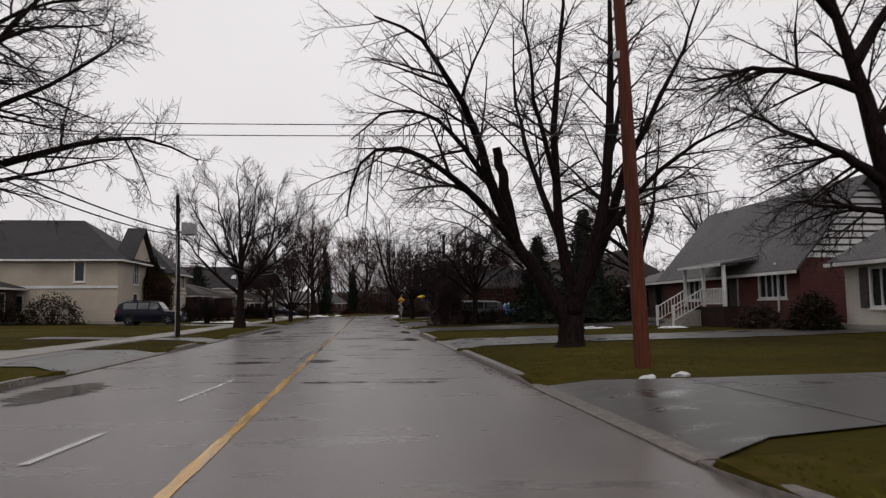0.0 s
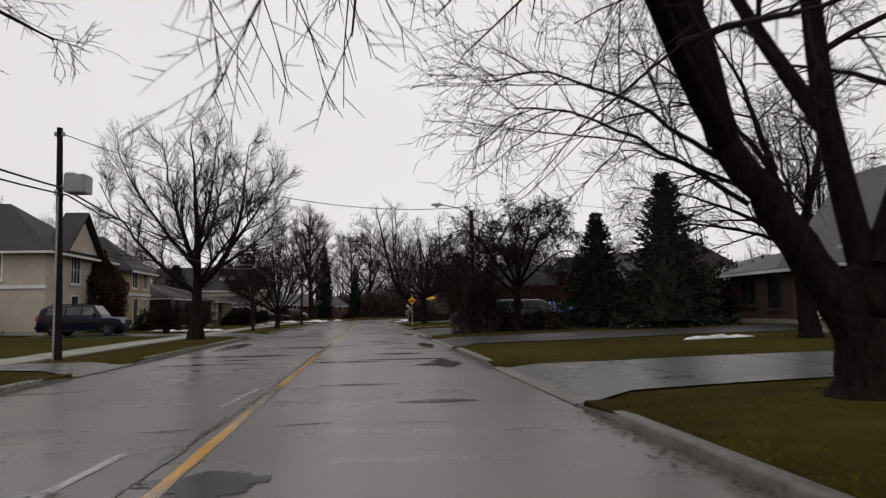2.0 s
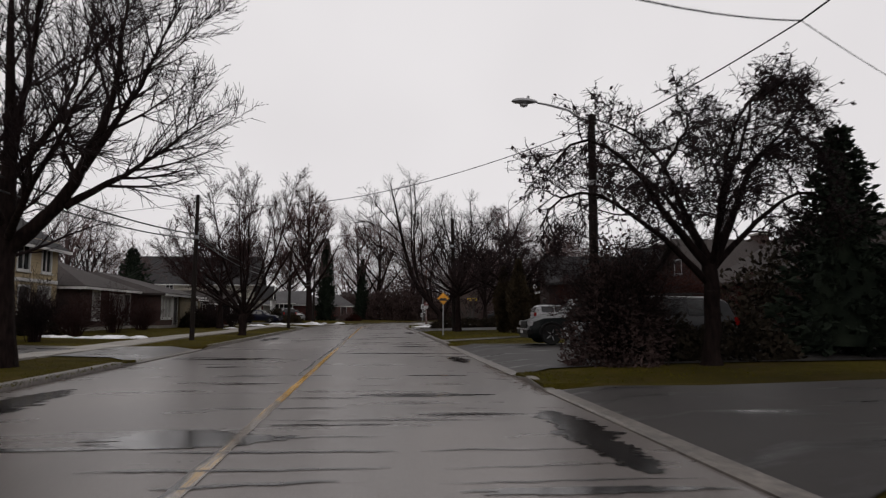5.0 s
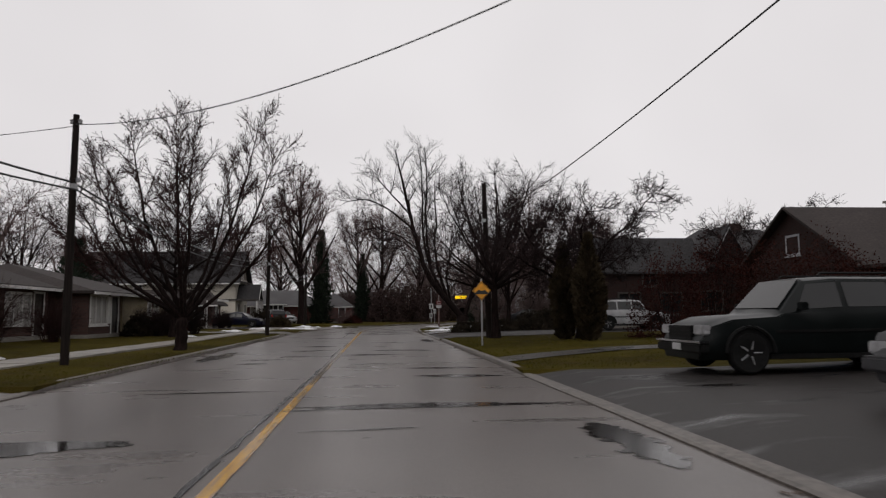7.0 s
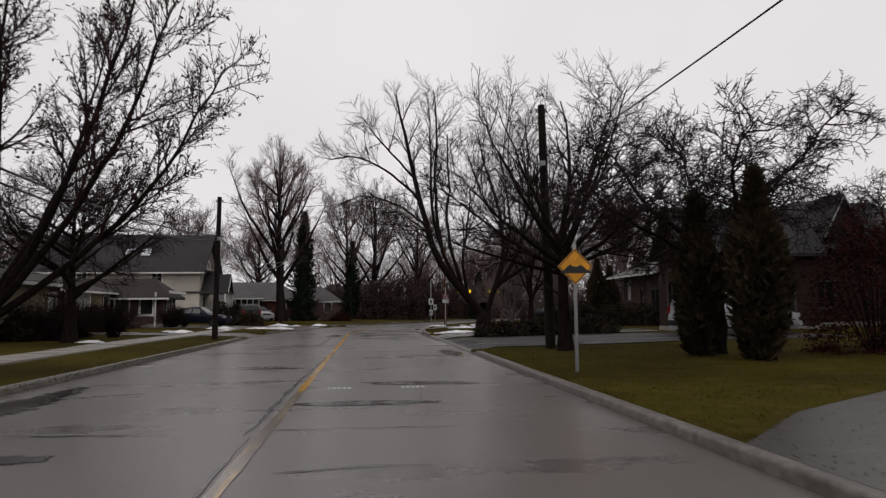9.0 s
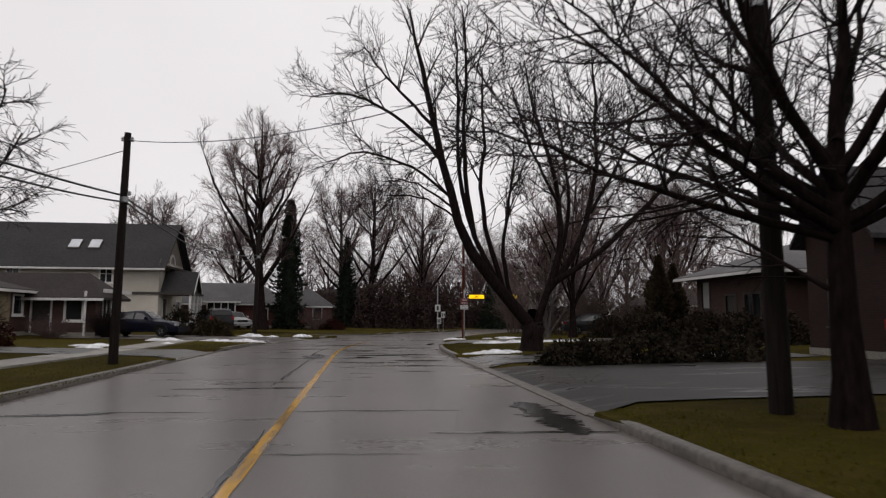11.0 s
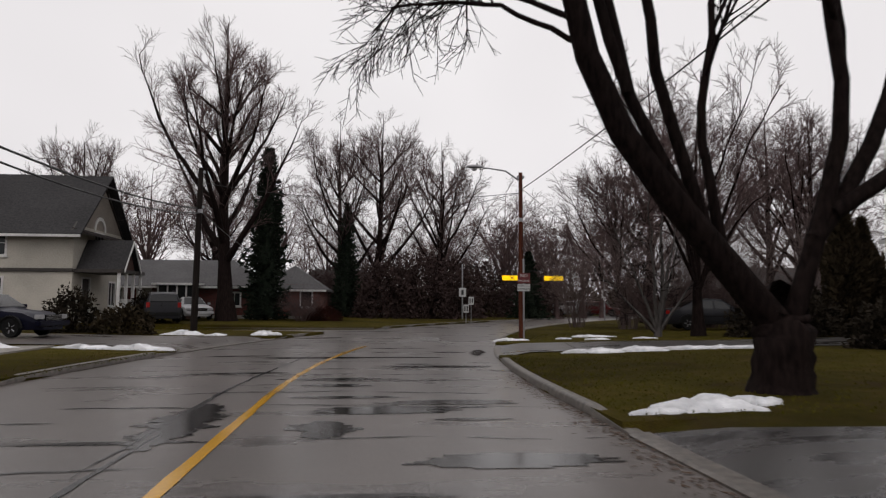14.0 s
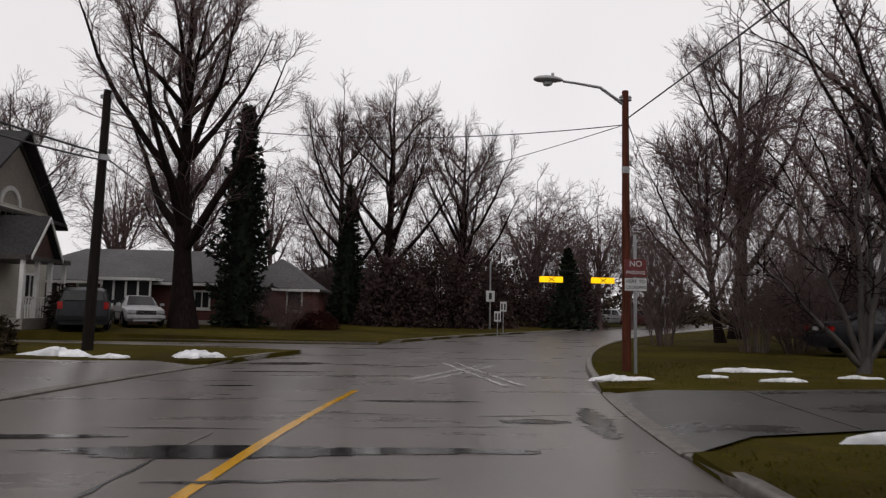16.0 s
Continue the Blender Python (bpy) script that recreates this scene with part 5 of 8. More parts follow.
for x, y, rx, ry, h, k, m, lab in (
        (8.0, 47.6, 1.0, 0.9, 1.0, 1, YEW, "dark evergreen shrub at the foot of a lamp pole"), (8.6, 47.0, 1.0, 0.9, 0.95, 2, YEW, "dark evergreen shrub beside the driveway"), (10.4, 46.8, 1.2, 1.0, 0.9, 3, YEW, "dark evergreen shrub beside the driveway"),
                (-21.0, 52.0, 2.0, 1.4, 2.1, 7, YEW, "large rounded dark shrub before a house"), (-24.5, 52.0, 1.8, 1.4, 1.9, 8, YEW, "rounded dark shrub before a house"),
        (-8.3, 111.4, 1.1, 1.0, 1.0, 9, CEDAR, "brown-green spreading juniper on the corner lawn"), (-10.4, 111.6, 0.95, 0.9, 1.6, 10, YEW, "dark rounded shrub on the corner lawn"), (-11.8, 124.4, 1.0, 0.9, 1.6, 25, YEW, "dark rounded shrub by the porch"),
        (-13.4, 94.4, 1.3, 1.0, 1.3, 11, RUST, "russet rounded shrub on the lawn"), (-12.6, 84.6, 0.9, 0.9, 1.2, 12, YEW, "dark rounded shrub before a bungalow"), (-12.4, 87.6, 0.9, 0.9, 1.0, 13, CEDAR, "olive rounded shrub before a bungalow"),
        (13.6, 71.2, 1.6, 1.3, 3.4, 14, RUST, "tall russet hedge shrub before a dark house"), (15.6, 70.6, 1.8, 1.3, 3.9, 15, RUST, "tall russet hedge shrub before a dark house"), (17.6, 70.0, 1.8, 1.3, 3.7, 16, RUST, "tall russet hedge shrub before a dark house"), (19.8, 69.6, 1.8, 1.3, 3.9, 22, RUST, "tall russet hedge shrub before a dark house"), (18.6, 66.4, 1.6, 1.3, 2.8, 23, RUST, "tall russet hedge shrub before a dark house"), (20.6, 63.8, 1.8, 1.3, 3.0, 24, RUST, "tall russet hedge shrub before a dark house"),
        (19.0, 24.9, 0.9, 0.8, 1.3, 17, YEW, "dark clipped shrub at a house corner"), (18.8, 28.2, 0.9, 0.8, 0.9, 27, THICKET, "low brown shrub under a house window"), (-2.0, 131.2, 1.2, 0.9, 0.9, 18, RUST, "russet low shrub beyond the corner"), (-14.6, 64.6, 1.0, 1.0, 1.4, 19, YEW, "dark shrub beside a driveway"),
        (23.0, 108.5, 1.5, 1.2, 1.6, 21, CEDAR, "olive shrub beside a bungalow")):
    bush("shrub", x, y, rx, ry, h, k, m, lab, 6500 if m is RUST else 2500, 0.1 if m is RUST else 0.17)
for k, (x, y, rx, h) in enumerate(((15.2, 51.8, 2.4, 3.4), (18.6, 50.6, 2.4, 3.8), (21.2, 48.6, 2.2, 3.4), (19.4, 46.6, 1.8, 2.6), (23.2, 47.4, 1.8, 3.0), (24.0, 63.0, 2.2, 2.6), (19.0, 108.8, 1.6, 1.6))):
    bush("evergreen_shrub", x, y, rx, rx * 0.8, h, 120 + k, YEW, "tall dense dark evergreen shrub behind the lawn", 3000, 0.23, "tall evergreen shrubs")
for k, (x, y, rx, h) in enumerate(((2.4, 140.2, 2.6, 5.0), (5.6, 141.6, 2.8, 5.6), (8.8, 144.4, 2.6, 5.0), (12.0, 150.5, 3.2, 5.2), (-3.6, 150.0, 2.6, 4.0), (17.6, 152.0, 3.0, 4.6))):
    bush("thicket", x, y, rx, rx * 0.8, h, 160 + k, THICKET, "large dense dark thicket beyond the street corner", 4200, 0.3, "far thickets")
for k, (x, y, rx, h) in enumerate(((7.1, 85.5, 1.3, 0.6), (8.9, 85.5, 1.5, 0.7), (10.9, 85.6, 1.5, 0.75))):
    bush("juniper", x, y, rx, 0.85, h, 180 + k, YEW, "low spreading dark juniper between two driveways", 4200, 0.13, "driveway junipers")
for k, (x, y) in enumerate(((15.6, 100.4), (17.2, 99.2), (18.6, 97.2), (16.6, 96.4), (17.4, 106.6), (15.8, 107.2), (18.8, 94.6))):
    bush("hedge", x, y, 1.15, 0.9, 1.3, 40 + k, YEW, "dark evergreen shrub before a bungalow", group="bungalow shrubs")
for k, (x, y, rx, h) in enumerate(((15.2, 115.5, 2.0, 2.6), (18.6, 116.5, 2.2, 2.8), (22.5, 115.5, 2.0, 2.6), (-12.6, 64.0, 1.4, 2.2), (-11.5, 58.0, 1.2, 2.6), (-3.4, 130.0, 1.8, 2.2), (0.5, 146.0, 3.4, 5.6), (4.6, 150.0, 3.6, 6.4), (8.6, 153.0, 3.6, 6.2), (12.0, 158.0, 3.4, 5.4), (16.0, 156.0, 3.2, 6.4), (20.0, 158.0, 3.4, 6.6), (-2.6, 147.4, 2.6, 4.8), (-10.4, 88.0, 1.1, 1.9), (-11.4, 84.6, 1.3, 2.2), (-12.8, 69.4, 1.3, 2.6), (-14.6, 103.6, 1.3, 1.1), (-11.4, 86.6, 1.0, 1.6), (-13.2, 75.0, 1.2, 2.0), (-16.2, 98.0, 0.9, 1.6))):
    # Shrubs beyond y = 98 get the haze-lightened twig colour.
    brush("bare_shrub", x, y, rx, rx, h, 80 + k, HAZED_TWIG if y > 98 else TWIG if k % 3 else RED_TWIG, "bare tangled shrub with fine dark stems", 46 if h < 4.5 else 84, "bare shrubs")

for k, (x, y, rx, h) in enumerate(((-13.4, 91.8, 1.2, 1.5), (-12.6, 105.6, 1.0, 1.6))):
    brush("bare_shrub", x, y, rx, rx, h, 140 + k, TWIG, "tall bare tangled shrub beside a bungalow", 84, "bungalow thickets")
for k, (x, y, rx, h) in enumerate(((14.2, 116.2, 1.9, 5.6), (17.4, 117.0, 2.4, 6.8), (22.6, 112.6, 2.2, 6.4), (19.4, 121.0, 2.4, 6.6), (13.0, 121.0, 1.8, 4.8), (20.6, 116.6, 2.0, 6.0))):
    brush("bare_shrub", x, y, rx, rx, h, 130 + k, HAZE_GREY_TWIG, "tall thicket of fine bare stems, grey-brown and paled for haze", 40, "tall bare shrubs")

bush("shrub", 7.0, 46.2, 1.15, 1.0, 2.8, 26, THICKET, "tall tangled brown shrub beside the lamp pole", 9000, 0.1)
brush("bare_shrub", 7.0, 46.2, 1.25, 1.1, 3.2, 27, TWIG, "tangle of thin bare stems by the lamp pole", 60)

# Bare trees behind the houses: four grown once, then set out again and again.
models = []
for k in range(4):
    h = (10.5, 12.5, 9.0, 11.5)[k]
    models.append(bare_tree("tree", 60 + 8 * k, 150.0, auto_limbs(rr, h, (3.6, 4.2, 3.4, 3.0)[k], h * 0.26, 8, 0.24), 90 + k, "bare tree in the row behind the houses", l2=3.2, n2=7, l3=1.6, n3=7, l4=0.7, n4=2, lift=(0.06, 0.05, 0.03), twig=0.014, fine=False, group="background trees", bark=HAZED_TWIG, twigs=HAZED_TWIG))
spots = []
for k in range(14):
    side = -1 if k % 2 else 1
    y = py.uniform(48, 190)
    x = mid(min(y, 150)) + side * (py.uniform(31, 52) if y < 130 else py.uniform(9, 50))
    if side < 0 and 118 < y < 160 and x > -14:
        y += 30
    spots.append((x, y))
spots += [(-14, 152), (-9, 158), (-4, 163), (0, 168), (5, 160), (9, 172), (14, 166), (22, 168), (30, 160), (-20, 150), (2, 178), (-8, 176), (36, 134), (32, 118), (34, 108), (16, 158), (20, 160), (18, 170), (24, 164), (13, 168), (20, 151), (23.5, 153), (17.5, 163), (21.5, 166), (26.5, 156), (-27, 96), (-24, 104), (-29, 84)]
for k, (x, y) in enumerate(spots):
    s = py.uniform(0.85, 1.3)
    t = copy_thing(models[k % 4], pose(x, y, lawn(x, min(y, 200)), 0, 0, py.uniform(0, 360)) @ Matrix.Diagonal((s, s, s, 1)))
# Far woods that close the view: one mass of stems.
def far_woods(n, seed):
    rng = np.random.default_rng(seed)
    y = rng.uniform(175, 320, n)
    x = rng.uniform(-190, 210, n)
    side = rng.random(n) < 0.35
    x[side] = np.sign(rng.normal(size=side.sum())) * rng.uniform(60, 120, side.sum())
    y[side] = rng.uniform(-20, 200, side.sum())
    h = rng.uniform(7, 13, n)
    b = np.stack([x, y, np.full(n, 0.3)], 1)
    lean = rng.normal(0, 0.5, (n, 2))
    P = np.stack([b + np.c_[lean * q, h * q] for q in (0, 0.35, 0.7, 1.0)], 1)
    R = np.linspace(0.2, 0.03, 4)[None] * np.ones((n, 1))
    A, ra = sprout(rng, P, R, 11, 0.22, 0.98, 38, 4.2, 4, 0.12, 0.1, 0.5, 0.4, 0.5, 0.035)
    B, rb = sprout(rng, A, ra, 6, 0.2, 1.0, 36, 1.8, 3, 0.08, 0.12, 0.7, 0.6, 0.4, 0.028)
    return big_mesh("far_woods", [tubes(P, R, 4), tubes(A, ra, 3), tubes(B, rb, 3)], HAZED_TWIG)


single("far_woods", far_woods(190, 7), HAZED_TWIG, "far bare woodland closing the view, brown and dense", "woodland", "stuff")


def undergrowth(n, seed):
    """Far hedges, shrubs and evergreens in one mass, behind the gardens."""
    rng = np.random.default_rng(seed)
    out = []
    for _ in range(n):
        if rng.random() < 0.6:
            c = np.array([rng.uniform(-75, 95), rng.uniform(162, 200), 0.3])
        else:
            c = np.array([rng.choice([-1, 1]) * rng.uniform(36, 60), rng.uniform(10, 165), 0.3])
        h, w, m = rng.uniform(2.0, 6.0), rng.uniform(1.8, 3.6), 190
        d = rng.normal(size=(m, 3))
        d[:, 2] = np.abs(d[:, 2])
        d /= np.linalg.norm(d, axis=1, keepdims=True)
        p = c + d * [w, w, h] * (rng.uniform(0.5, 1, m) ** 0.5)[:, None]
        out.append(leaves(rng, p, d * 0.5 + rng.normal(0, 0.6, (m, 3)), 0.68, 0.2))
    return big_mesh("undergrowth", out, CEDAR, False)


single("undergrowth", undergrowth(290, 9), CEDAR, "far dark hedges and shrubs behind the gardens", "undergrowth", "stuff")


# Wet fallen leaves along the gutters and at the driveway mouths.
def litter(seed):
    rng = np.random.default_rng(seed)
    c = []
    for side, y0, y1, n in ((1, 26.5, 35, 420), (1, 41.5, 48, 420), (1, 85.0, 97, 900), (-1, 29, 49, 500), (-1, 62, 87, 600), (1, 11, 21, 420)):
        y = rng.uniform(y0, y1, n)
        o = np.abs(rng.normal(0, 0.16, n)) + 0.02
        x = np.array([mid(v) for v in y]) + np.where(side > 0, RIGHT - o, LEFT + o)
        c.append(np.stack([x, y, 0.03 * (1 - ((RIGHT - o) / 4.7) ** 2) + 0.006 + rng.uniform(0, 0.008, n)], 1))
    y, x = rng.uniform(80.0, 84.5, 500), RIGHT + np.abs(rng.normal(0, 0.7, 500)) + 0.3
    c.append(np.stack([x, y, np.array([lawn(a, b) for a, b in zip(x, y)]) + 0.034], 1))
    c = np.concatenate(c)
    d = rng.normal(0, 1, (len(c), 3))
    d[:, 2] *= 0.12
    v, f = leaves(rng, c, d / np.linalg.norm(d, axis=1, keepdims=True), 0.075, 0.022)
    v[:, 2] = np.repeat(c[:, 2], 4) + np.abs(v[:, 2] - np.repeat(c[:, 2], 4)) * 0.25
    return big_mesh("leaf_litter", [(v, f)], DEBRIS, False)


single("leaf_litter", litter(6), DEBRIS, "wet brown fallen leaves along the kerbs", "leaf litter", "stuff")


# Grass blades on the lawns nearest the road.
def blades(n, seed):
    rng = np.random.default_rng(seed)
    side = np.where(rng.random(n) < 0.68, 1, -1)
    o = 4.5 + rng.random(n) ** 1.6 * 9
    y = rng.uniform(4, 112, n)
    keep = np.ones(n, bool)
    for sd, a, b, far, _ in DRIVES:
        keep &= ~((side == sd) & (y > a - 0.9) & (y < b + 0.9))
    keep &= ~((side < 0) & (((o > 7.1) & (o < 8.9)) | ((y > SIDE0 - 0.3) & (y < SIDE1 + 0.3))))
    o, y, side = o[keep], y[keep], side[keep]
    x = np.array([mid(v) for v in y]) + side * o
    z = np.array([lawn(a, b) for a, b in zip(x, y)])
    c = np.stack([x, y, z - 0.005], 1)
    d = rng.normal(0, 0.45, (len(x), 3))
    d[:, 2] = 1
    return big_mesh("grass", [leaves(rng, c, d / np.linalg.norm(d, axis=1, keepdims=True), 0.045, 0.009)], BLADE, False)


single("grass", blades(80000, 4), BLADE, "short uneven winter grass, olive and straw", "grass", "stuff")

# Houses: walls with real openings, windows with frames and panes, a roof of thick slopes.
def wall_face(s, face, x0, x1, y0, y1, z1, holes, th=0.24):
    """One wall as blocks round its openings. holes: centre along, sill height, width, height."""
    a0, a1 = (y0, y1) if face in "we" else (x0 + th, x1 - th)
    cuts_a = sorted({a0, a1, *[h[0] - h[2] / 2 for h in holes], *[h[0] + h[2] / 2 for h in holes]})
    cuts_z = sorted({-0.4, z1, *[h[1] for h in holes], *[h[1] + h[3] for h in holes]})
    for p, q in zip(cuts_a, cuts_a[1:]):
        for b, t in zip(cuts_z, cuts_z[1:]):
            ma, mz = (p + q) / 2, (b + t) / 2
            if any(abs(ma - h[0]) < h[2] / 2 and h[1] < mz < h[1] + h[3] for h in holes):
                continue
            if face == "w":
                s.box(x0, x0 + th, p, q, b, t)
            elif face == "e":
                s.box(x1 - th, x1, p, q, b, t)
            elif face == "s":
                s.box(p, q, y0, y0 + th, b, t)
            else:
                s.box(p, q, y1 - th, y1, b, t)


def on_face(s, face, x0, x1, y0, y1, a0, a1, z0, z1, d0, d1):
    """A block on a wall: along a0..a1, from d0 to d1 outwards."""
    if face == "w":
        s.box(x0 - d1, x0 - d0, a0, a1, z0, z1)
    elif face == "e":
        s.box(x1 + d0, x1 + d1, a0, a1, z0, z1)
    elif face == "s":
        s.box(a0, a1, y0 - d1, y0 - d0, z0, z1)
    else:
        s.box(a0, a1, y1 + d0, y1 + d1, z0, z1)


def roof_shape(x0, x1, y0, y1, eave, ridge, axis, hip, over=0.45, th=0.14):
    """Slopes with thickness. axis: the way the ridge runs; hip: how far its ends draw in."""
    k = (ridge - eave) / ((y1 - y0) / 2 if axis == "x" else (x1 - x0) / 2)
    X0, X1, Y0, Y1, E = x0 - over, x1 + over, y0 - over, y1 + over, eave - over * k
    s = Shape()
    if axis == "x":
        ym = (y0 + y1) / 2
        a, b = (X0 + hip, ym, ridge), (X1 - hip, ym, ridge)
    else:
        xm = (x0 + x1) / 2
        a, b = (xm, Y0 + hip, ridge), (xm, Y1 - hip, ridge)
    c = [(X0, Y0, E), (X1, Y0, E), (X1, Y1, E), (X0, Y1, E)]
    top = c + [a, b]
    v = top + [(p[0], p[1], p[2] - th) for p in top]
    if axis == "x":
        f = [(0, 1, 5, 4), (2, 3, 4, 5)] + ([(1, 2, 5), (3, 0, 4)] if hip else [])
        rim = [(0, 1), (1, 2), (2, 3), (3, 0)] if hip else [(0, 1), (1, 5), (5, 2), (2, 3), (3, 4), (4, 0)]
    else:
        f = [(1, 2, 5, 4), (3, 0, 4, 5)] + ([(0, 1, 4), (2, 3, 5)] if hip else [])
        rim = [(0, 1), (1, 2), (2, 3), (3, 0)] if hip else [(1, 2), (2, 5), (5, 3), (3, 0), (0, 4), (4, 1)]
    f = f + [tuple(i + 6 for i in q)[::-1] for q in f] + [(p, q, q + 6, p + 6) for p, q in rim]
    return s.add(v, f)


def gable_fill(x0, x1, y0, y1, eave, ridge, axis, face, th=0.2):
    s = Shape()
    if axis == "x":
        X = x1 - th if face == "e" else x0
        s.prism([(X, y0 + 0.02, eave), (X, y1 - 0.02, eave), (X, (y0 + y1) / 2, ridge - 0.15)], (th, 0, 0))
    else:
        Y = y0 if face == "s" else y1 - th
        s.prism([(x0 + 0.02, Y, eave), (x1 - 0.02, Y, eave), ((x0 + x1) / 2, Y, ridge - 0.15)], (0, th, 0))
    return s


def window_in(root, face, box, c, z, w, h, cols=2, rows=1, frame_mat=None, pane_mat=None, sill=True, trim=0.08):
    x0, x1, y0, y1 = box
    fm = frame_mat or TRIM_WHITE
    def spot(a, b, d):
        return {"w": (x0 - d, a, b), "e": (x1 + d, a, b), "s": (a, y0 - d, b), "n": (a, y1 + d, b)}[face]

    v = []
    for d in (-0.05, 0.035):
        for k in (trim, -0.03):
            v += [spot(c - w / 2 - k, z - k, d), spot(c + w / 2 + k, z - k, d), spot(c + w / 2 + k, z + h + k, d), spot(c - w / 2 - k, z + h + k, d)]
    f = [(o + i, o + (i + 1) % 4, p + (i + 1) % 4, p + i) for o, p in ((0, 4), (8, 12), (0, 8), (4, 12)) for i in range(4)]
    win = part("window", Shape().add(v, f), fm, root)
    for k in range(1, cols):
        a = c - w / 2 + w * k / cols
        q = Shape()
        on_face(q, face, x0, x1, y0, y1, a - 0.025, a + 0.025, z + 0.03, z + h - 0.03, -0.05, 0.015)
        part("mullion", q, fm, win)
    for k in range(1, rows):
        b = z + h * k / rows
        q = Shape()
        on_face(q, face, x0, x1, y0, y1, c - w / 2 + 0.03, c + w / 2 - 0.03, b - 0.02, b + 0.02, -0.05, 0.01)
        part("glazing_bar", q, fm, win)
    g = Shape()
    on_face(g, face, x0, x1, y0, y1, c - w / 2, c + w / 2, z, z + h, -0.1, -0.07)
    part("pane", g, pane_mat or GLASS, win)
    if sill:
        q = Shape()
        on_face(q, face, x0, x1, y0, y1, c - w / 2 - 0.14, c + w / 2 + 0.14, z - trim - 0.06, z - trim, 0.0, 0.09)
        part("sill", q, fm, win)
    return win


def door_in(root, face, box, c, z, w, h, mat, trim=None):
    x0, x1, y0, y1 = box
    s = Shape()
    on_face(s, face, x0, x1, y0, y1, c - w / 2, c + w / 2, z, z + h, -0.12, -0.06)
    for a0, a1, b0, b1 in ((c - 0.38 * w, c - 0.06 * w, z + 0.15 * h, z + 0.45 * h), (c + 0.06 * w, c + 0.38 * w, z + 0.15 * h, z + 0.45 * h), (c - 0.38 * w, c + 0.38 * w, z + 0.55 * h, z + 0.9 * h)):
        on_face(s, face, x0, x1, y0, y1, a0, a1, b0, b1, -0.06, -0.04)
    d = part("door", s, mat, root)
    k = Shape()
    on_face(k, face, x0, x1, y0, y1, c + 0.4 * w - 0.04, c + 0.4 * w + 0.04, z + 0.48 * h, z + 0.48 * h + 0.05, -0.04, 0.02)
    part("handle", k, STEEL, d)
    t = Shape()
    for a0, a1, b0, b1 in ((c - w / 2 - 0.1, c - w / 2, z, z + h + 0.1), (c + w / 2, c + w / 2 + 0.1, z, z + h + 0.1), (c - w / 2, c + w / 2, z + h, z + h + 0.1)):
        on_face(t, face, x0, x1, y0, y1, a0, a1, b0, b1, -0.05, 0.03)
    part("door_frame", t, trim, root)


def house(name, x0, x1, y0, y1, eave, ridge, axis, hip, wall, roof, label, windows=(), doors=(), fill=None, gables="", gutter=(), chimney=None, over=0.45, plinth=True, frames=None):
    """windows: face, centre, sill, width, height, columns, rows, pane; doors: face, centre, sill, width, height, material."""
    cx, cy = (x0 + x1) / 2, (y0 + y1) / 2
    z = lawn(x0 if cx > 0 else x1, cy)
    root = thing(name, cx, cy, z, label, "house")
    X0, X1, Y0, Y1 = x0 - cx, x1 - cx, y0 - cy, y1 - cy
    box = (X0, X1, Y0, Y1)
    loc = {"w": cy, "e": cy, "s": cx, "n": cx}
    s = Shape()
    for face in "wesn":
        holes = [(w[1] - loc[face], w[2], w[3], w[4]) for w in (*windows, *doors) if w[0] == face]
        wall_face(s, face, X0, X1, Y0, Y1, eave, holes)
    part("wall", s, wall, root)
    for g in gables:
        part("gable", gable_fill(X0, X1, Y0, Y1, eave, ridge, axis, g), fill or wall, root)
    part("roof", roof_shape(X0, X1, Y0, Y1, eave, ridge, axis, hip, over), roof, root)
    part("ceiling_slab", Shape().box(X0 + 0.25, X1 - 0.25, Y0 + 0.25, Y1 - 0.25, eave - 0.15, eave - 0.02), DARK_TRIM, root)
    if plinth:
        q = Shape().box(X0 - 0.03, X1 + 0.03, Y0 - 0.03, Y1 + 0.03, -0.4, 0.22)
        part("foundation", q, CONCRETE, root)
    for face, c, zz, w, h, cols, rows, pane in windows:
        window_in(root, face, box, c - loc[face], zz, w, h, cols, rows, frames, pane)
    for face, c, zz, w, h, m in doors:
        door_in(root, face, box, c - loc[face], zz, w, h, m, frames or TRIM_WHITE)
    k = (ridge - eave) / ((Y1 - Y0) / 2 if axis == "x" else (X1 - X0) / 2)
    for face in gutter:
        q = Shape()
        on_face(q, face, X0, X1, Y0, Y1, *((Y0 - over, Y1 + over) if face in "we" else (X0 - over, X1 + over)), eave - over * k - 0.19, eave - over * k - 0.05, over - 0.02, over + 0.1)
        part("gutter", q, TRIM_WHITE, root, "white eaves gutter")
    if chimney:
        hx, hy, hz = chimney
        ch = part("chimney", Shape().box(hx - cx - 0.4, hx - cx + 0.4, hy - cy - 0.5, hy - cy + 0.5, eave, hz), BROWN_BRICK, root, "brown brick chimney")
        part("cap", Shape().box(hx - cx - 0.5, hx - cx + 0.5, hy - cy - 0.6, hy - cy + 0.6, hz, hz + 0.12), CONCRETE, ch)
    return root, box, cx, cy


def downspout(root, x, y, z1, dx=0.0, dy=0.0):
    part("downspout", Shape().tube([(x + dx * 3, y + dy * 3, z1), (x + dx, y + dy, z1 - 0.3), (x + dx, y + dy, 0.35), (x + dx * 3, y + dy * 3, 0.12)], 0.045, 6), TRIM_WHITE, root, "white downspout")


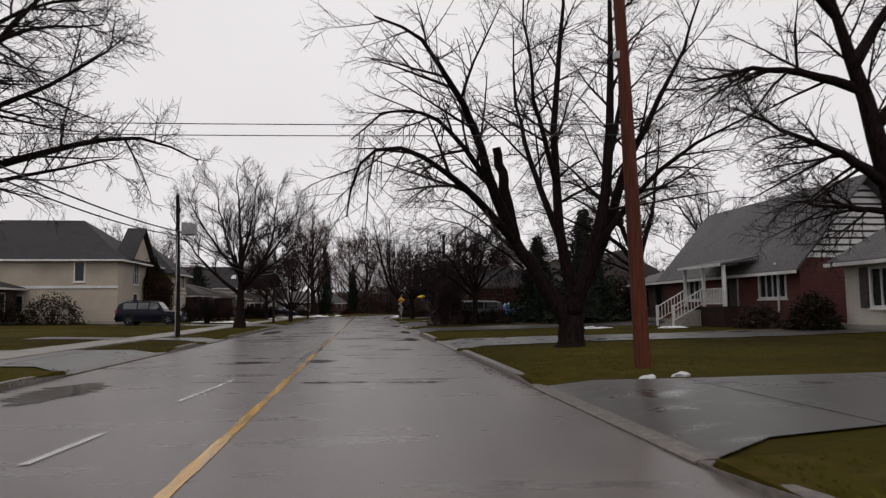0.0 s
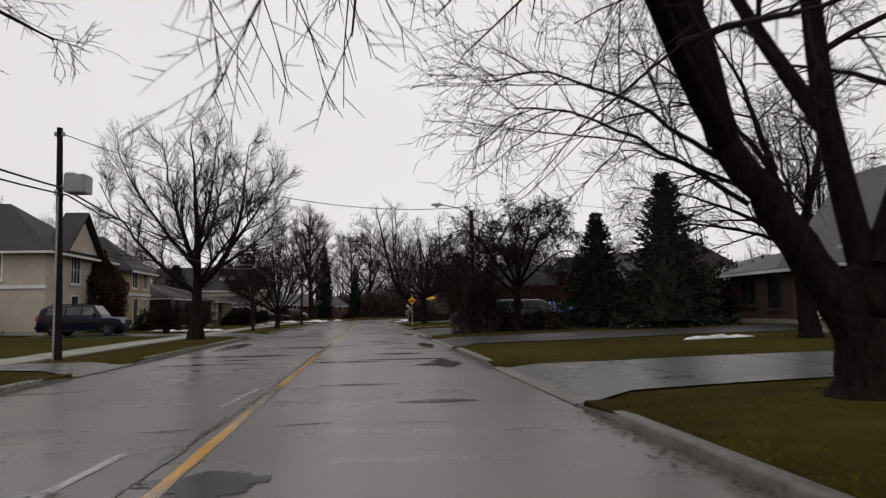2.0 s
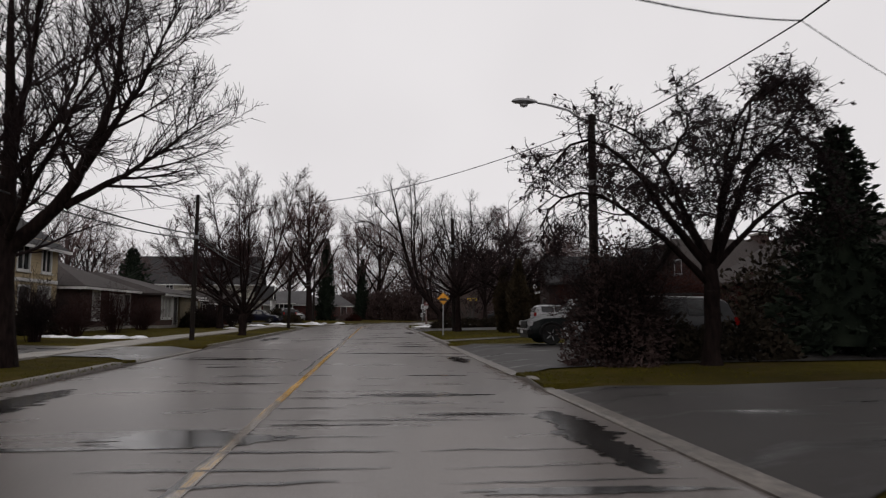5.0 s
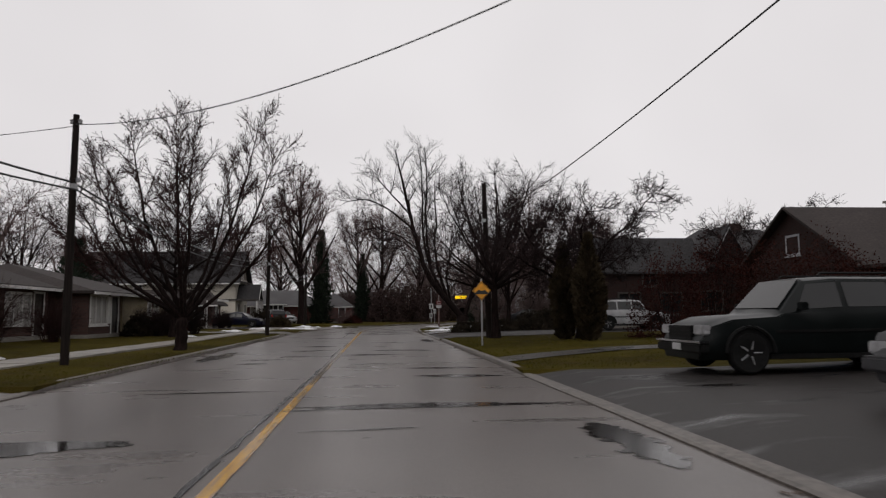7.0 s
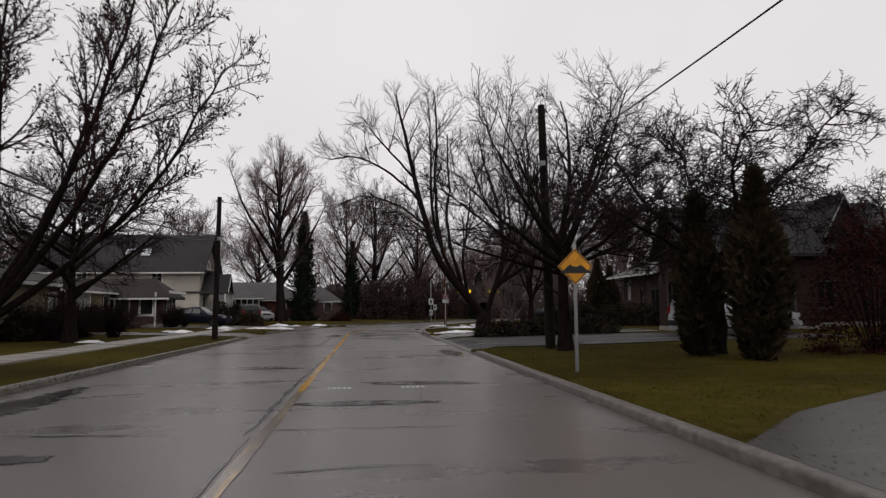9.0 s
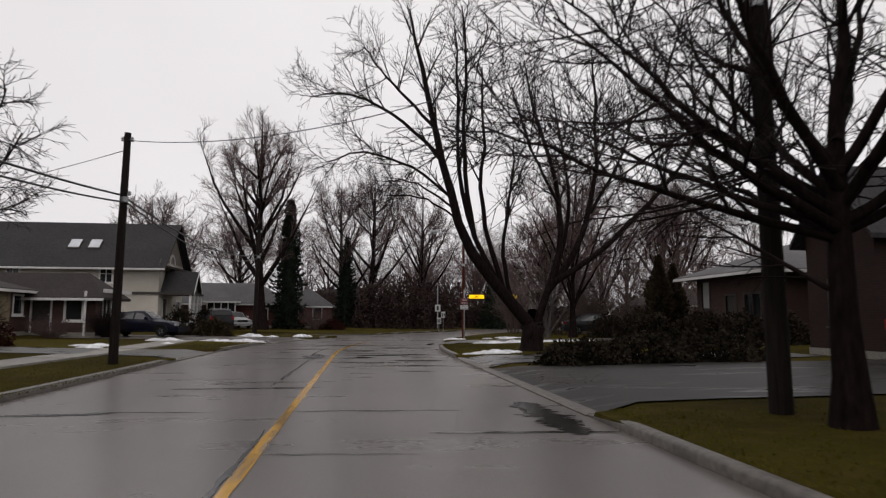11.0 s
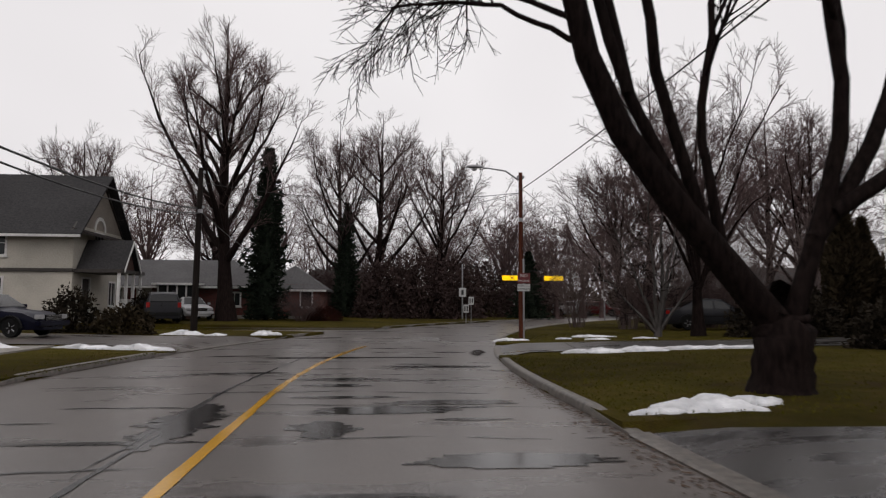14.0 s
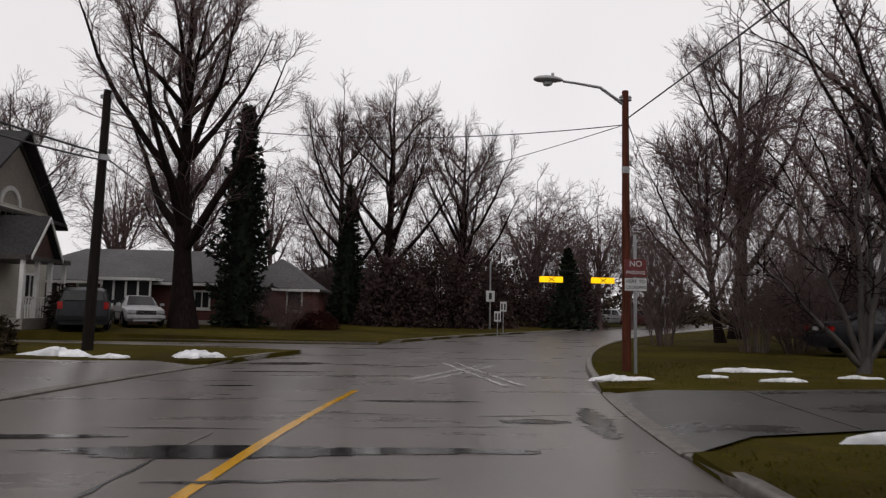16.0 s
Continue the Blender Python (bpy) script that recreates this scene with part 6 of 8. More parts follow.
# Beige two-storey house with hipped charcoal roof and a street-side gable.
h, box, cx, cy = house("house", -33, -17.4, 54.5, 64.5, 5.3, 8.6, "x", 5.0, STUCCO, SHINGLE, "beige stucco two-storey house with a charcoal hip roof",
    [("s", -20.2, 3.3, 0.7, 1.5, 1, 1, None), ("s", -26.5, 3.3, 1.0, 1.4, 2, 1, None), ("e", 58.6, 3.2, 1.4, 1.8, 3, 2, None), ("e", 62.4, 3.3, 1.2, 1.5, 2, 1, None), ("e", 62.2, 0.9, 1.4, 1.5, 2, 1, None), ("s", -25.0, 1.0, 1.6, 1.2, 2, 1, None)], [("e", 58.6, 0.25, 1.0, 2.1, DARK_TRIM)], gutter="se")
part("gable", Shape().prism([(7.8, -7.4 + 4.3, 5.2), (7.8, -2.6 + 4.3, 5.2), (7.8, -0.7, 7.4)], (0.35, 0, 0)), STUCCO, h, "front gable with arched window")
part("gable_roof", Shape().prism([(7.0, -3.7, 4.95), (8.5, -3.7, 4.95), (8.5, -0.7, 7.75), (7.0, -0.7, 7.75)], (0, 0, 0.14)).prism([(7.0, 2.3, 4.95), (8.5, 2.3, 4.95), (8.5, -0.7, 7.75), (7.0, -0.7, 7.75)], (0, 0, 0.14)), SHINGLE, h)
part("belt_course", Shape().box(-7.8, 7.85, -5.08, -4.98, 2.75, 2.95), TRIM_WHITE, h, "pale belt course between storeys")
for k in (-5.6, -4.4):
    part("roof_vent", Shape().lathe([(0.2, 7.6), (0.2, 8.5), (0.3, 8.55), (0.3, 8.8), (0.05, 8.95)], 10, at=(k, -1.5, 0)), TRIM_WHITE, h)
h, box, cx, cy = house("house", -34, -24.4, 45.6, 54.0, 2.9, 4.6, "y", 4.4, BROWN_BRICK, SHINGLE, "low brown brick wing with a dark hip roof",
    [("e", 48.5, 0.9, 2.4, 1.3, 4, 1, BLIND), ("s", -27.0, 0.9, 1.6, 1.3, 3, 1, None), ("s", -30.5, 0.9, 1.6, 1.3, 3, 1, None)], [("e", 51.8, 0.2, 0.95, 2.05, DARK_TRIM)], gutter="se")
downspout(h, 4.75, -4.15, 2.7, 0.06, -0.02)
# Tan house behind the cedar.
h, box, cx, cy = house("house", -31.0, -16.3, 65.1, 70.3, 4.9, 7.3, "x", 3.2, TAN, SHINGLE, "tan sided two-storey house with a charcoal hip roof",
    [("e", 66.6, 3.2, 1.2, 1.4, 2, 1, None), ("e", 69.0, 3.2, 1.0, 1.4, 2, 1, None), ("e", 68.9, 0.7, 1.3, 1.7, 3, 1, BLIND)], [("e", 66.8, 0.25, 1.0, 2.1, DARK_TRIM)], gutter="e")
part("stone_front", Shape().box(7.36, 7.46, -2.5, 2.55, -0.3, 0.55), OCHRE, h, "ochre stone base")
part("belt_course", Shape().box(7.36, 7.44, -2.55, 2.55, 2.6, 2.78), TRIM_WHITE, h, "pale belt course between storeys")
# Bungalows further on.
h, box, cx, cy = house("house", -26.5, -15.3, 71.0, 79.2, 2.75, 4.4, "x", 4.0, BROWN_BRICK, BROWN_SHINGLE, "brown brick bungalow with a low brown hip roof",
    [("e", 73.2, 0.7, 1.0, 1.6, 1, 1, BLIND), ("e", 76.4, 0.8, 2.2, 1.4, 3, 1, BLIND), ("s", -18.0, 0.9, 1.4, 1.3, 2, 1, None)], [("e", 78.3, 0.2, 0.9, 2.05, DARK_TRIM)], gutter="se", chimney=(-21.0, 75.0, 5.1))
h, box, cx, cy = house("house", -25.5, -13.6, 79.9, 90.0, 2.6, 4.2, "y", 4.2, BROWN_BRICK, BROWN_SHINGLE, "brown brick bungalow with an ochre stone front",
    [("e", 81.2, 0.75, 2.2, 1.5, 3, 1, BLIND), ("e", 89.2, 0.8, 0.7, 1.2, 1, 1, BLIND), ("s", -16.4, 0.9, 1.4, 1.3, 2, 1, None)], [("e", 83.4, 0.2, 0.95, 2.05, DARK_TRIM)], gutter="e")
part("stone_front", Shape().box(5.94, 6.06, -0.7, 3.6, -0.3, 2.3), OCHRE, h, "ochre stone facing")
part("shutter", Shape().box(5.94, 6.0, -2.6, -2.25, 0.75, 2.25), TRIM_WHITE, h)
# Stone-fronted bungalow with a porch wing, before the cream house.
h, box, cx, cy = house("house", -29.0, -17.3, 96.5, 106.8, 2.6, 4.3, "y", 4.2, BROWN_BRICK, BROWN_SHINGLE, "brown brick bungalow with a yellow stone front and picture window",
    [("e", 101.9, 0.75, 2.4, 1.45, 3, 1, BLIND), ("e", 105.9, 1.15, 1.0, 1.0, 1, 1, None), ("s", -21.0, 0.9, 1.4, 1.3, 2, 1, None)], gutter="es")
part("stone_front", Shape().box(5.84, 5.93, -2.4, 3.3, -0.3, 0.68).box(5.84, 5.93, -2.4, 3.3, 2.27, 2.5).box(5.84, 5.93, -2.4, -0.98, 0.68, 2.27).box(5.84, 5.93, 1.58, 3.3, 0.68, 2.27), OCHRE, h, "yellow stone facing")
h, box, cx, cy = house("house", -24.0, -13.75, 107.0, 110.2, 2.55, 3.6, "x", 1.6, BROWN_BRICK, BROWN_SHINGLE, "low brown brick porch wing with a brown hip roof",
    [("s", -14.9, 0.9, 0.9, 1.2, 1, 1, None), ("e", 108.6, 0.9, 1.2, 1.2, 2, 1, None)], [("s", -16.6, 0.2, 0.95, 2.05, DARK_TRIM)], gutter="s", over=0.6)
part("fascia_board", Shape().box(5.69, 5.75, -2.2, 2.2, 2.42, 2.62), TRIM_WHITE, h, "pale fascia board")
part("porch_post", Shape().box(4.7, 4.8, -2.15, -2.05, -0.3, 2.5), TRIM_WHITE, h)
# Cream house with skylights, porch and an arched gable window.
h, box, cx, cy = house("house", -31.5, -14.7, 121.6, 128.6, 5.3, 8.6, "x", 0, CREAM, SHINGLE, "cream two-storey house with dark gabled roof and skylights",
    [("s", -18.6, 3.6, 0.9, 1.3, 2, 2, None), ("s", -18.7, 1.0, 0.9, 1.4, 2, 2, None), ("s", -25.3, 3.6, 0.9, 1.3, 2, 2, None), ("s", -23.8, 1.0, 1.0, 1.4, 2, 2, None), ("e", 125.0, 3.8, 1.4, 1.3, 3, 1, None), ("e", 127.2, 0.9, 1.0, 1.4, 2, 1, None)], [("e", 123.4, 0.3, 1.0, 2.1, DARK_TRIM)], fill=GREY_STUCCO, gables="ew", over=0.6, gutter="s")
arch = Shape()
for k in range(9):
    a0, a1 = math.pi * k / 9, math.pi * (k + 1) / 9
    arch.prism([(8.38, 0.65 * math.cos(a0) - 0.1, 5.25 + 0.65 * math.sin(a0)), (8.38, 0.65 * math.cos(a1) - 0.1, 5.25 + 0.65 * math.sin(a1)), (8.38, 0.85 * math.cos(a1) - 0.1, 5.25 + 0.85 * math.sin(a1)), (8.38, 0.85 * math.cos(a0) - 0.1, 5.25 + 0.85 * math.sin(a0))], (0.08, 0, 0))
part("arch_trim", arch, TRIM_WHITE, h, "arched white trim over the gable window")
k = (8.6 - 5.3) / 3.5
for x in (-21.5, -20.0):
    y0 = -2.5
    v = [(x - cx - 0.4, y0, 5.3 + k * (y0 + 3.5) + 0.06), (x - cx + 0.4, y0, 5.3 + k * (y0 + 3.5) + 0.06), (x - cx + 0.4, y0 + 0.7, 5.3 + k * (y0 + 4.2) + 0.06), (x - cx - 0.4, y0 + 0.7, 5.3 + k * (y0 + 4.2) + 0.06)]
    sk = part("skylight", Shape().prism(v, (0, 0, 0.1)), SKYLIGHT, h, "bright roof skylight")
    part("skylight_frame", Shape().prism([(p[0] * 1.0 + (-0.06 if i in (0, 3) else 0.06), p[1] + (-0.06 if i < 2 else 0.06), p[2] - 0.02 + (-0.045 if i < 2 else 0.045)) for i, p in enumerate(v)], (0, 0, 0.08)), DARK_TRIM, sk)
porch = part("porch_roof", Shape().box(8.42, 10.9, -3.4, 0.4, 2.7, 2.88), DARK_TRIM, h, "dark porch roof")
part("porch_gable", Shape().prism([(9.4, -2.9, 2.88), (9.4, -0.7, 2.88), (9.4, -1.8, 4.3)], (1.3, 0, 0)), BROWN_BRICK, porch)
part("porch_gable_roof", Shape().prism([(8.45, -3.15, 2.8), (10.95, -3.15, 2.8), (10.95, -1.8, 4.5), (8.45, -1.8, 4.5)], (0, 0, 0.1)).prism([(8.45, -0.45, 2.8), (10.95, -0.45, 2.8), (10.95, -1.8, 4.5), (8.45, -1.8, 4.5)], (0, 0, 0.1)), SHINGLE, porch)
for e0, e1 in ((-3.1, -1.8), (-0.5, -1.8)):
    part("rake_board", Shape().prism([(10.96, e0, 2.72), (10.96, e0, 2.86), (10.96, e1, 4.56), (10.96, e1, 4.4)], (0.05, 0, 0)), TRIM_WHITE, porch, "pale rake board")
part("porch_deck", Shape().box(8.44, 10.9, -3.3, 0.3, -0.3, 0.4), CONCRETE, h)
for y in (-3.2, -2.1, -1.0, 0.2):
    part("porch_post", Shape().box(10.65, 10.8, y - 0.07, y + 0.07, 0.4, 2.7), TRIM_WHITE, h)
rail = part("railing", Shape().box(10.69, 10.75, -3.1, 0.1, 1.2, 1.26), TRIM_WHITE, h, "white porch railing")
for i in range(16):
    part("baluster", Shape().box(10.7, 10.74, -3.0 + i * 0.2, -2.96 + i * 0.2, 0.4, 1.2), TRIM_WHITE, rail)
part("belt_course", Shape().box(-8.4, 8.44, -3.6, -3.49, 2.72, 2.9), DARK_TRIM, h, "dark belt course between storeys")
part("verge_board", Shape().prism([(8.4, -3.9, 4.75), (8.4, -3.9, 4.95), (8.4, 0.0, 8.45), (8.4, 0.0, 8.2)], (0.1, 0, 0)).prism([(8.4, 3.9, 4.75), (8.4, 3.9, 4.95), (8.4, 0.0, 8.45), (8.4, 0.0, 8.2)], (0.1, 0, 0)), DARK_TRIM, h)
part("pent_roof", Shape().prism([(8.42, -3.8, 5.0), (9.1, -3.8, 4.75), (9.1, 3.8, 4.75), (8.42, 3.8, 5.0)], (0, 0, 0.12)), BROWN_SHINGLE, h, "brown pent roof across the gable")
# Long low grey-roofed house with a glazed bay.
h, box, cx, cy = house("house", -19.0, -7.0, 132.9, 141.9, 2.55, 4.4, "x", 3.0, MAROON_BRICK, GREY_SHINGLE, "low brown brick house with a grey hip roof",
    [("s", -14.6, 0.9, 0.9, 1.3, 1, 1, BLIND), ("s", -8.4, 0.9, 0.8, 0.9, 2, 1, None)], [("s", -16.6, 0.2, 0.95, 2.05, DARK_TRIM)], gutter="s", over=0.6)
bay = part("sunroom", Shape().box(-0.3, 2.3, -5.9, -4.55, -0.3, 0.6), BROWN_BRICK, h, "glazed bay with white posts")
for i in range(5):
    part("bay_post", Shape().box(-0.3 + i * 0.625, -0.2 + i * 0.625, -5.9, -5.8, 0.6, 2.3), TRIM_WHITE, bay)
part("bay_glass", Shape().box(-0.2, 2.2, -5.85, -5.83, 0.62, 2.28), GLASS, bay)
part("bay_roof", Shape().box(-0.6, 2.6, -6.2, -4.5, 2.3, 2.44), TRIM_WHITE, bay)
house("house", -6.6, -2.4, 133.4, 141.0, 2.5, 4.0, "y", 2.6, RED_BRICK, GREY_SHINGLE, "red brick wing with a grey hip roof",
    [("s", -5.6, 0.9, 0.8, 1.1, 1, 1, BLIND), ("s", -3.4, 0.9, 0.8, 1.1, 1, 1, None)], [], gutter="s")
house("house", -7.6, 3.4, 150.0, 158.0, 2.7, 4.6, "x", 3.6, RED_BRICK, BROWN_SHINGLE, "red brick bungalow beyond the street corner",
    [("s", -6.2, 1.0, 0.9, 1.2, 1, 1, BLIND), ("s", -1.8, 1.0, 1.6, 1.2, 2, 1, None), ("s", 1.6, 1.0, 1.2, 1.2, 2, 1, None)], [], gutter="s")
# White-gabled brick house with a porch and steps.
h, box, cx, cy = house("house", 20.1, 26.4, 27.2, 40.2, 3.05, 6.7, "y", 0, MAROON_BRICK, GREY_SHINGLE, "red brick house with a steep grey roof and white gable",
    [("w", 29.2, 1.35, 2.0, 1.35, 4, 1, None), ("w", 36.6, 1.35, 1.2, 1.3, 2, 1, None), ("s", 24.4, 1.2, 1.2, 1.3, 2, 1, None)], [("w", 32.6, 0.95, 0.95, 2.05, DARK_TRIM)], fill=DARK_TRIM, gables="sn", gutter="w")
for k in range(13):
    z0 = 3.05 + 0.3 * k
    half = 3.13 * (1 - (z0 + 0.12 - 3.05) / 3.6)
    if half > 0.3:
        part("siding_board", Shape().add([(-half, -6.52, z0), (half, -6.52, z0), (half * 0.96, -6.47, z0 + 0.31), (-half * 0.96, -6.47, z0 + 0.31), (-half, -6.56, z0 - 0.005), (half, -6.56, z0 - 0.005)], [(4, 5, 2, 3), (0, 4, 3), (1, 2, 5), (0, 1, 5, 4)]), WHITE_SIDING, h)
downspout(h, -3.2, -5.1, 2.9, -0.06, 0)
part("porch_deck", Shape().box(-4.95, -3.17, -3.4, 0.8, -0.2, 0.95), DARK_BRICK, h, "porch base")
porch = part("porch_roof", Shape().prism([(-5.05, -3.45, 2.92), (-5.05, 0.85, 2.92), (-3.05, 0.85, 3.3), (-3.05, -3.45, 3.3)], (0, 0, 0.08)), GREY_SHINGLE, h, "shallow shingled porch roof")
part("fascia", Shape().box(-5.1, -5.05, -3.45, 0.85, 2.86, 3.0), TRIM_WHITE, porch, "white fascia board")
for y in (-3.25, -1.3, 0.65):
    part("porch_post", Shape().box(-4.87, -4.73, y - 0.07, y + 0.07, 0.95, 2.93), TRIM_WHITE, h)
rail = part("railing", Shape().box(-4.84, -4.78, -3.2, -1.35, 1.78, 1.84).box(-4.84, -4.78, -3.2, -1.35, 1.06, 1.1), TRIM_WHITE, h, "white porch railing")
for k in range(13):
    part("baluster", Shape().box(-4.83, -4.79, -3.1 + k * 0.14, -3.06 + k * 0.14, 1.1, 1.78), TRIM_WHITE, rail)
for k in range(5):
    part("step", Shape().box(-4.95 - 0.28 * (k + 1), -4.95 - 0.28 * k, -1.2, 0.55, -0.2, 0.78 - 0.18 * k), CONCRETE, h, "pale concrete step")
for y in (-1.25, 0.6):
    rl = part("stair_rail", Shape().tube([(-4.85, y, 1.84), (-6.45, y, 0.95)], 0.035, 6).tube([(-4.85, y, 1.1), (-6.45, y, 0.25)], 0.025, 6).box(-6.5, -6.41, y - 0.05, y + 0.05, -0.1, 1.05), TRIM_WHITE, h)
    for k in range(9):
        t = (k + 0.5) / 9
        part("baluster", Shape().box(-4.85 - 1.6 * t - 0.018, -4.85 - 1.6 * t + 0.018, y - 0.018, y + 0.018, 1.1 - 0.85 * t, 1.84 - 0.89 * t), TRIM_WHITE, rl)
h, box, cx, cy = house("house", 20.5, 30.9, 40.2, 46.0, 2.7, 4.6, "y", 2.5, BROWN_BRICK, GREY_SHINGLE, "low brown brick wing with a grey shingle roof", [("w", 42.2, 0.7, 1.0, 1.7, 1, 1, None), ("w", 44.4, 0.9, 1.4, 1.2, 2, 1, None)], [], gutter="w", frames=DARK_TRIM)
h, box, cx, cy = house("house", 20.0, 30.0, 14.4, 24.3, 2.95, 6.6, "y", 3.0, CREAM, GREY_SHINGLE, "pale house with dark shutters and a grey roof", [("w", 22.2, 0.9, 1.5, 1.4, 3, 1, None), ("w", 18.0, 0.9, 1.2, 1.4, 2, 1, None)], [("w", 20.1, 0.3, 0.95, 2.05, DARK_TRIM)], gutter="wn")
for y in (2.0, 3.72):
    part("shutter", Shape().box(-5.06, -5.0, y, y + 0.4, 0.85, 2.35), DARK_TRIM, h)
# Low grey-fascia house behind the spruces.
house("house", 24.5, 37.0, 49.0, 60.0, 2.8, 4.2, "x", 4.2, STUCCO, GREY_SHINGLE, "low pale house with a broad grey roof behind spruces", [("s", 27.0, 0.9, 1.4, 1.3, 2, 1, None), ("w", 53.0, 0.9, 1.8, 1.3, 3, 1, None), ("w", 57.0, 0.9, 1.2, 1.3, 2, 1, None)], [], gutter="sw", over=0.9)
# Dark timbered houses.
h, box, cx, cy = house("house", 22.0, 32.4, 70.7, 79.7, 3.3, 6.1, "x", 0, DARK_BRICK, BROWN_SHINGLE, "dark brick and timber house with a steep brown roof",
    [("w", 73.0, 0.9, 1.6, 1.4, 3, 1, None), ("s", 23.0, 0.9, 1.6, 1.3, 3, 1, None), ("s", 27.0, 0.9, 1.4, 1.3, 2, 1, None)], [("w", 77.6, 0.2, 1.0, 2.1, DARK_TRIM)], gables="ew", chimney=(28.0, 75.2, 6.4), frames=DARK_TRIM)
win = window_in(h, "w", (box[0] + 0.02, box[1], box[2], box[3]), 0.0, 3.7, 1.0, 0.9, 3, 1, GREY_BOX, GLASS)
h, box, cx, cy = house("house", 21.0, 31.0, 60.5, 68.5, 3.0, 6.4, "y", 2.2, DARK_BRICK, BROWN_SHINGLE, "dark brick house with pale dormer trim", [("w", 63.5, 0.9, 1.8, 1.3, 3, 1, None), ("s", 24.6, 0.9, 1.6, 1.3, 3, 1, None), ("s", 28.0, 0.9, 1.2, 1.3, 2, 1, None)], [("w", 66.4, 0.2, 1.0, 2.1, DARK_TRIM)], frames=DARK_TRIM)
h, box, cx, cy = house("house", 22.0, 33.0, 88.4, 96.0, 4.3, 6.2, "x", 1.2, DARK_BRICK, SHINGLE, "tall dark brick house with stepped charcoal roofs",
    [("w", 91.0, 1.0, 1.4, 1.3, 2, 1, None), ("w", 93.6, 2.6, 0.8, 1.1, 2, 1, None), ("s", 24.4, 1.0, 1.6, 1.3, 3, 1, None), ("s", 29.0, 1.0, 1.2, 1.3, 2, 1, None)], [("w", 94.8, 0.2, 1.0, 2.1, DARK_TRIM)], frames=DARK_TRIM)
part("upper_roof", roof_shape(-4.0, 5.0, -3.4, 3.2, 5.3, 7.1, "x", 2.4, 0.3), SHINGLE, h)
part("upper_wall", Shape().box(-3.9, 4.9, -3.3, 3.1, 4.6, 5.35), DARK_BRICK, h)
ch = part("chimney", Shape().box(0.2, 1.2, -0.5, 0.4, 6.4, 7.5), BROWN_BRICK, h, "brown brick chimney")
part("dormer", Shape().prism([(-2.8, -4.05, 4.6), (-0.8, -4.05, 4.6), (-1.8, -4.05, 6.6)], (0, 2.6, 0)), DARK_BRICK, h)
part("dormer_roof", Shape().prism([(-3.1, -4.2, 4.4), (-3.1, -1.4, 4.4), (-1.8, -1.4, 6.8), (-1.8, -4.2, 6.8)], (0, 0, 0.12)).prism([(-0.5, -4.2, 4.4), (-0.5, -1.4, 4.4), (-1.8, -1.4, 6.8), (-1.8, -4.2, 6.8)], (0, 0, 0.12)), SHINGLE, h)
part("dormer_trim", Shape().tube([(-3.0, -4.3, 4.6), (-1.8, -4.3, 6.75), (-0.6, -4.3, 4.6)], 0.06, 6), GREY_BOX, h, "pale gable trim")
house("house", 15.5, 21.9, 85.0, 88.0, 4.0, 5.9, "x", 0, DARK_BRICK, SHINGLE, "narrow dark brick house wing with a charcoal gable roof",
    [("s", 17.2, 0.9, 1.4, 1.3, 2, 1, None), ("s", 20.0, 0.9, 1.4, 1.3, 2, 1, None), ("s", 18.6, 2.7, 0.9, 0.9, 2, 1, None), ("w", 86.5, 1.0, 0.9, 1.3, 2, 1, None)], [], gables="ew", over=0.35, frames=DARK_TRIM)
# Brown bungalow with wide grey hip roof.
house("house", 20.1, 33.0, 97.0, 104.4, 3.7, 5.0, "x", 4.2, BROWN_BRICK, GREY_SHINGLE, "brown brick bungalow with a wide grey hip roof", [("w", 98.8, 1.0, 1.4, 1.3, 2, 1, None), ("w", 103.4, 1.6, 0.9, 1.5, 1, 1, BLIND), ("s", 23.6, 0.9, 1.6, 1.3, 3, 1, None)], [("w", 100.8, 0.2, 0.95, 2.05, DARK_TRIM)], gutter="sw", over=0.9, frames=DARK_TRIM)
house("house", 32.0, 44.0, 136.0, 146.0, 2.8, 4.6, "x", 3.0, BROWN_BRICK, BROWN_SHINGLE, "brown brick bungalow beyond the crossing", [("w", 139.0, 0.9, 1.6, 1.3, 2, 1, None), ("s", 34.0, 0.9, 1.6, 1.3, 2, 1, None), ("s", 38.0, 0.9, 1.6, 1.3, 2, 1, None)], [], gutter="s")

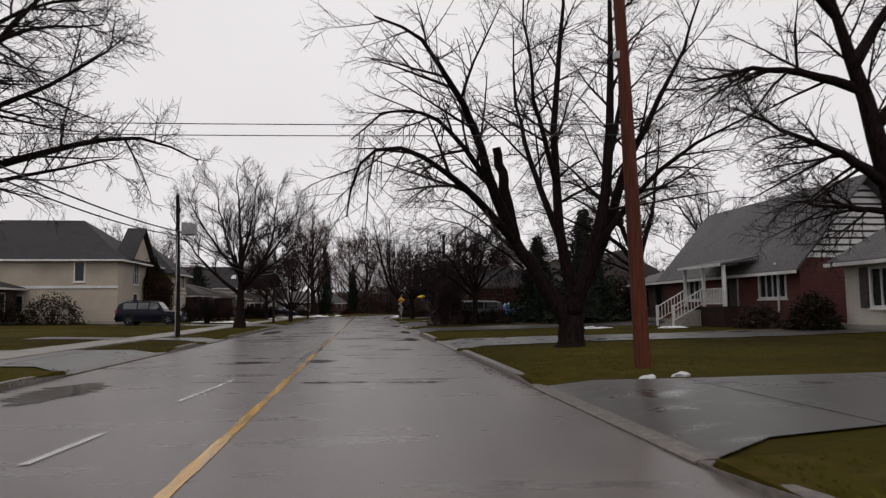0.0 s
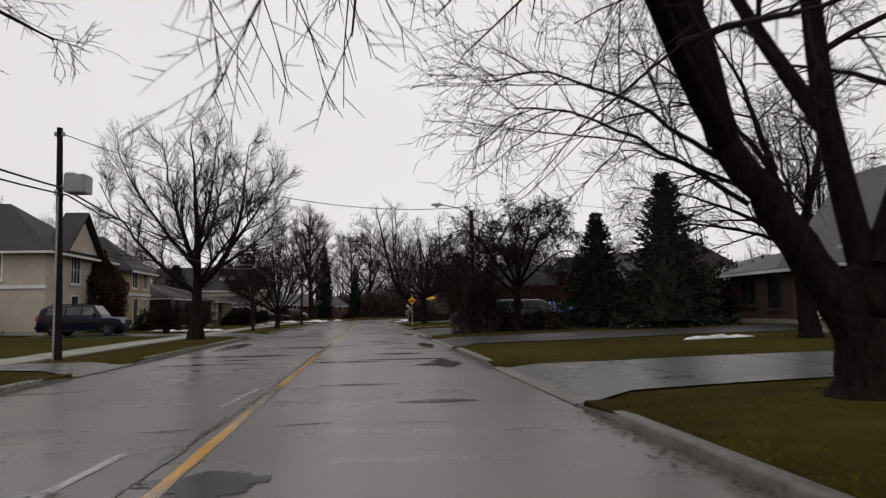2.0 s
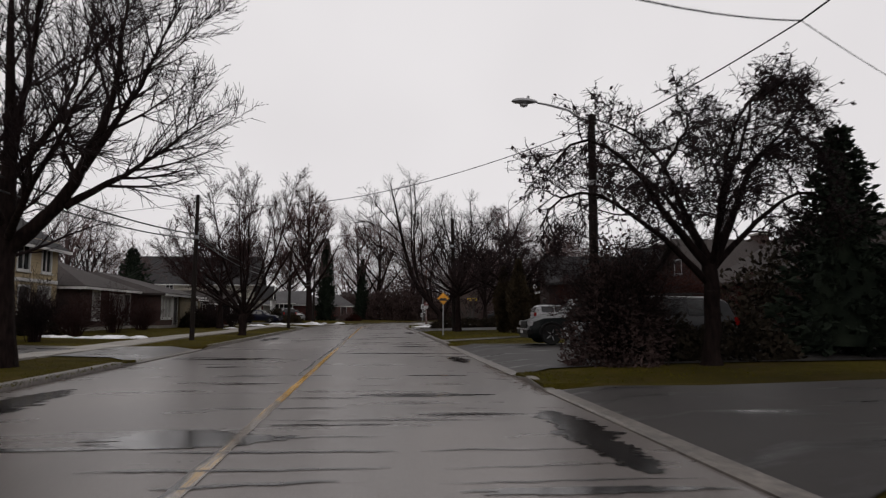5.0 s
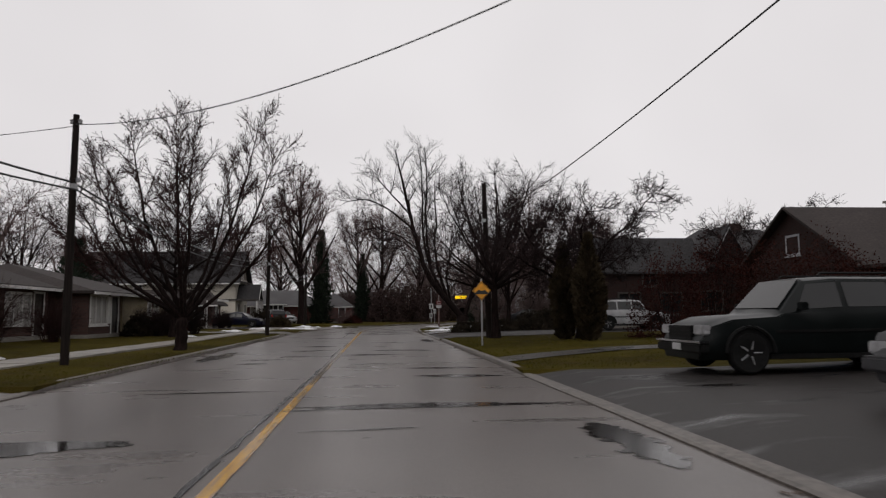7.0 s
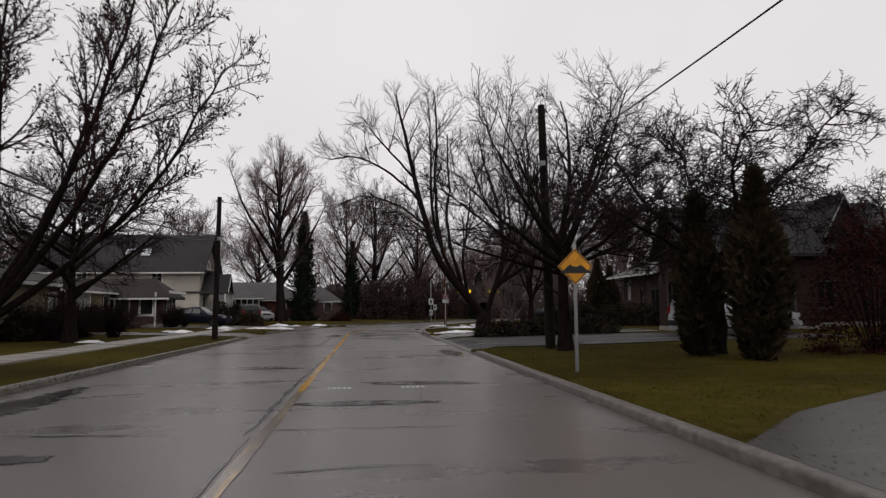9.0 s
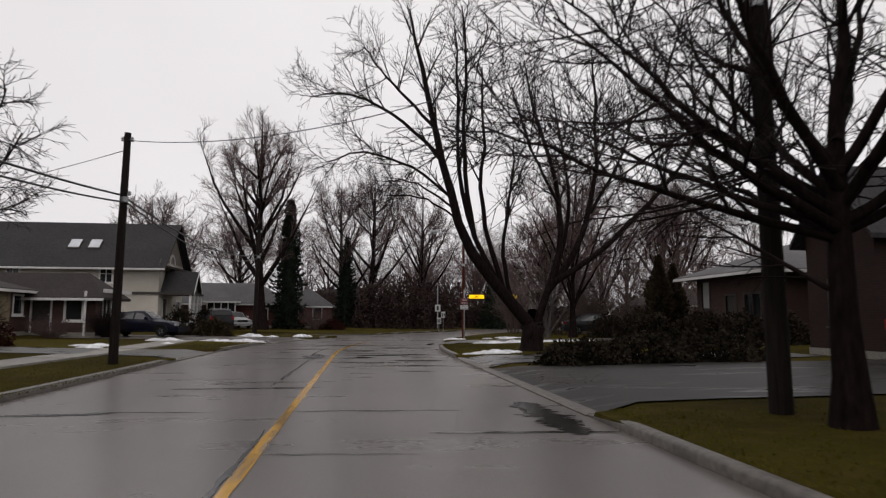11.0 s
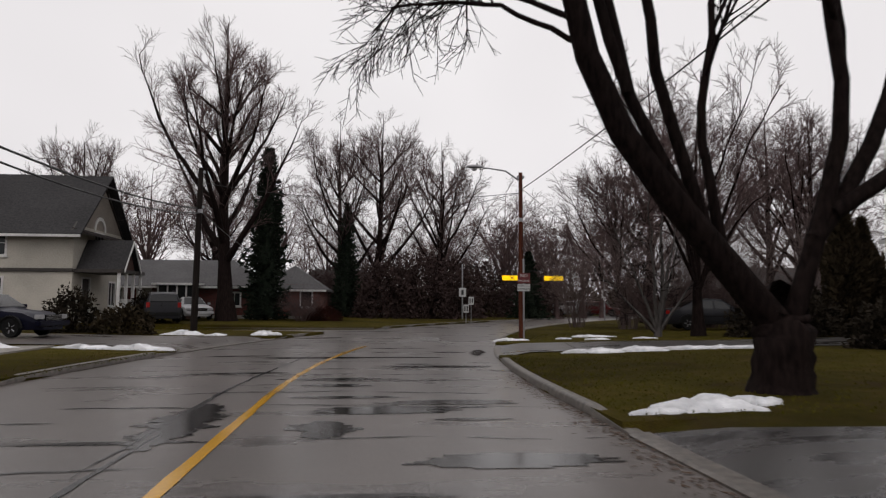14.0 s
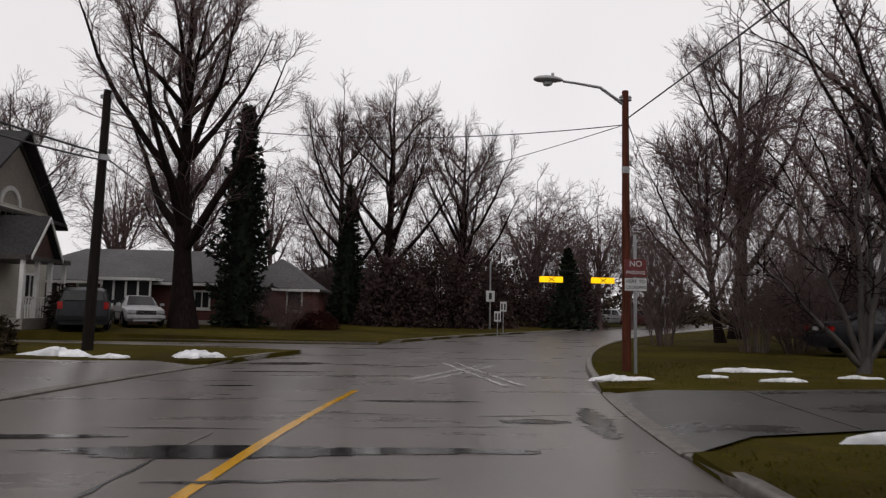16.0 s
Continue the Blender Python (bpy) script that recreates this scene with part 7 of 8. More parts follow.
# Poles, lamps and wires.
def pole(x, y, h, mat, label, lean=(0, 0), r=0.14, lamp=None, box=False, bolts=True):
    z = lawn(x, y)
    root = thing("utility_pole" if not lamp else "street_lamp", x, y, z, label, "utility pole" if not lamp else "street lamp")
    top = (lean[0], lean[1], h)
    p = part("pole", Shape().tube([(0, 0, -0.3), (lean[0] * 0.5, lean[1] * 0.5, h * 0.5), top], [r, r * 0.86, r * 0.7], 12), mat, root, smooth=True)
    for k, (dz, sd) in enumerate(((0.18, 1), (0.18, -1), (1.7, 1))):
        c = (top[0] + sd * r * 0.9, top[1], h - dz)
        part("insulator", Shape().lathe([(0.03, -0.06), (0.06, -0.04), (0.045, 0.0), (0.06, 0.03), (0.02, 0.07)], 8, at=c).box(min(c[0], top[0]), max(c[0], top[0]), c[1] - 0.015, c[1] + 0.015, c[2] - 0.02, c[2] + 0.02), GREY_BOX, root)
    part("bracket", Shape().lathe([(r * 0.86, h - 1.95), (r * 0.86, h - 1.8)], 12, at=(top[0], top[1], 0)), STEEL, root)
    if box:
        b = part("equipment_box", Shape().box(0.1, 0.68, -0.28, 0.28, 4.68, 5.2), GREY_BOX, root, "grey metal equipment box", bevel=0.02)
        part("box_arm", Shape().box(0.05, 0.3, -0.05, 0.05, 4.85, 4.93).box(0.05, 0.3, -0.05, 0.05, 5.2, 5.28), STEEL, b)
        part("conduit", Shape().tube([(-0.1, -0.1, 0.0), (-0.1, -0.1, 4.6)], 0.03, 6), GREY_BOX, root)
    if lamp:
        dx, dz = lamp
        arm = [(0, 0, h - 0.35), (dx * 0.35, 0, h + dz * 0.35), (dx * 0.7, 0, h + dz * 0.85), (dx * 0.86, 0, h + dz)]
        part("arm", Shape().tube(arm, [0.04, 0.035, 0.03, 0.028], 8), STEEL, root, smooth=True)
        hd = Shape()
        rings = [(0.86, 0.04, 0.03), (0.9, 0.07, 0.06), (0.97, 0.13, 0.085), (1.1, 0.16, 0.1), (1.2, 0.13, 0.08), (1.26, 0.05, 0.03)]
        v, f, m = [], [], 10
        for t, w, g in rings:
            for i in range(m):
                a = 2 * math.pi * i / m
                v.append((dx * t, w * math.cos(a), h + dz + 0.02 + g * math.sin(a) * (1.0 if math.sin(a) > 0 else 0.55)))
        f = [(j * m + i, j * m + (i + 1) % m, (j + 1) * m + (i + 1) % m, (j + 1) * m + i) for j in range(len(rings) - 1) for i in range(m)] + [tuple(range(m)), tuple((len(rings) - 1) * m + i for i in range(m))]
        head = part("lamp_head", hd.add(v, f), GREY_BOX, root, "grey cobra-head luminaire", smooth=True)
        part("lens", Shape().lathe([(0.12, h + dz - 0.06), (0.1, h + dz - 0.1), (0.03, h + dz - 0.13)], 10, at=(dx * 1.07, 0, 0)), LAMP_CLEAR, head)
        part("photocell", Shape().lathe([(0.035, h + dz + 0.1), (0.035, h + dz + 0.18)], 8, at=(dx * 1.0, 0, 0)), GREY_BOX, head)
    return root


POLES = {
    "r1": (6.85, 12.8, 8.2), "r2": (7.1, 48.0, 6.48), "r3": (6.65, 76.0, 7.6), "r4": (7.2, 109.2, 6.45),
    "l1": (-7.03, 32.3, 6.58), "l2": (-6.5, 61.05, 6.35), "l3": (-5.62, 86.6, 6.35), "l4": (-6.05, 113.0, 7.05), "l0": (-7.4, 4.0, 7.4),
}
pole(*POLES["r1"], RED_POLE, "reddish-brown treated wooden utility pole on the lawn", (-0.2, 0.2), 0.16)
pole(*POLES["r2"], POLE_WOOD, "weathered wooden pole with a street lamp arm", (0.0, 0), 0.14, (-1.72, 0.28))
pole(*POLES["r3"], POLE_WOOD, "dark weathered wooden utility pole beside a maple", (-0.15, 0), 0.16)
pole(*POLES["r4"], RED_POLE, "reddish wooden pole with a street lamp arm", (0, 0), 0.105, (-1.72, 0.16))
pole(*POLES["l1"], POLE_WOOD, "dark wooden utility pole carrying a grey equipment box", (-0.15, 0), 0.11, None, True)
pole(*POLES["l2"], POLE_WOOD, "dark wooden utility pole on the boulevard", (0.05, 0), 0.11)
pole(*POLES["l3"], POLE_WOOD, "dark wooden utility pole on the grass boulevard", (0.08, 0), 0.13)
pole(*POLES["l4"], POLE_WOOD, "dark wooden utility pole on the grass corner", (0.1, 0), 0.15)
pole(*POLES["l0"], POLE_WOOD, "dark wooden utility pole", (0, 0), 0.14)


def wire(a, b, sag, r=0.012, n=22, label="black overhead cable between poles"):
    P = [tuple(a[i] + (b[i] - a[i]) * k / n - (4 * sag * (k / n) * (1 - k / n) if i == 2 else 0) for i in range(3)) for k in range(n + 1)]
    single("overhead_wire", Shape().tube(P, r, 5), CABLE, label, "overhead wire", group="overhead wires")


def at_pole(k, dz, dx=0.0):
    x, y, h = POLES[k]
    return (x + dx, y, lawn(x, y) + h - dz)


for a, b in (("l0", "l1"), ("l1", "l2"), ("l2", "l3"), ("l3", "l4")):
    wire(at_pole(a, 1.75), at_pole(b, 1.75), 0.6, 0.028, label="thick black telephone cable between poles")
    wire(at_pole(a, 1.95, 0.12), at_pole(b, 1.95, 0.12), 0.75, 0.024, label="black telephone cable between poles")
x, y, h = POLES["l4"]
wire(at_pole("l4", 1.75), (-7.5, 155.0, 5.4), 0.7, 0.022)
for a, b in (("r2", "r3"), ("r3", "r4")):
    wire((POLES[a][0], POLES[a][1], 5.95 if a == "r2" else 5.9), (POLES[b][0], POLES[b][1], 5.9), 0.3, 0.016)
wire((6.7, 12.8, 6.9), (8.3, 40.8, 6.12), 0.3, 0.016), wire((8.3, 40.8, 6.12), at_pole("r2", 0.6), 0.1, 0.014)
wire(at_pole("r4", 0.6), (22.0, 139.0, 6.6), 0.5, 0.012)
# Spans across the road.
wire(at_pole("l3", 0.2), at_pole("r3", 1.5), 0.82, 0.011)
wire(at_pole("l1", 0.2), (8.3, 40.8, 6.12), 1.2, 0.013), wire((8.3, 40.8, 6.12), (22.0, 50.0, 7.0), 0.3, 0.009)
wire(at_pole("l2", 0.25), at_pole("r2", 0.3), 0.95, 0.012)
wire((-24.0, 13.5, 5.22), (6.9, 12.8, 5.02), 0.25, 0.01), wire((-24.0, 13.5, 5.0), (6.9, 12.8, 4.8), 0.25, 0.01)
wire(at_pole("l4", 0.6), at_pole("r4", 0.8), 0.5, 0.012), wire((-3.0, 128.0, 6.4), at_pole("r4", 0.8), 0.3, 0.01)
wire(at_pole("l1", 1.9), (-17.2, 55.0, 4.9), 0.4, 0.01), wire(at_pole("l2", 1.9), (-15.2, 73.0, 2.9), 0.3, 0.01), wire(at_pole("l2", 0.3), (-20.0, 58.0, 5.0), 0.5, 0.01), wire(at_pole("l3", 0.5), (-13.4, 82.0, 2.7), 0.3, 0.01)
wire(at_pole("l4", 1.0), (-14.0, 125.6, 6.4), 0.3, 0.01)


# Lettering with the built-in font, as flat mesh under its sign.
def lettering(text, size, parent, m, mat, name="lettering"):
    cu = bpy.data.curves.new(name, "FONT")
    cu.body, cu.size, cu.align_x, cu.align_y, cu.extrude = text, size, "CENTER", "CENTER", 0.002
    tmp = bpy.data.objects.new(name, cu)
    scene.collection.objects.link(tmp)
    me = bpy.data.meshes.new_from_object(tmp.evaluated_get(bpy.context.evaluated_depsgraph_get()))
    bpy.data.objects.remove(tmp)
    me.materials.clear()
    me.materials.append(mat)
    ob = new(name, me)
    ob.parent = parent
    ob.matrix_local = m
    return ob


# Diamond warning sign for the speed hump.
sx, sy = 5.15, 68.6
root = thing("warning_sign", sx, sy, lawn(sx, sy), "amber diamond warning sign with a black bump symbol", "traffic sign")
part("post", Shape().box(-0.03, 0.03, 0.0, 0.04, -0.3, 2.5), STEEL, root)
d = 0.36
pl = part("plate", Shape().prism([(-d, -0.02, 2.05), (0, -0.02, 2.05 - d), (d, -0.02, 2.05), (0, -0.02, 2.05 + d)], (0, 0.012, 0)), SIGN_YELLOW, root)
part("border", Shape().add([(s * q * d, -0.024, 2.05) if ax else (0, -0.024, 2.05 + s * q * d) for q in (0.95, 0.88) for s, ax in ((-1, 1), (-1, 0), (1, 1), (1, 0))], [(i, (i + 1) % 4, 4 + (i + 1) % 4, 4 + i) for i in range(4)]), SIGN_BLACK, pl)
hump = [(-0.3, 1.97), (-0.24, 1.97), (-0.18, 2.04), (-0.1, 2.09), (-0.04, 2.05), (0.04, 2.05), (0.1, 2.09), (0.18, 2.04), (0.24, 1.97), (0.3, 1.97), (0.3, 1.92), (-0.3, 1.92)]
part("symbol", Shape().prism([(a, -0.027, b) for a, b in hump], (0, 0.005, 0)), SIGN_BLACK, pl)
# No-passing sign at the crossing.
sx, sy = 7.15, 108.5
root = thing("traffic_sign", sx, sy, lawn(sx, sy), "dark red and white no-passing sign on a steel post", "traffic sign")
part("post", Shape().box(-0.03, 0.03, 0.0, 0.04, -0.3, 3.0), STEEL, root)
up = part("upper_plate", Shape().box(-0.24, 0.24, -0.02, -0.006, 2.08, 2.46), SIGN_RED, root, "dark red plate with pale lettering")
lettering("NO", 0.18, up, pose(0, -0.023, 2.36, 90), SIGN_WHITE), lettering("PASSING", 0.11, up, pose(0, -0.023, 2.17, 90), SIGN_WHITE)
lo = part("lower_plate", Shape().box(-0.24, 0.24, -0.02, -0.006, 1.78, 2.05), SIGN_WHITE, root, "white plate with black lettering")
lettering("HERE TO", 0.11, lo, pose(0, -0.023, 1.98, 90), SIGN_BLACK), lettering("CROSSING", 0.095, lo, pose(0, -0.023, 1.85, 90), SIGN_BLACK)
# Lit pedestrian crossover panels over the bend.
for px in (13.3, 17.0):
    root = thing("crossing_sign", px, 140.8, 3.72, "lit yellow overhead crossing panel with a black X", "traffic sign", "overhead crossing panels")
    pan = part("panel", Shape().box(-0.82, 0.82, -0.12, 0.12, -0.2, 0.2), LIT_YELLOW, root, bevel=0.02)
    part("cross", Shape().tube([(-0.2, -0.135, -0.14), (0.2, -0.135, 0.14)], 0.03, 5).tube([(-0.2, -0.135, 0.14), (0.2, -0.135, -0.14)], 0.03, 5), SIGN_BLACK, pan)
    part("hanger", Shape().tube([(-0.5, 0, 0.2), (-0.5, 0, 0.62)], 0.02, 5).tube([(0.5, 0, 0.2), (0.5, 0, 0.62)], 0.02, 5), STEEL, root)
wire((9.0, 140.8, 4.67), (21.5, 140.8, 4.67), 0.33, 0.02, label="steel span wire over the crossing")
for px in (9.0, 21.5):
    root = thing("crossing_pole", px, 140.8, lawn(px, 140.8), "slim grey steel pole at the crossing", "pole", "crossing poles")
    part("pole", Shape().tube([(0, 0, -0.3), (0, 0, 4.7)], [0.07, 0.055], 10), STEEL, root, smooth=True)
    part("plate", Shape().box(-0.3, 0.3, -0.08, -0.065, 1.9, 2.65), SIGN_WHITE, root, "white crossing plate with a dark figure bar")
    part("bar", Shape().box(-0.1, 0.1, -0.09, -0.082, 2.05, 2.5), SIGN_BLACK, root)
for px, py2, hh in ((9.0, 135.5, 1.9), (8.4, 134.0, 1.3)):
    root = thing("sign_post", px, py2, lawn(px, py2), "small grey roadside sign on a steel post", "traffic sign", "roadside signs")
    part("post", Shape().box(-0.025, 0.025, 0.0, 0.03, -0.2, hh), STEEL, root)
    part("plate", Shape().box(-0.2, 0.2, -0.015, -0.004, hh - 0.6, hh), SIGN_WHITE, root)
    part("bar", Shape().box(-0.14, -0.04, -0.02, -0.016, hh - 0.5, hh - 0.12).box(0.04, 0.14, -0.02, -0.016, hh - 0.5, hh - 0.12), SIGN_BLACK, root)
# For-sale board on the lawn.
root = thing("lawn_sign", -13.4, 26.6, lawn(-13.4, 26.6), "red and white board on a white lawn frame", "lawn sign")
part("frame", Shape().box(-0.62, -0.56, -0.03, 0.03, -0.2, 1.5).box(0.56, 0.62, -0.03, 0.03, -0.2, 1.5).box(-0.56, 0.56, -0.03, 0.03, 1.44, 1.5), TRIM_WHITE, root)
bd = part("board", Shape().box(-0.55, 0.55, -0.02, 0.02, 0.75, 1.4), BOARD_RED, root)
part("bar", Shape().box(-0.42, 0.42, -0.03, -0.022, 1.18, 1.28).box(-0.3, 0.3, -0.03, -0.022, 1.0, 1.08).box(-0.55, 0.55, -0.03, -0.022, 0.75, 0.88), SIGN_WHITE, bd)
# Wet paper on the first lawn.
for x, y in ((6.1, 10.9), (6.8, 11.1)):
    root = thing("paper_scrap", x, y, lawn(x, y), "crumpled pale wet paper on the grass", "litter")
    q = random.Random(x)
    bm = bmesh.new()
    bmesh.ops.create_icosphere(bm, subdivisions=2, radius=0.12)
    for v in bm.verts:
        v.co = Vector((v.co.x * 1.3, v.co.y, max(v.co.z * 0.7, -0.02))) * q.uniform(0.7, 1.2)
    me = bpy.data.meshes.new("scrap")
    bm.to_mesh(me), bm.free()
    me.materials.append(SIGN_WHITE)
    part("scrap", me, None, root)


# Vehicles: a lofted body with separate glass, lamps, bumpers and wheels. Front towards -x.
def car(x, y, rz, paint, spec, label, zoff=0.0):
    L, W, H, hood, belt, kind = spec
    root = thing("car", x, y, lawn(x, y) + 0.03 + zoff, label, "car", rz=rz)
    w = W / 2
    if kind == "sedan":
        st = [(0.0, 0.52, 0.62, 0.7), (0.04, 0.66, 0.86, 0.8), (0.12, hood * 0.93, 0.97, 0.84), (0.28, hood, 1.0, 0.84), (0.3, hood + 0.04, 1.0, 0.82), (0.44, H - 0.03, 1.0, 0.66), (0.55, H, 1.0, 0.66), (0.7, H - 0.08, 1.0, 0.64), (0.85, hood + 0.12, 1.0, 0.8), (0.88, hood + 0.1, 0.99, 0.82), (0.97, hood + 0.04, 0.95, 0.8), (1.0, 0.62, 0.86, 0.74)]
        cab, glass_x, rear = (4, 8), ((0.37, 0.52), (0.54, 0.7)), (7, 8)
    elif kind == "suv":
        st = [(0.0, 0.6, 0.8, 0.74), (0.03, 0.86, 0.92, 0.84), (0.1, hood * 0.96, 0.98, 0.86), (0.25, hood, 1.0, 0.87), (0.27, hood + 0.05, 1.0, 0.85), (0.37, H - 0.04, 1.0, 0.74), (0.48, H, 1.0, 0.75), (0.88, H - 0.02, 1.0, 0.74), (0.95, H - 0.16, 0.98, 0.76), (0.985, belt + 0.05, 0.96, 0.84), (1.0, 0.7, 0.92, 0.86)]
        cab, glass_x, rear = (4, 7), ((0.32, 0.48), (0.5, 0.66), (0.68, 0.88)), (8, 9)
    V, F = [], []
    m = 7
    for t, zt, ws, wt in st:
        X, b = (t - 0.5) * L, min(belt, zt - 0.04)
        for yy, zz in ((w * ws * 0.9, 0.24), (w * ws, 0.42), (w * ws * 1.0, b * 0.78), (w * ws * 0.97, b), (w * wt, zt - 0.05), (w * wt * 0.82, zt), (0.0, zt + 0.02)):
            V.append((X, yy, zz))
        for yy, zz in ((w * ws * 0.9, 0.24), (w * ws, 0.42), (w * ws * 1.0, b * 0.78), (w * ws * 0.97, b), (w * wt, zt - 0.05), (w * wt * 0.82, zt)):
            V.append((X, -yy, zz))
    order = [0, 1, 2, 3, 4, 5, 6, 12, 11, 10, 9, 8, 7]
    n = len(order)
    for j in range(len(st) - 1):
        for i in range(n - 1):
            F.append((j * 13 + order[i], j * 13 + order[i + 1], (j + 1) * 13 + order[i + 1], (j + 1) * 13 + order[i]))
        F.append((j * 13 + order[-1], j * 13 + order[0], (j + 1) * 13 + order[0], (j + 1) * 13 + order[-1]))
    F += [tuple(order), tuple((len(st) - 1) * 13 + i for i in order)[::-1]]
    body = part("body", Shape().add(V, F), paint, root, smooth=True, bevel=0.02)

    def side_at(t, q):
        """A point of the side glass line: t along the car, q from belt to roof edge."""
        for a, b in zip(st, st[1:]):
            if a[0] <= t <= b[0]:
                k = (t - a[0]) / (b[0] - a[0])
                zt, ws, wt = (a[i] + (b[i] - a[i]) * k for i in (1, 2, 3))
                bb = min(belt, zt - 0.04)
                return (t - 0.5) * L, w * (ws * 0.97 + (wt - ws * 0.97) * q), bb + (zt - 0.05 - bb) * q
        return 0, 0, 0

    for sd in (1, -1):
        for a, b in glass_x:
            ring = [side_at(a + (0.055 if a == glass_x[0][0] else 0.0), 0.9), side_at(b, 0.9), side_at(b + (0.05 if kind == "sedan" and b == glass_x[-1][1] else 0), 0.12), side_at(a, 0.12)]
            part("side_window", Shape().prism([(p[0], sd * (p[1] - 0.01), p[2]) for p in ring], (0, sd * 0.022, 0.004)), CAR_GLASS, body)
        part("mirror", Shape().box((st[4][0] - 0.5) * L + 0.25, (st[4][0] - 0.5) * L + 0.37, sd * (w - 0.02) if sd > 0 else sd * (w + 0.17), sd * (w + 0.17) if sd > 0 else sd * (w - 0.02), belt + 0.02, belt + 0.16), paint, body, bevel=0.02)
        part("head_lamp", Shape().box(-L / 2 + 0.02, -L / 2 + 0.16, sd * w * 0.9 if sd < 0 else w * 0.5, sd * w * 0.5 if sd < 0 else w * 0.9, hood * 0.66, hood * 0.83), LAMP_CLEAR, body, "clear headlamp", bevel=0.02)
        part("tail_lamp", Shape().box(L / 2 - 0.16, L / 2 + 0.005, sd * w * 0.96 if sd < 0 else w * 0.76, sd * w * 0.76 if sd < 0 else w * 0.96, belt * 0.78, belt * (0.96 if kind == "sedan" else 1.04)), LAMP_RED, body, "red tail lamp", bevel=0.015)
        part("sill", Shape().box(-L * 0.28, L * 0.26, sd * w * 0.99 - 0.02, sd * w * 0.99 + 0.02, 0.26, 0.34), PLASTIC, body)
        part("side_moulding", Shape().box(-L * 0.26, L * 0.3, sd * w - 0.012, sd * w + 0.014, belt * 0.66, belt * 0.66 + 0.05), PLASTIC, body)
    for name, j0, j1 in (("windscreen", cab[0], cab[0] + 1), ("rear_window", *rear)):
        a, b = st[j0], st[j1]
        xa, xb = (a[0] - 0.5) * L, (b[0] - 0.5) * L
        if kind == "suv" and name == "rear_window":
            ring = [(xa, -w * 0.68, a[1] - 0.02), (xa, w * 0.68, a[1] - 0.02), (xb, w * 0.74, b[1] + 0.05), (xb, -w * 0.74, b[1] + 0.05)]
            off = (0.04, 0, 0.0)
        else:
            k = 0.06
            ring = [(xa + (xb - xa) * k, -w * a[3] * 0.88, a[1] + (b[1] - a[1]) * k + 0.012), (xa + (xb - xa) * k, w * a[3] * 0.88, a[1] + (b[1] - a[1]) * k + 0.012), (xb + (xa - xb) * k, w * b[3] * 0.86, b[1] + (a[1] - b[1]) * k + 0.012), (xb + (xa - xb) * k, -w * b[3] * 0.86, b[1] + (a[1] - b[1]) * k + 0.012)]
            off = (0, 0, 0.02)
        part(name, Shape().prism(ring, off), CAR_GLASS, body)
    g = part("grille", Shape().box(-L / 2 - 0.012, -L / 2 + 0.06, -w * 0.48, w * 0.48, hood * 0.55, hood * 0.82), PLASTIC, body, bevel=0.01)
    for k in range(4):
        zz = hood * (0.58 + 0.065 * k)
        part("grille_bar", Shape().box(-L / 2 - 0.025, -L / 2 - 0.008, -w * 0.47, w * 0.47, zz, zz + 0.02), CHROME if paint is not BLACK_PAINT else PLASTIC, g)
    part("front_bumper", Shape().box(-L / 2 - 0.07, -L / 2 + 0.12, -w * 0.93, w * 0.93, 0.36, 0.54), PLASTIC if paint is BLACK_PAINT else paint, body, bevel=0.03)
    if paint is BLACK_PAINT:
        part("bumper_trim", Shape().box(-L / 2 - 0.085, -L / 2 + 0.1, -w * 0.95, w * 0.95, 0.54, 0.58), CHROME, body, "thin chrome bumper trim", bevel=0.01)
    part("rear_bumper", Shape().box(L / 2 - 0.1, L / 2 + 0.07, -w * 0.93, w * 0.93, 0.38, 0.58), PLASTIC if kind == "suv" else paint, body, bevel=0.03)
    part("plate", Shape().box(L / 2 + 0.0, L / 2 + 0.035, -0.16, 0.16, 0.74, 0.88) if kind == "sedan" else Shape().box(-L / 2 - 0.09, -L / 2 - 0.07, -0.16, 0.16, 0.4, 0.52), SIGN_WHITE, body, "pale blank plate")
    rw = 0.31 if kind == "sedan" else 0.37
    for wx in (-L * (0.31 if L < 5 else 0.35), L * 0.29):
        for sd in (1, -1):
            yc = sd * (w - 0.1)
            tyre = Shape().lathe([(rw * 0.62, -0.1), (rw * 0.9, -0.11), (rw, -0.07), (rw, 0.07), (rw * 0.9, 0.11), (rw * 0.62, 0.1)], 22, "y")
            wh = part("wheel", tyre, TYRE, root, smooth=True)
            wh.matrix_local = pose(wx, yc, rw)
            rim = Shape().lathe([(rw * 0.63, 0.0), (rw * 0.63, sd * 0.075), (rw * 0.52, sd * 0.06), (rw * 0.2, sd * 0.075), (rw * 0.08, sd * 0.09)], 18, "y")
            part("rim", rim, STEEL, wh, smooth=True)
            for k in range(5):
                a = 2 * math.pi * k / 5
                part("spoke", Shape().tube([(0.06 * math.cos(a), sd * 0.085, 0.06 * math.sin(a)), (rw * 0.58 * math.cos(a), sd * 0.08, rw * 0.58 * math.sin(a))], 0.028, 5), STEEL, wh)
            ring = [(wx + (rw + 0.075) * math.cos(a), sd * (w + 0.012), rw + (rw + 0.075) * math.sin(a)) for a in [math.pi * i / 12 for i in range(13)]]
            part("wheel_arch", Shape().tube(ring, 0.035, 6), PLASTIC, body)
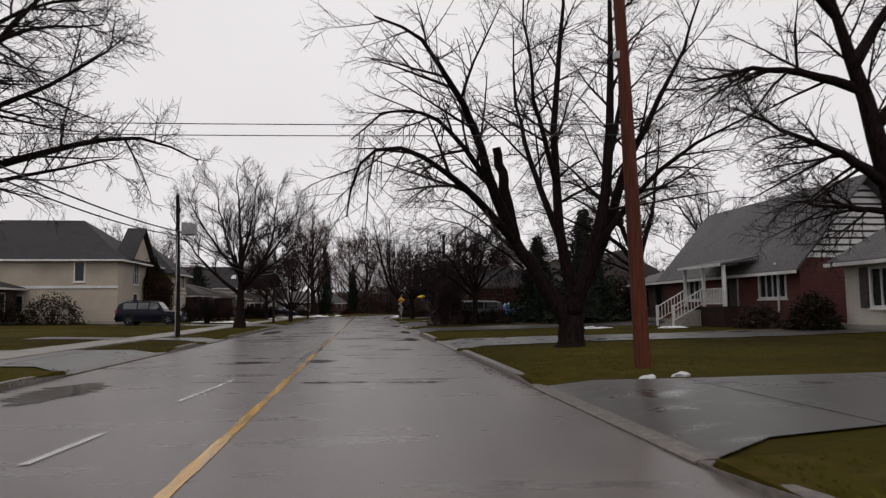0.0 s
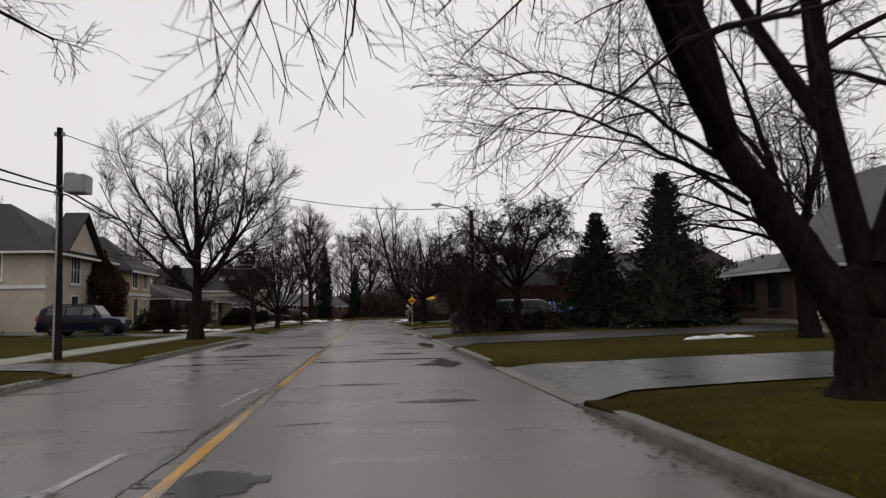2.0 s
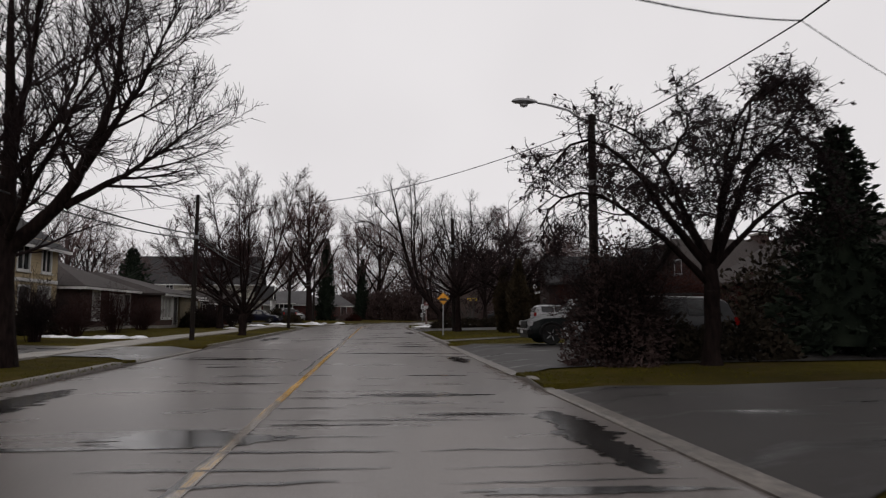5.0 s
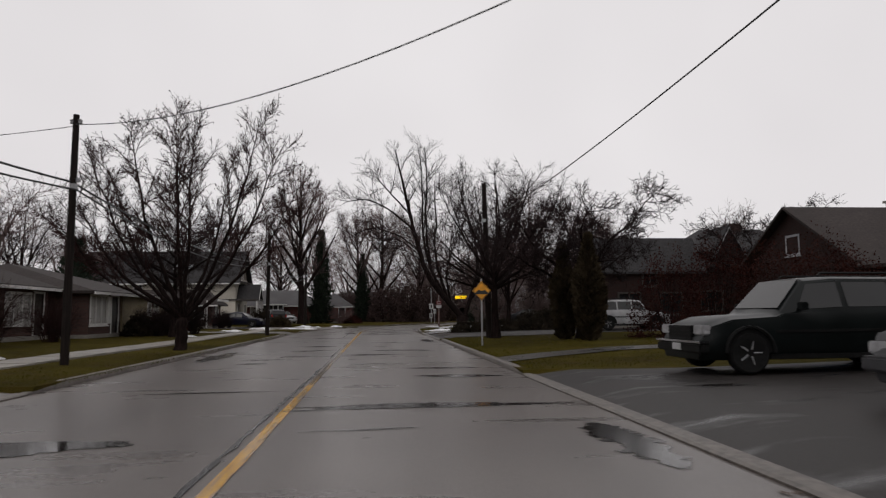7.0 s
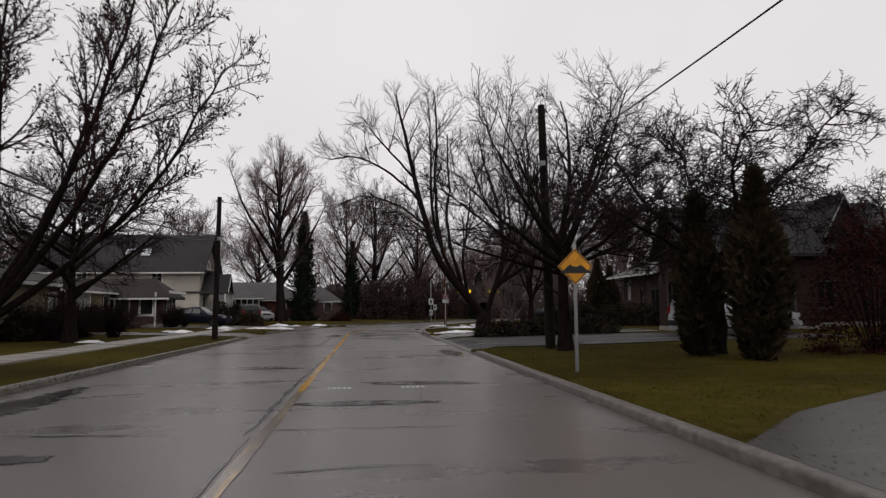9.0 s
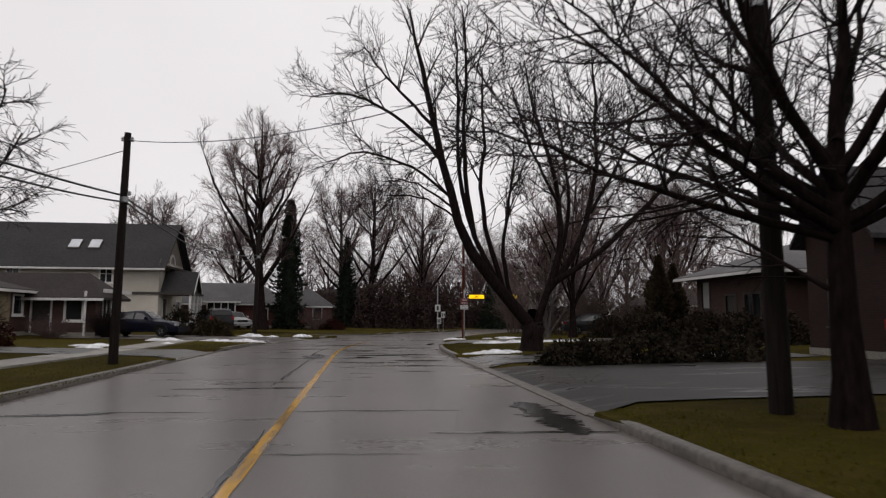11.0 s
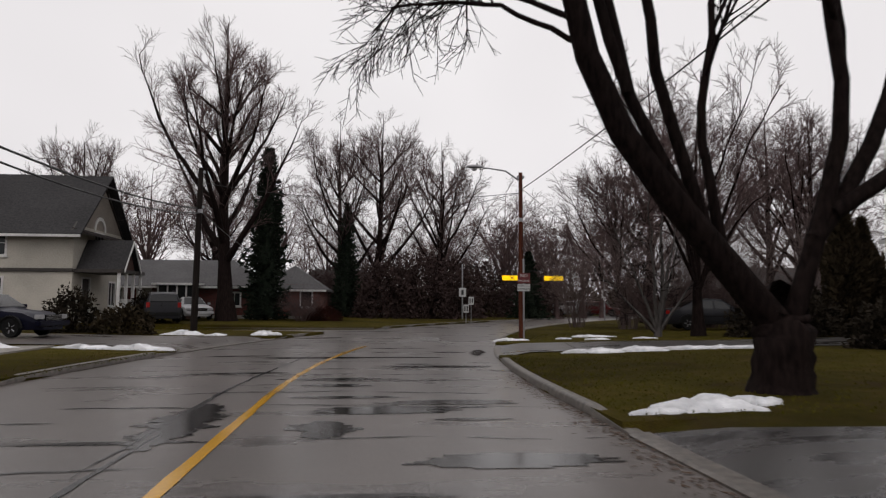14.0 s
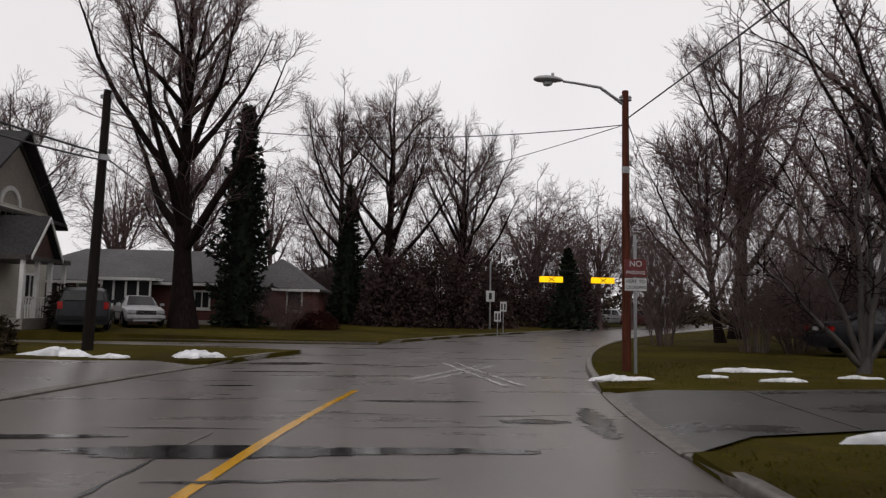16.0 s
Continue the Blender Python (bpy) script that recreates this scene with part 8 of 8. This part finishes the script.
            # Black sheet on the body side in place of the wheel well's shade.
            part("arch_shadow_panel", Shape().prism([(p[0], sd * (w - 0.012), p[2]) for p in ring] + [(wx - rw - 0.075, sd * (w - 0.012), 0.24), (wx + rw + 0.075, sd * (w - 0.012), 0.24)][:0], (0, sd * 0.015, 0)), PLASTIC, body)
    if kind == "suv":
        for sd in (1, -1):
            part("roof_rail", Shape().tube([(-L * 0.06, sd * w * 0.62, H + 0.02), (-L * 0.05, sd * w * 0.62, H + 0.07), (L * 0.34, sd * w * 0.62, H + 0.06), (L * 0.36, sd * w * 0.62, H + 0.0)], 0.02, 6), PLASTIC, body)
    return root


VAN = (4.7, 1.84, 1.62, 0.86, 0.98, "suv")
BIG_SUV, SUV, SEDAN = (5.4, 1.94, 1.7, 1.03, 1.08, "suv"), (4.6, 1.84, 1.7, 1.02, 1.08, "suv"), (4.6, 1.78, 1.43, 0.9, 0.92, "sedan")
car(9.55, 55.5, 0, BLACK_PAINT, BIG_SUV, "long black-green utility vehicle with chrome bumper, parked in a driveway")
car(9.4, 50.1, 0, GREY_PAINT, VAN, "dark grey minivan with a chrome grille, parked in a driveway")
car(15.4, 81.0, 180, SILVER_PAINT, SUV, "silver-white estate vehicle parked before a dark house")
car(16.5, 62.5, 75, SILVER_PAINT, SEDAN, "silver sedan parked beside a dark house")
car(14.2, 58.8, 0, MID_BLUE, SEDAN, "blue sedan parked behind the driveway")
car(-14.2, 52.4, 180, BLUE_PAINT, SUV, "dark navy utility vehicle parked before a beige house")
car(-11.4, 107.6, 172, BLUE_PAINT, SEDAN, "dark blue sedan parked beside the cream house")
car(-10.2, 128.4, 118, SILVER_PAINT, SEDAN, "silver sedan parked beyond the corner lawn")
car(-10.6, 123.6, -70, DARK_PAINT, SUV, "dark brown vehicle parked beside the porch")
car(3.0, 165.0, 180, WHITE_PAINT, SUV, "white estate car parked far beyond the corner")
car(27.0, 158.0, 150, RED_PAINT, SUV, "red car parked beyond the crossing")
car(24.6, 161.0, 150, WHITE_PAINT, SUV, "white car parked beyond the crossing")
car(17.3, 113.8, 170, DARK_PAINT, SEDAN, "charcoal sedan parked behind bare shrubs")


# Snow left on the verges.
def snow(x, y, rx, ry, h, seed):
    q = random.Random(seed)
    nr, na = 10, 72
    ph = [q.uniform(0, 6.28) for _ in range(5)]
    s, v = Shape(), [(0, 0, h)]
    for j in range(1, nr + 1):
        t = j / nr
        for i in range(na):
            a = 2 * math.pi * i / na
            k = 1 + 0.3 * math.sin(2 * a + ph[0]) + 0.22 * math.sin(3 * a + ph[1]) + 0.15 * math.sin(7 * a + ph[2]) + 0.1 * math.sin(12 * a + ph[3]) + 0.08 * math.sin(19 * a + ph[4])
            X, Y = rx * k * t * math.cos(a), ry * k * t * math.sin(a)
            z = h * (1 - t**2) * (0.75 + 0.6 * noise.noise(Vector((X * 2.4 + seed, Y * 2.4, 3.0))) + 0.4 * noise.noise(Vector((X * 7 + seed, Y * 7, 5.0)))) + (0.02 if j < nr else -0.03)
            v.append((X, Y, z))
    f = [(0, 1 + i, 1 + (i + 1) % na) for i in range(na)]
    f += [(1 + (j - 1) * na + i, 1 + j * na + i, 1 + j * na + (i + 1) % na, 1 + (j - 1) * na + (i + 1) % na) for j in range(1, nr) for i in range(na)]
    single("snow_patch", s.add(v, f), SNOW, "lumpy patch of old snow on the grass", "snow", at=pose(x, y, lawn(x, y)), smooth=True, group="snow patches")


NEAR_SNOW = ((5.7, 91.5, 0.75, 0.35, 0.13), (6.35, 91.6, 0.35, 0.2, 0.1), (8.3, 91.2, 0.3, 0.16, 0.08), (4.9, 91.2, 0.25, 0.15, 0.06), (6.4, 107.3, 0.45, 0.2, 0.1), (7.4, 101.0, 0.8, 0.2, 0.13), (8.8, 101.2, 0.9, 0.22, 0.13), (10.2, 101.3, 0.7, 0.2, 0.1), (12.0, 101.2, 0.7, 0.18, 0.08))
FAR_SNOW = ((8.4, 107.6, 0.25, 0.12, 0.05), (9.9, 109.0, 0.8, 0.2, 0.09), (11.4, 107.4, 0.35, 0.14, 0.06), (9.4, 106.8, 0.35, 0.14, 0.06), (-5.9, 111.2, 0.6, 0.3, 0.2), (-4.6, 110.9, 0.3, 0.2, 0.1), (-2.9, 111.6, 0.5, 0.3, 0.2), (-5.0, 102.8, 0.7, 0.28, 0.16), (-6.3, 102.9, 0.7, 0.2, 0.12), (-8.6, 102.4, 0.7, 0.25, 0.16),
        (-7.6, 99.0, 0.4, 0.2, 0.08), (-9.8, 96.5, 0.8, 0.3, 0.1), (12.9, 33.0, 0.9, 0.22, 0.1), (15.4, 45.6, 0.8, 0.2, 0.1), (-10.5, 62.2, 1.4, 0.3, 0.14), (-9.4, 63.2, 0.4, 0.2, 0.1), (-12.8, 62.4, 0.7, 0.3, 0.12), (-9.5, 83.0, 0.6, 0.2, 0.08), (-9.4, 95.0, 0.5, 0.2, 0.1), (11.0, 101.3, 0.5, 0.15, 0.1), (16.0, 31.0, 0.6, 0.2, 0.08))
for k, (x, y, rx, ry, h) in enumerate(NEAR_SNOW + FAR_SNOW):
    snow(x, y, rx, ry, h, k)

# Front path that crosses the lawn.
s = Shape()
pts = [(RIGHT + 0.15, 60.6), (6.0, 62.2), (8.4, 63.6), (12.0, 64.5), (16.5, 65.2), (20.5, 65.6)]
v = []
for k, (x, y) in enumerate(pts):
    v += [(x, y - 0.8, lawn(x, y) + 0.025), (x, y + 0.85, lawn(x, y) + 0.025)]
single("garden_path", s.add(v, [(2 * k, 2 * k + 2, 2 * k + 3, 2 * k + 1) for k in range(len(pts) - 1)]), PALE_DRIVE, "grey concrete garden path across the lawn", "path", "structure")

# Sidewalk slabs.
walkway = tagged(new("sidewalk"), "grey concrete sidewalk of square slabs", "sidewalk", "", "structure")
slab = Shape().box(-0.74, 0.74, -0.735, 0.735, -0.1, 0.035).mesh("slab", CONCRETE, False, 0.012)
q = random.Random(2)
y = 2.0
while y < 103:
    ob = new("slab", slab)
    ob.parent = walkway
    ob.matrix_local = pose(-8.0, y, lawn(-8.0, y) + q.uniform(-0.006, 0.006), q.uniform(-0.3, 0.3), q.uniform(-0.3, 0.3), 0)
    y += 1.5
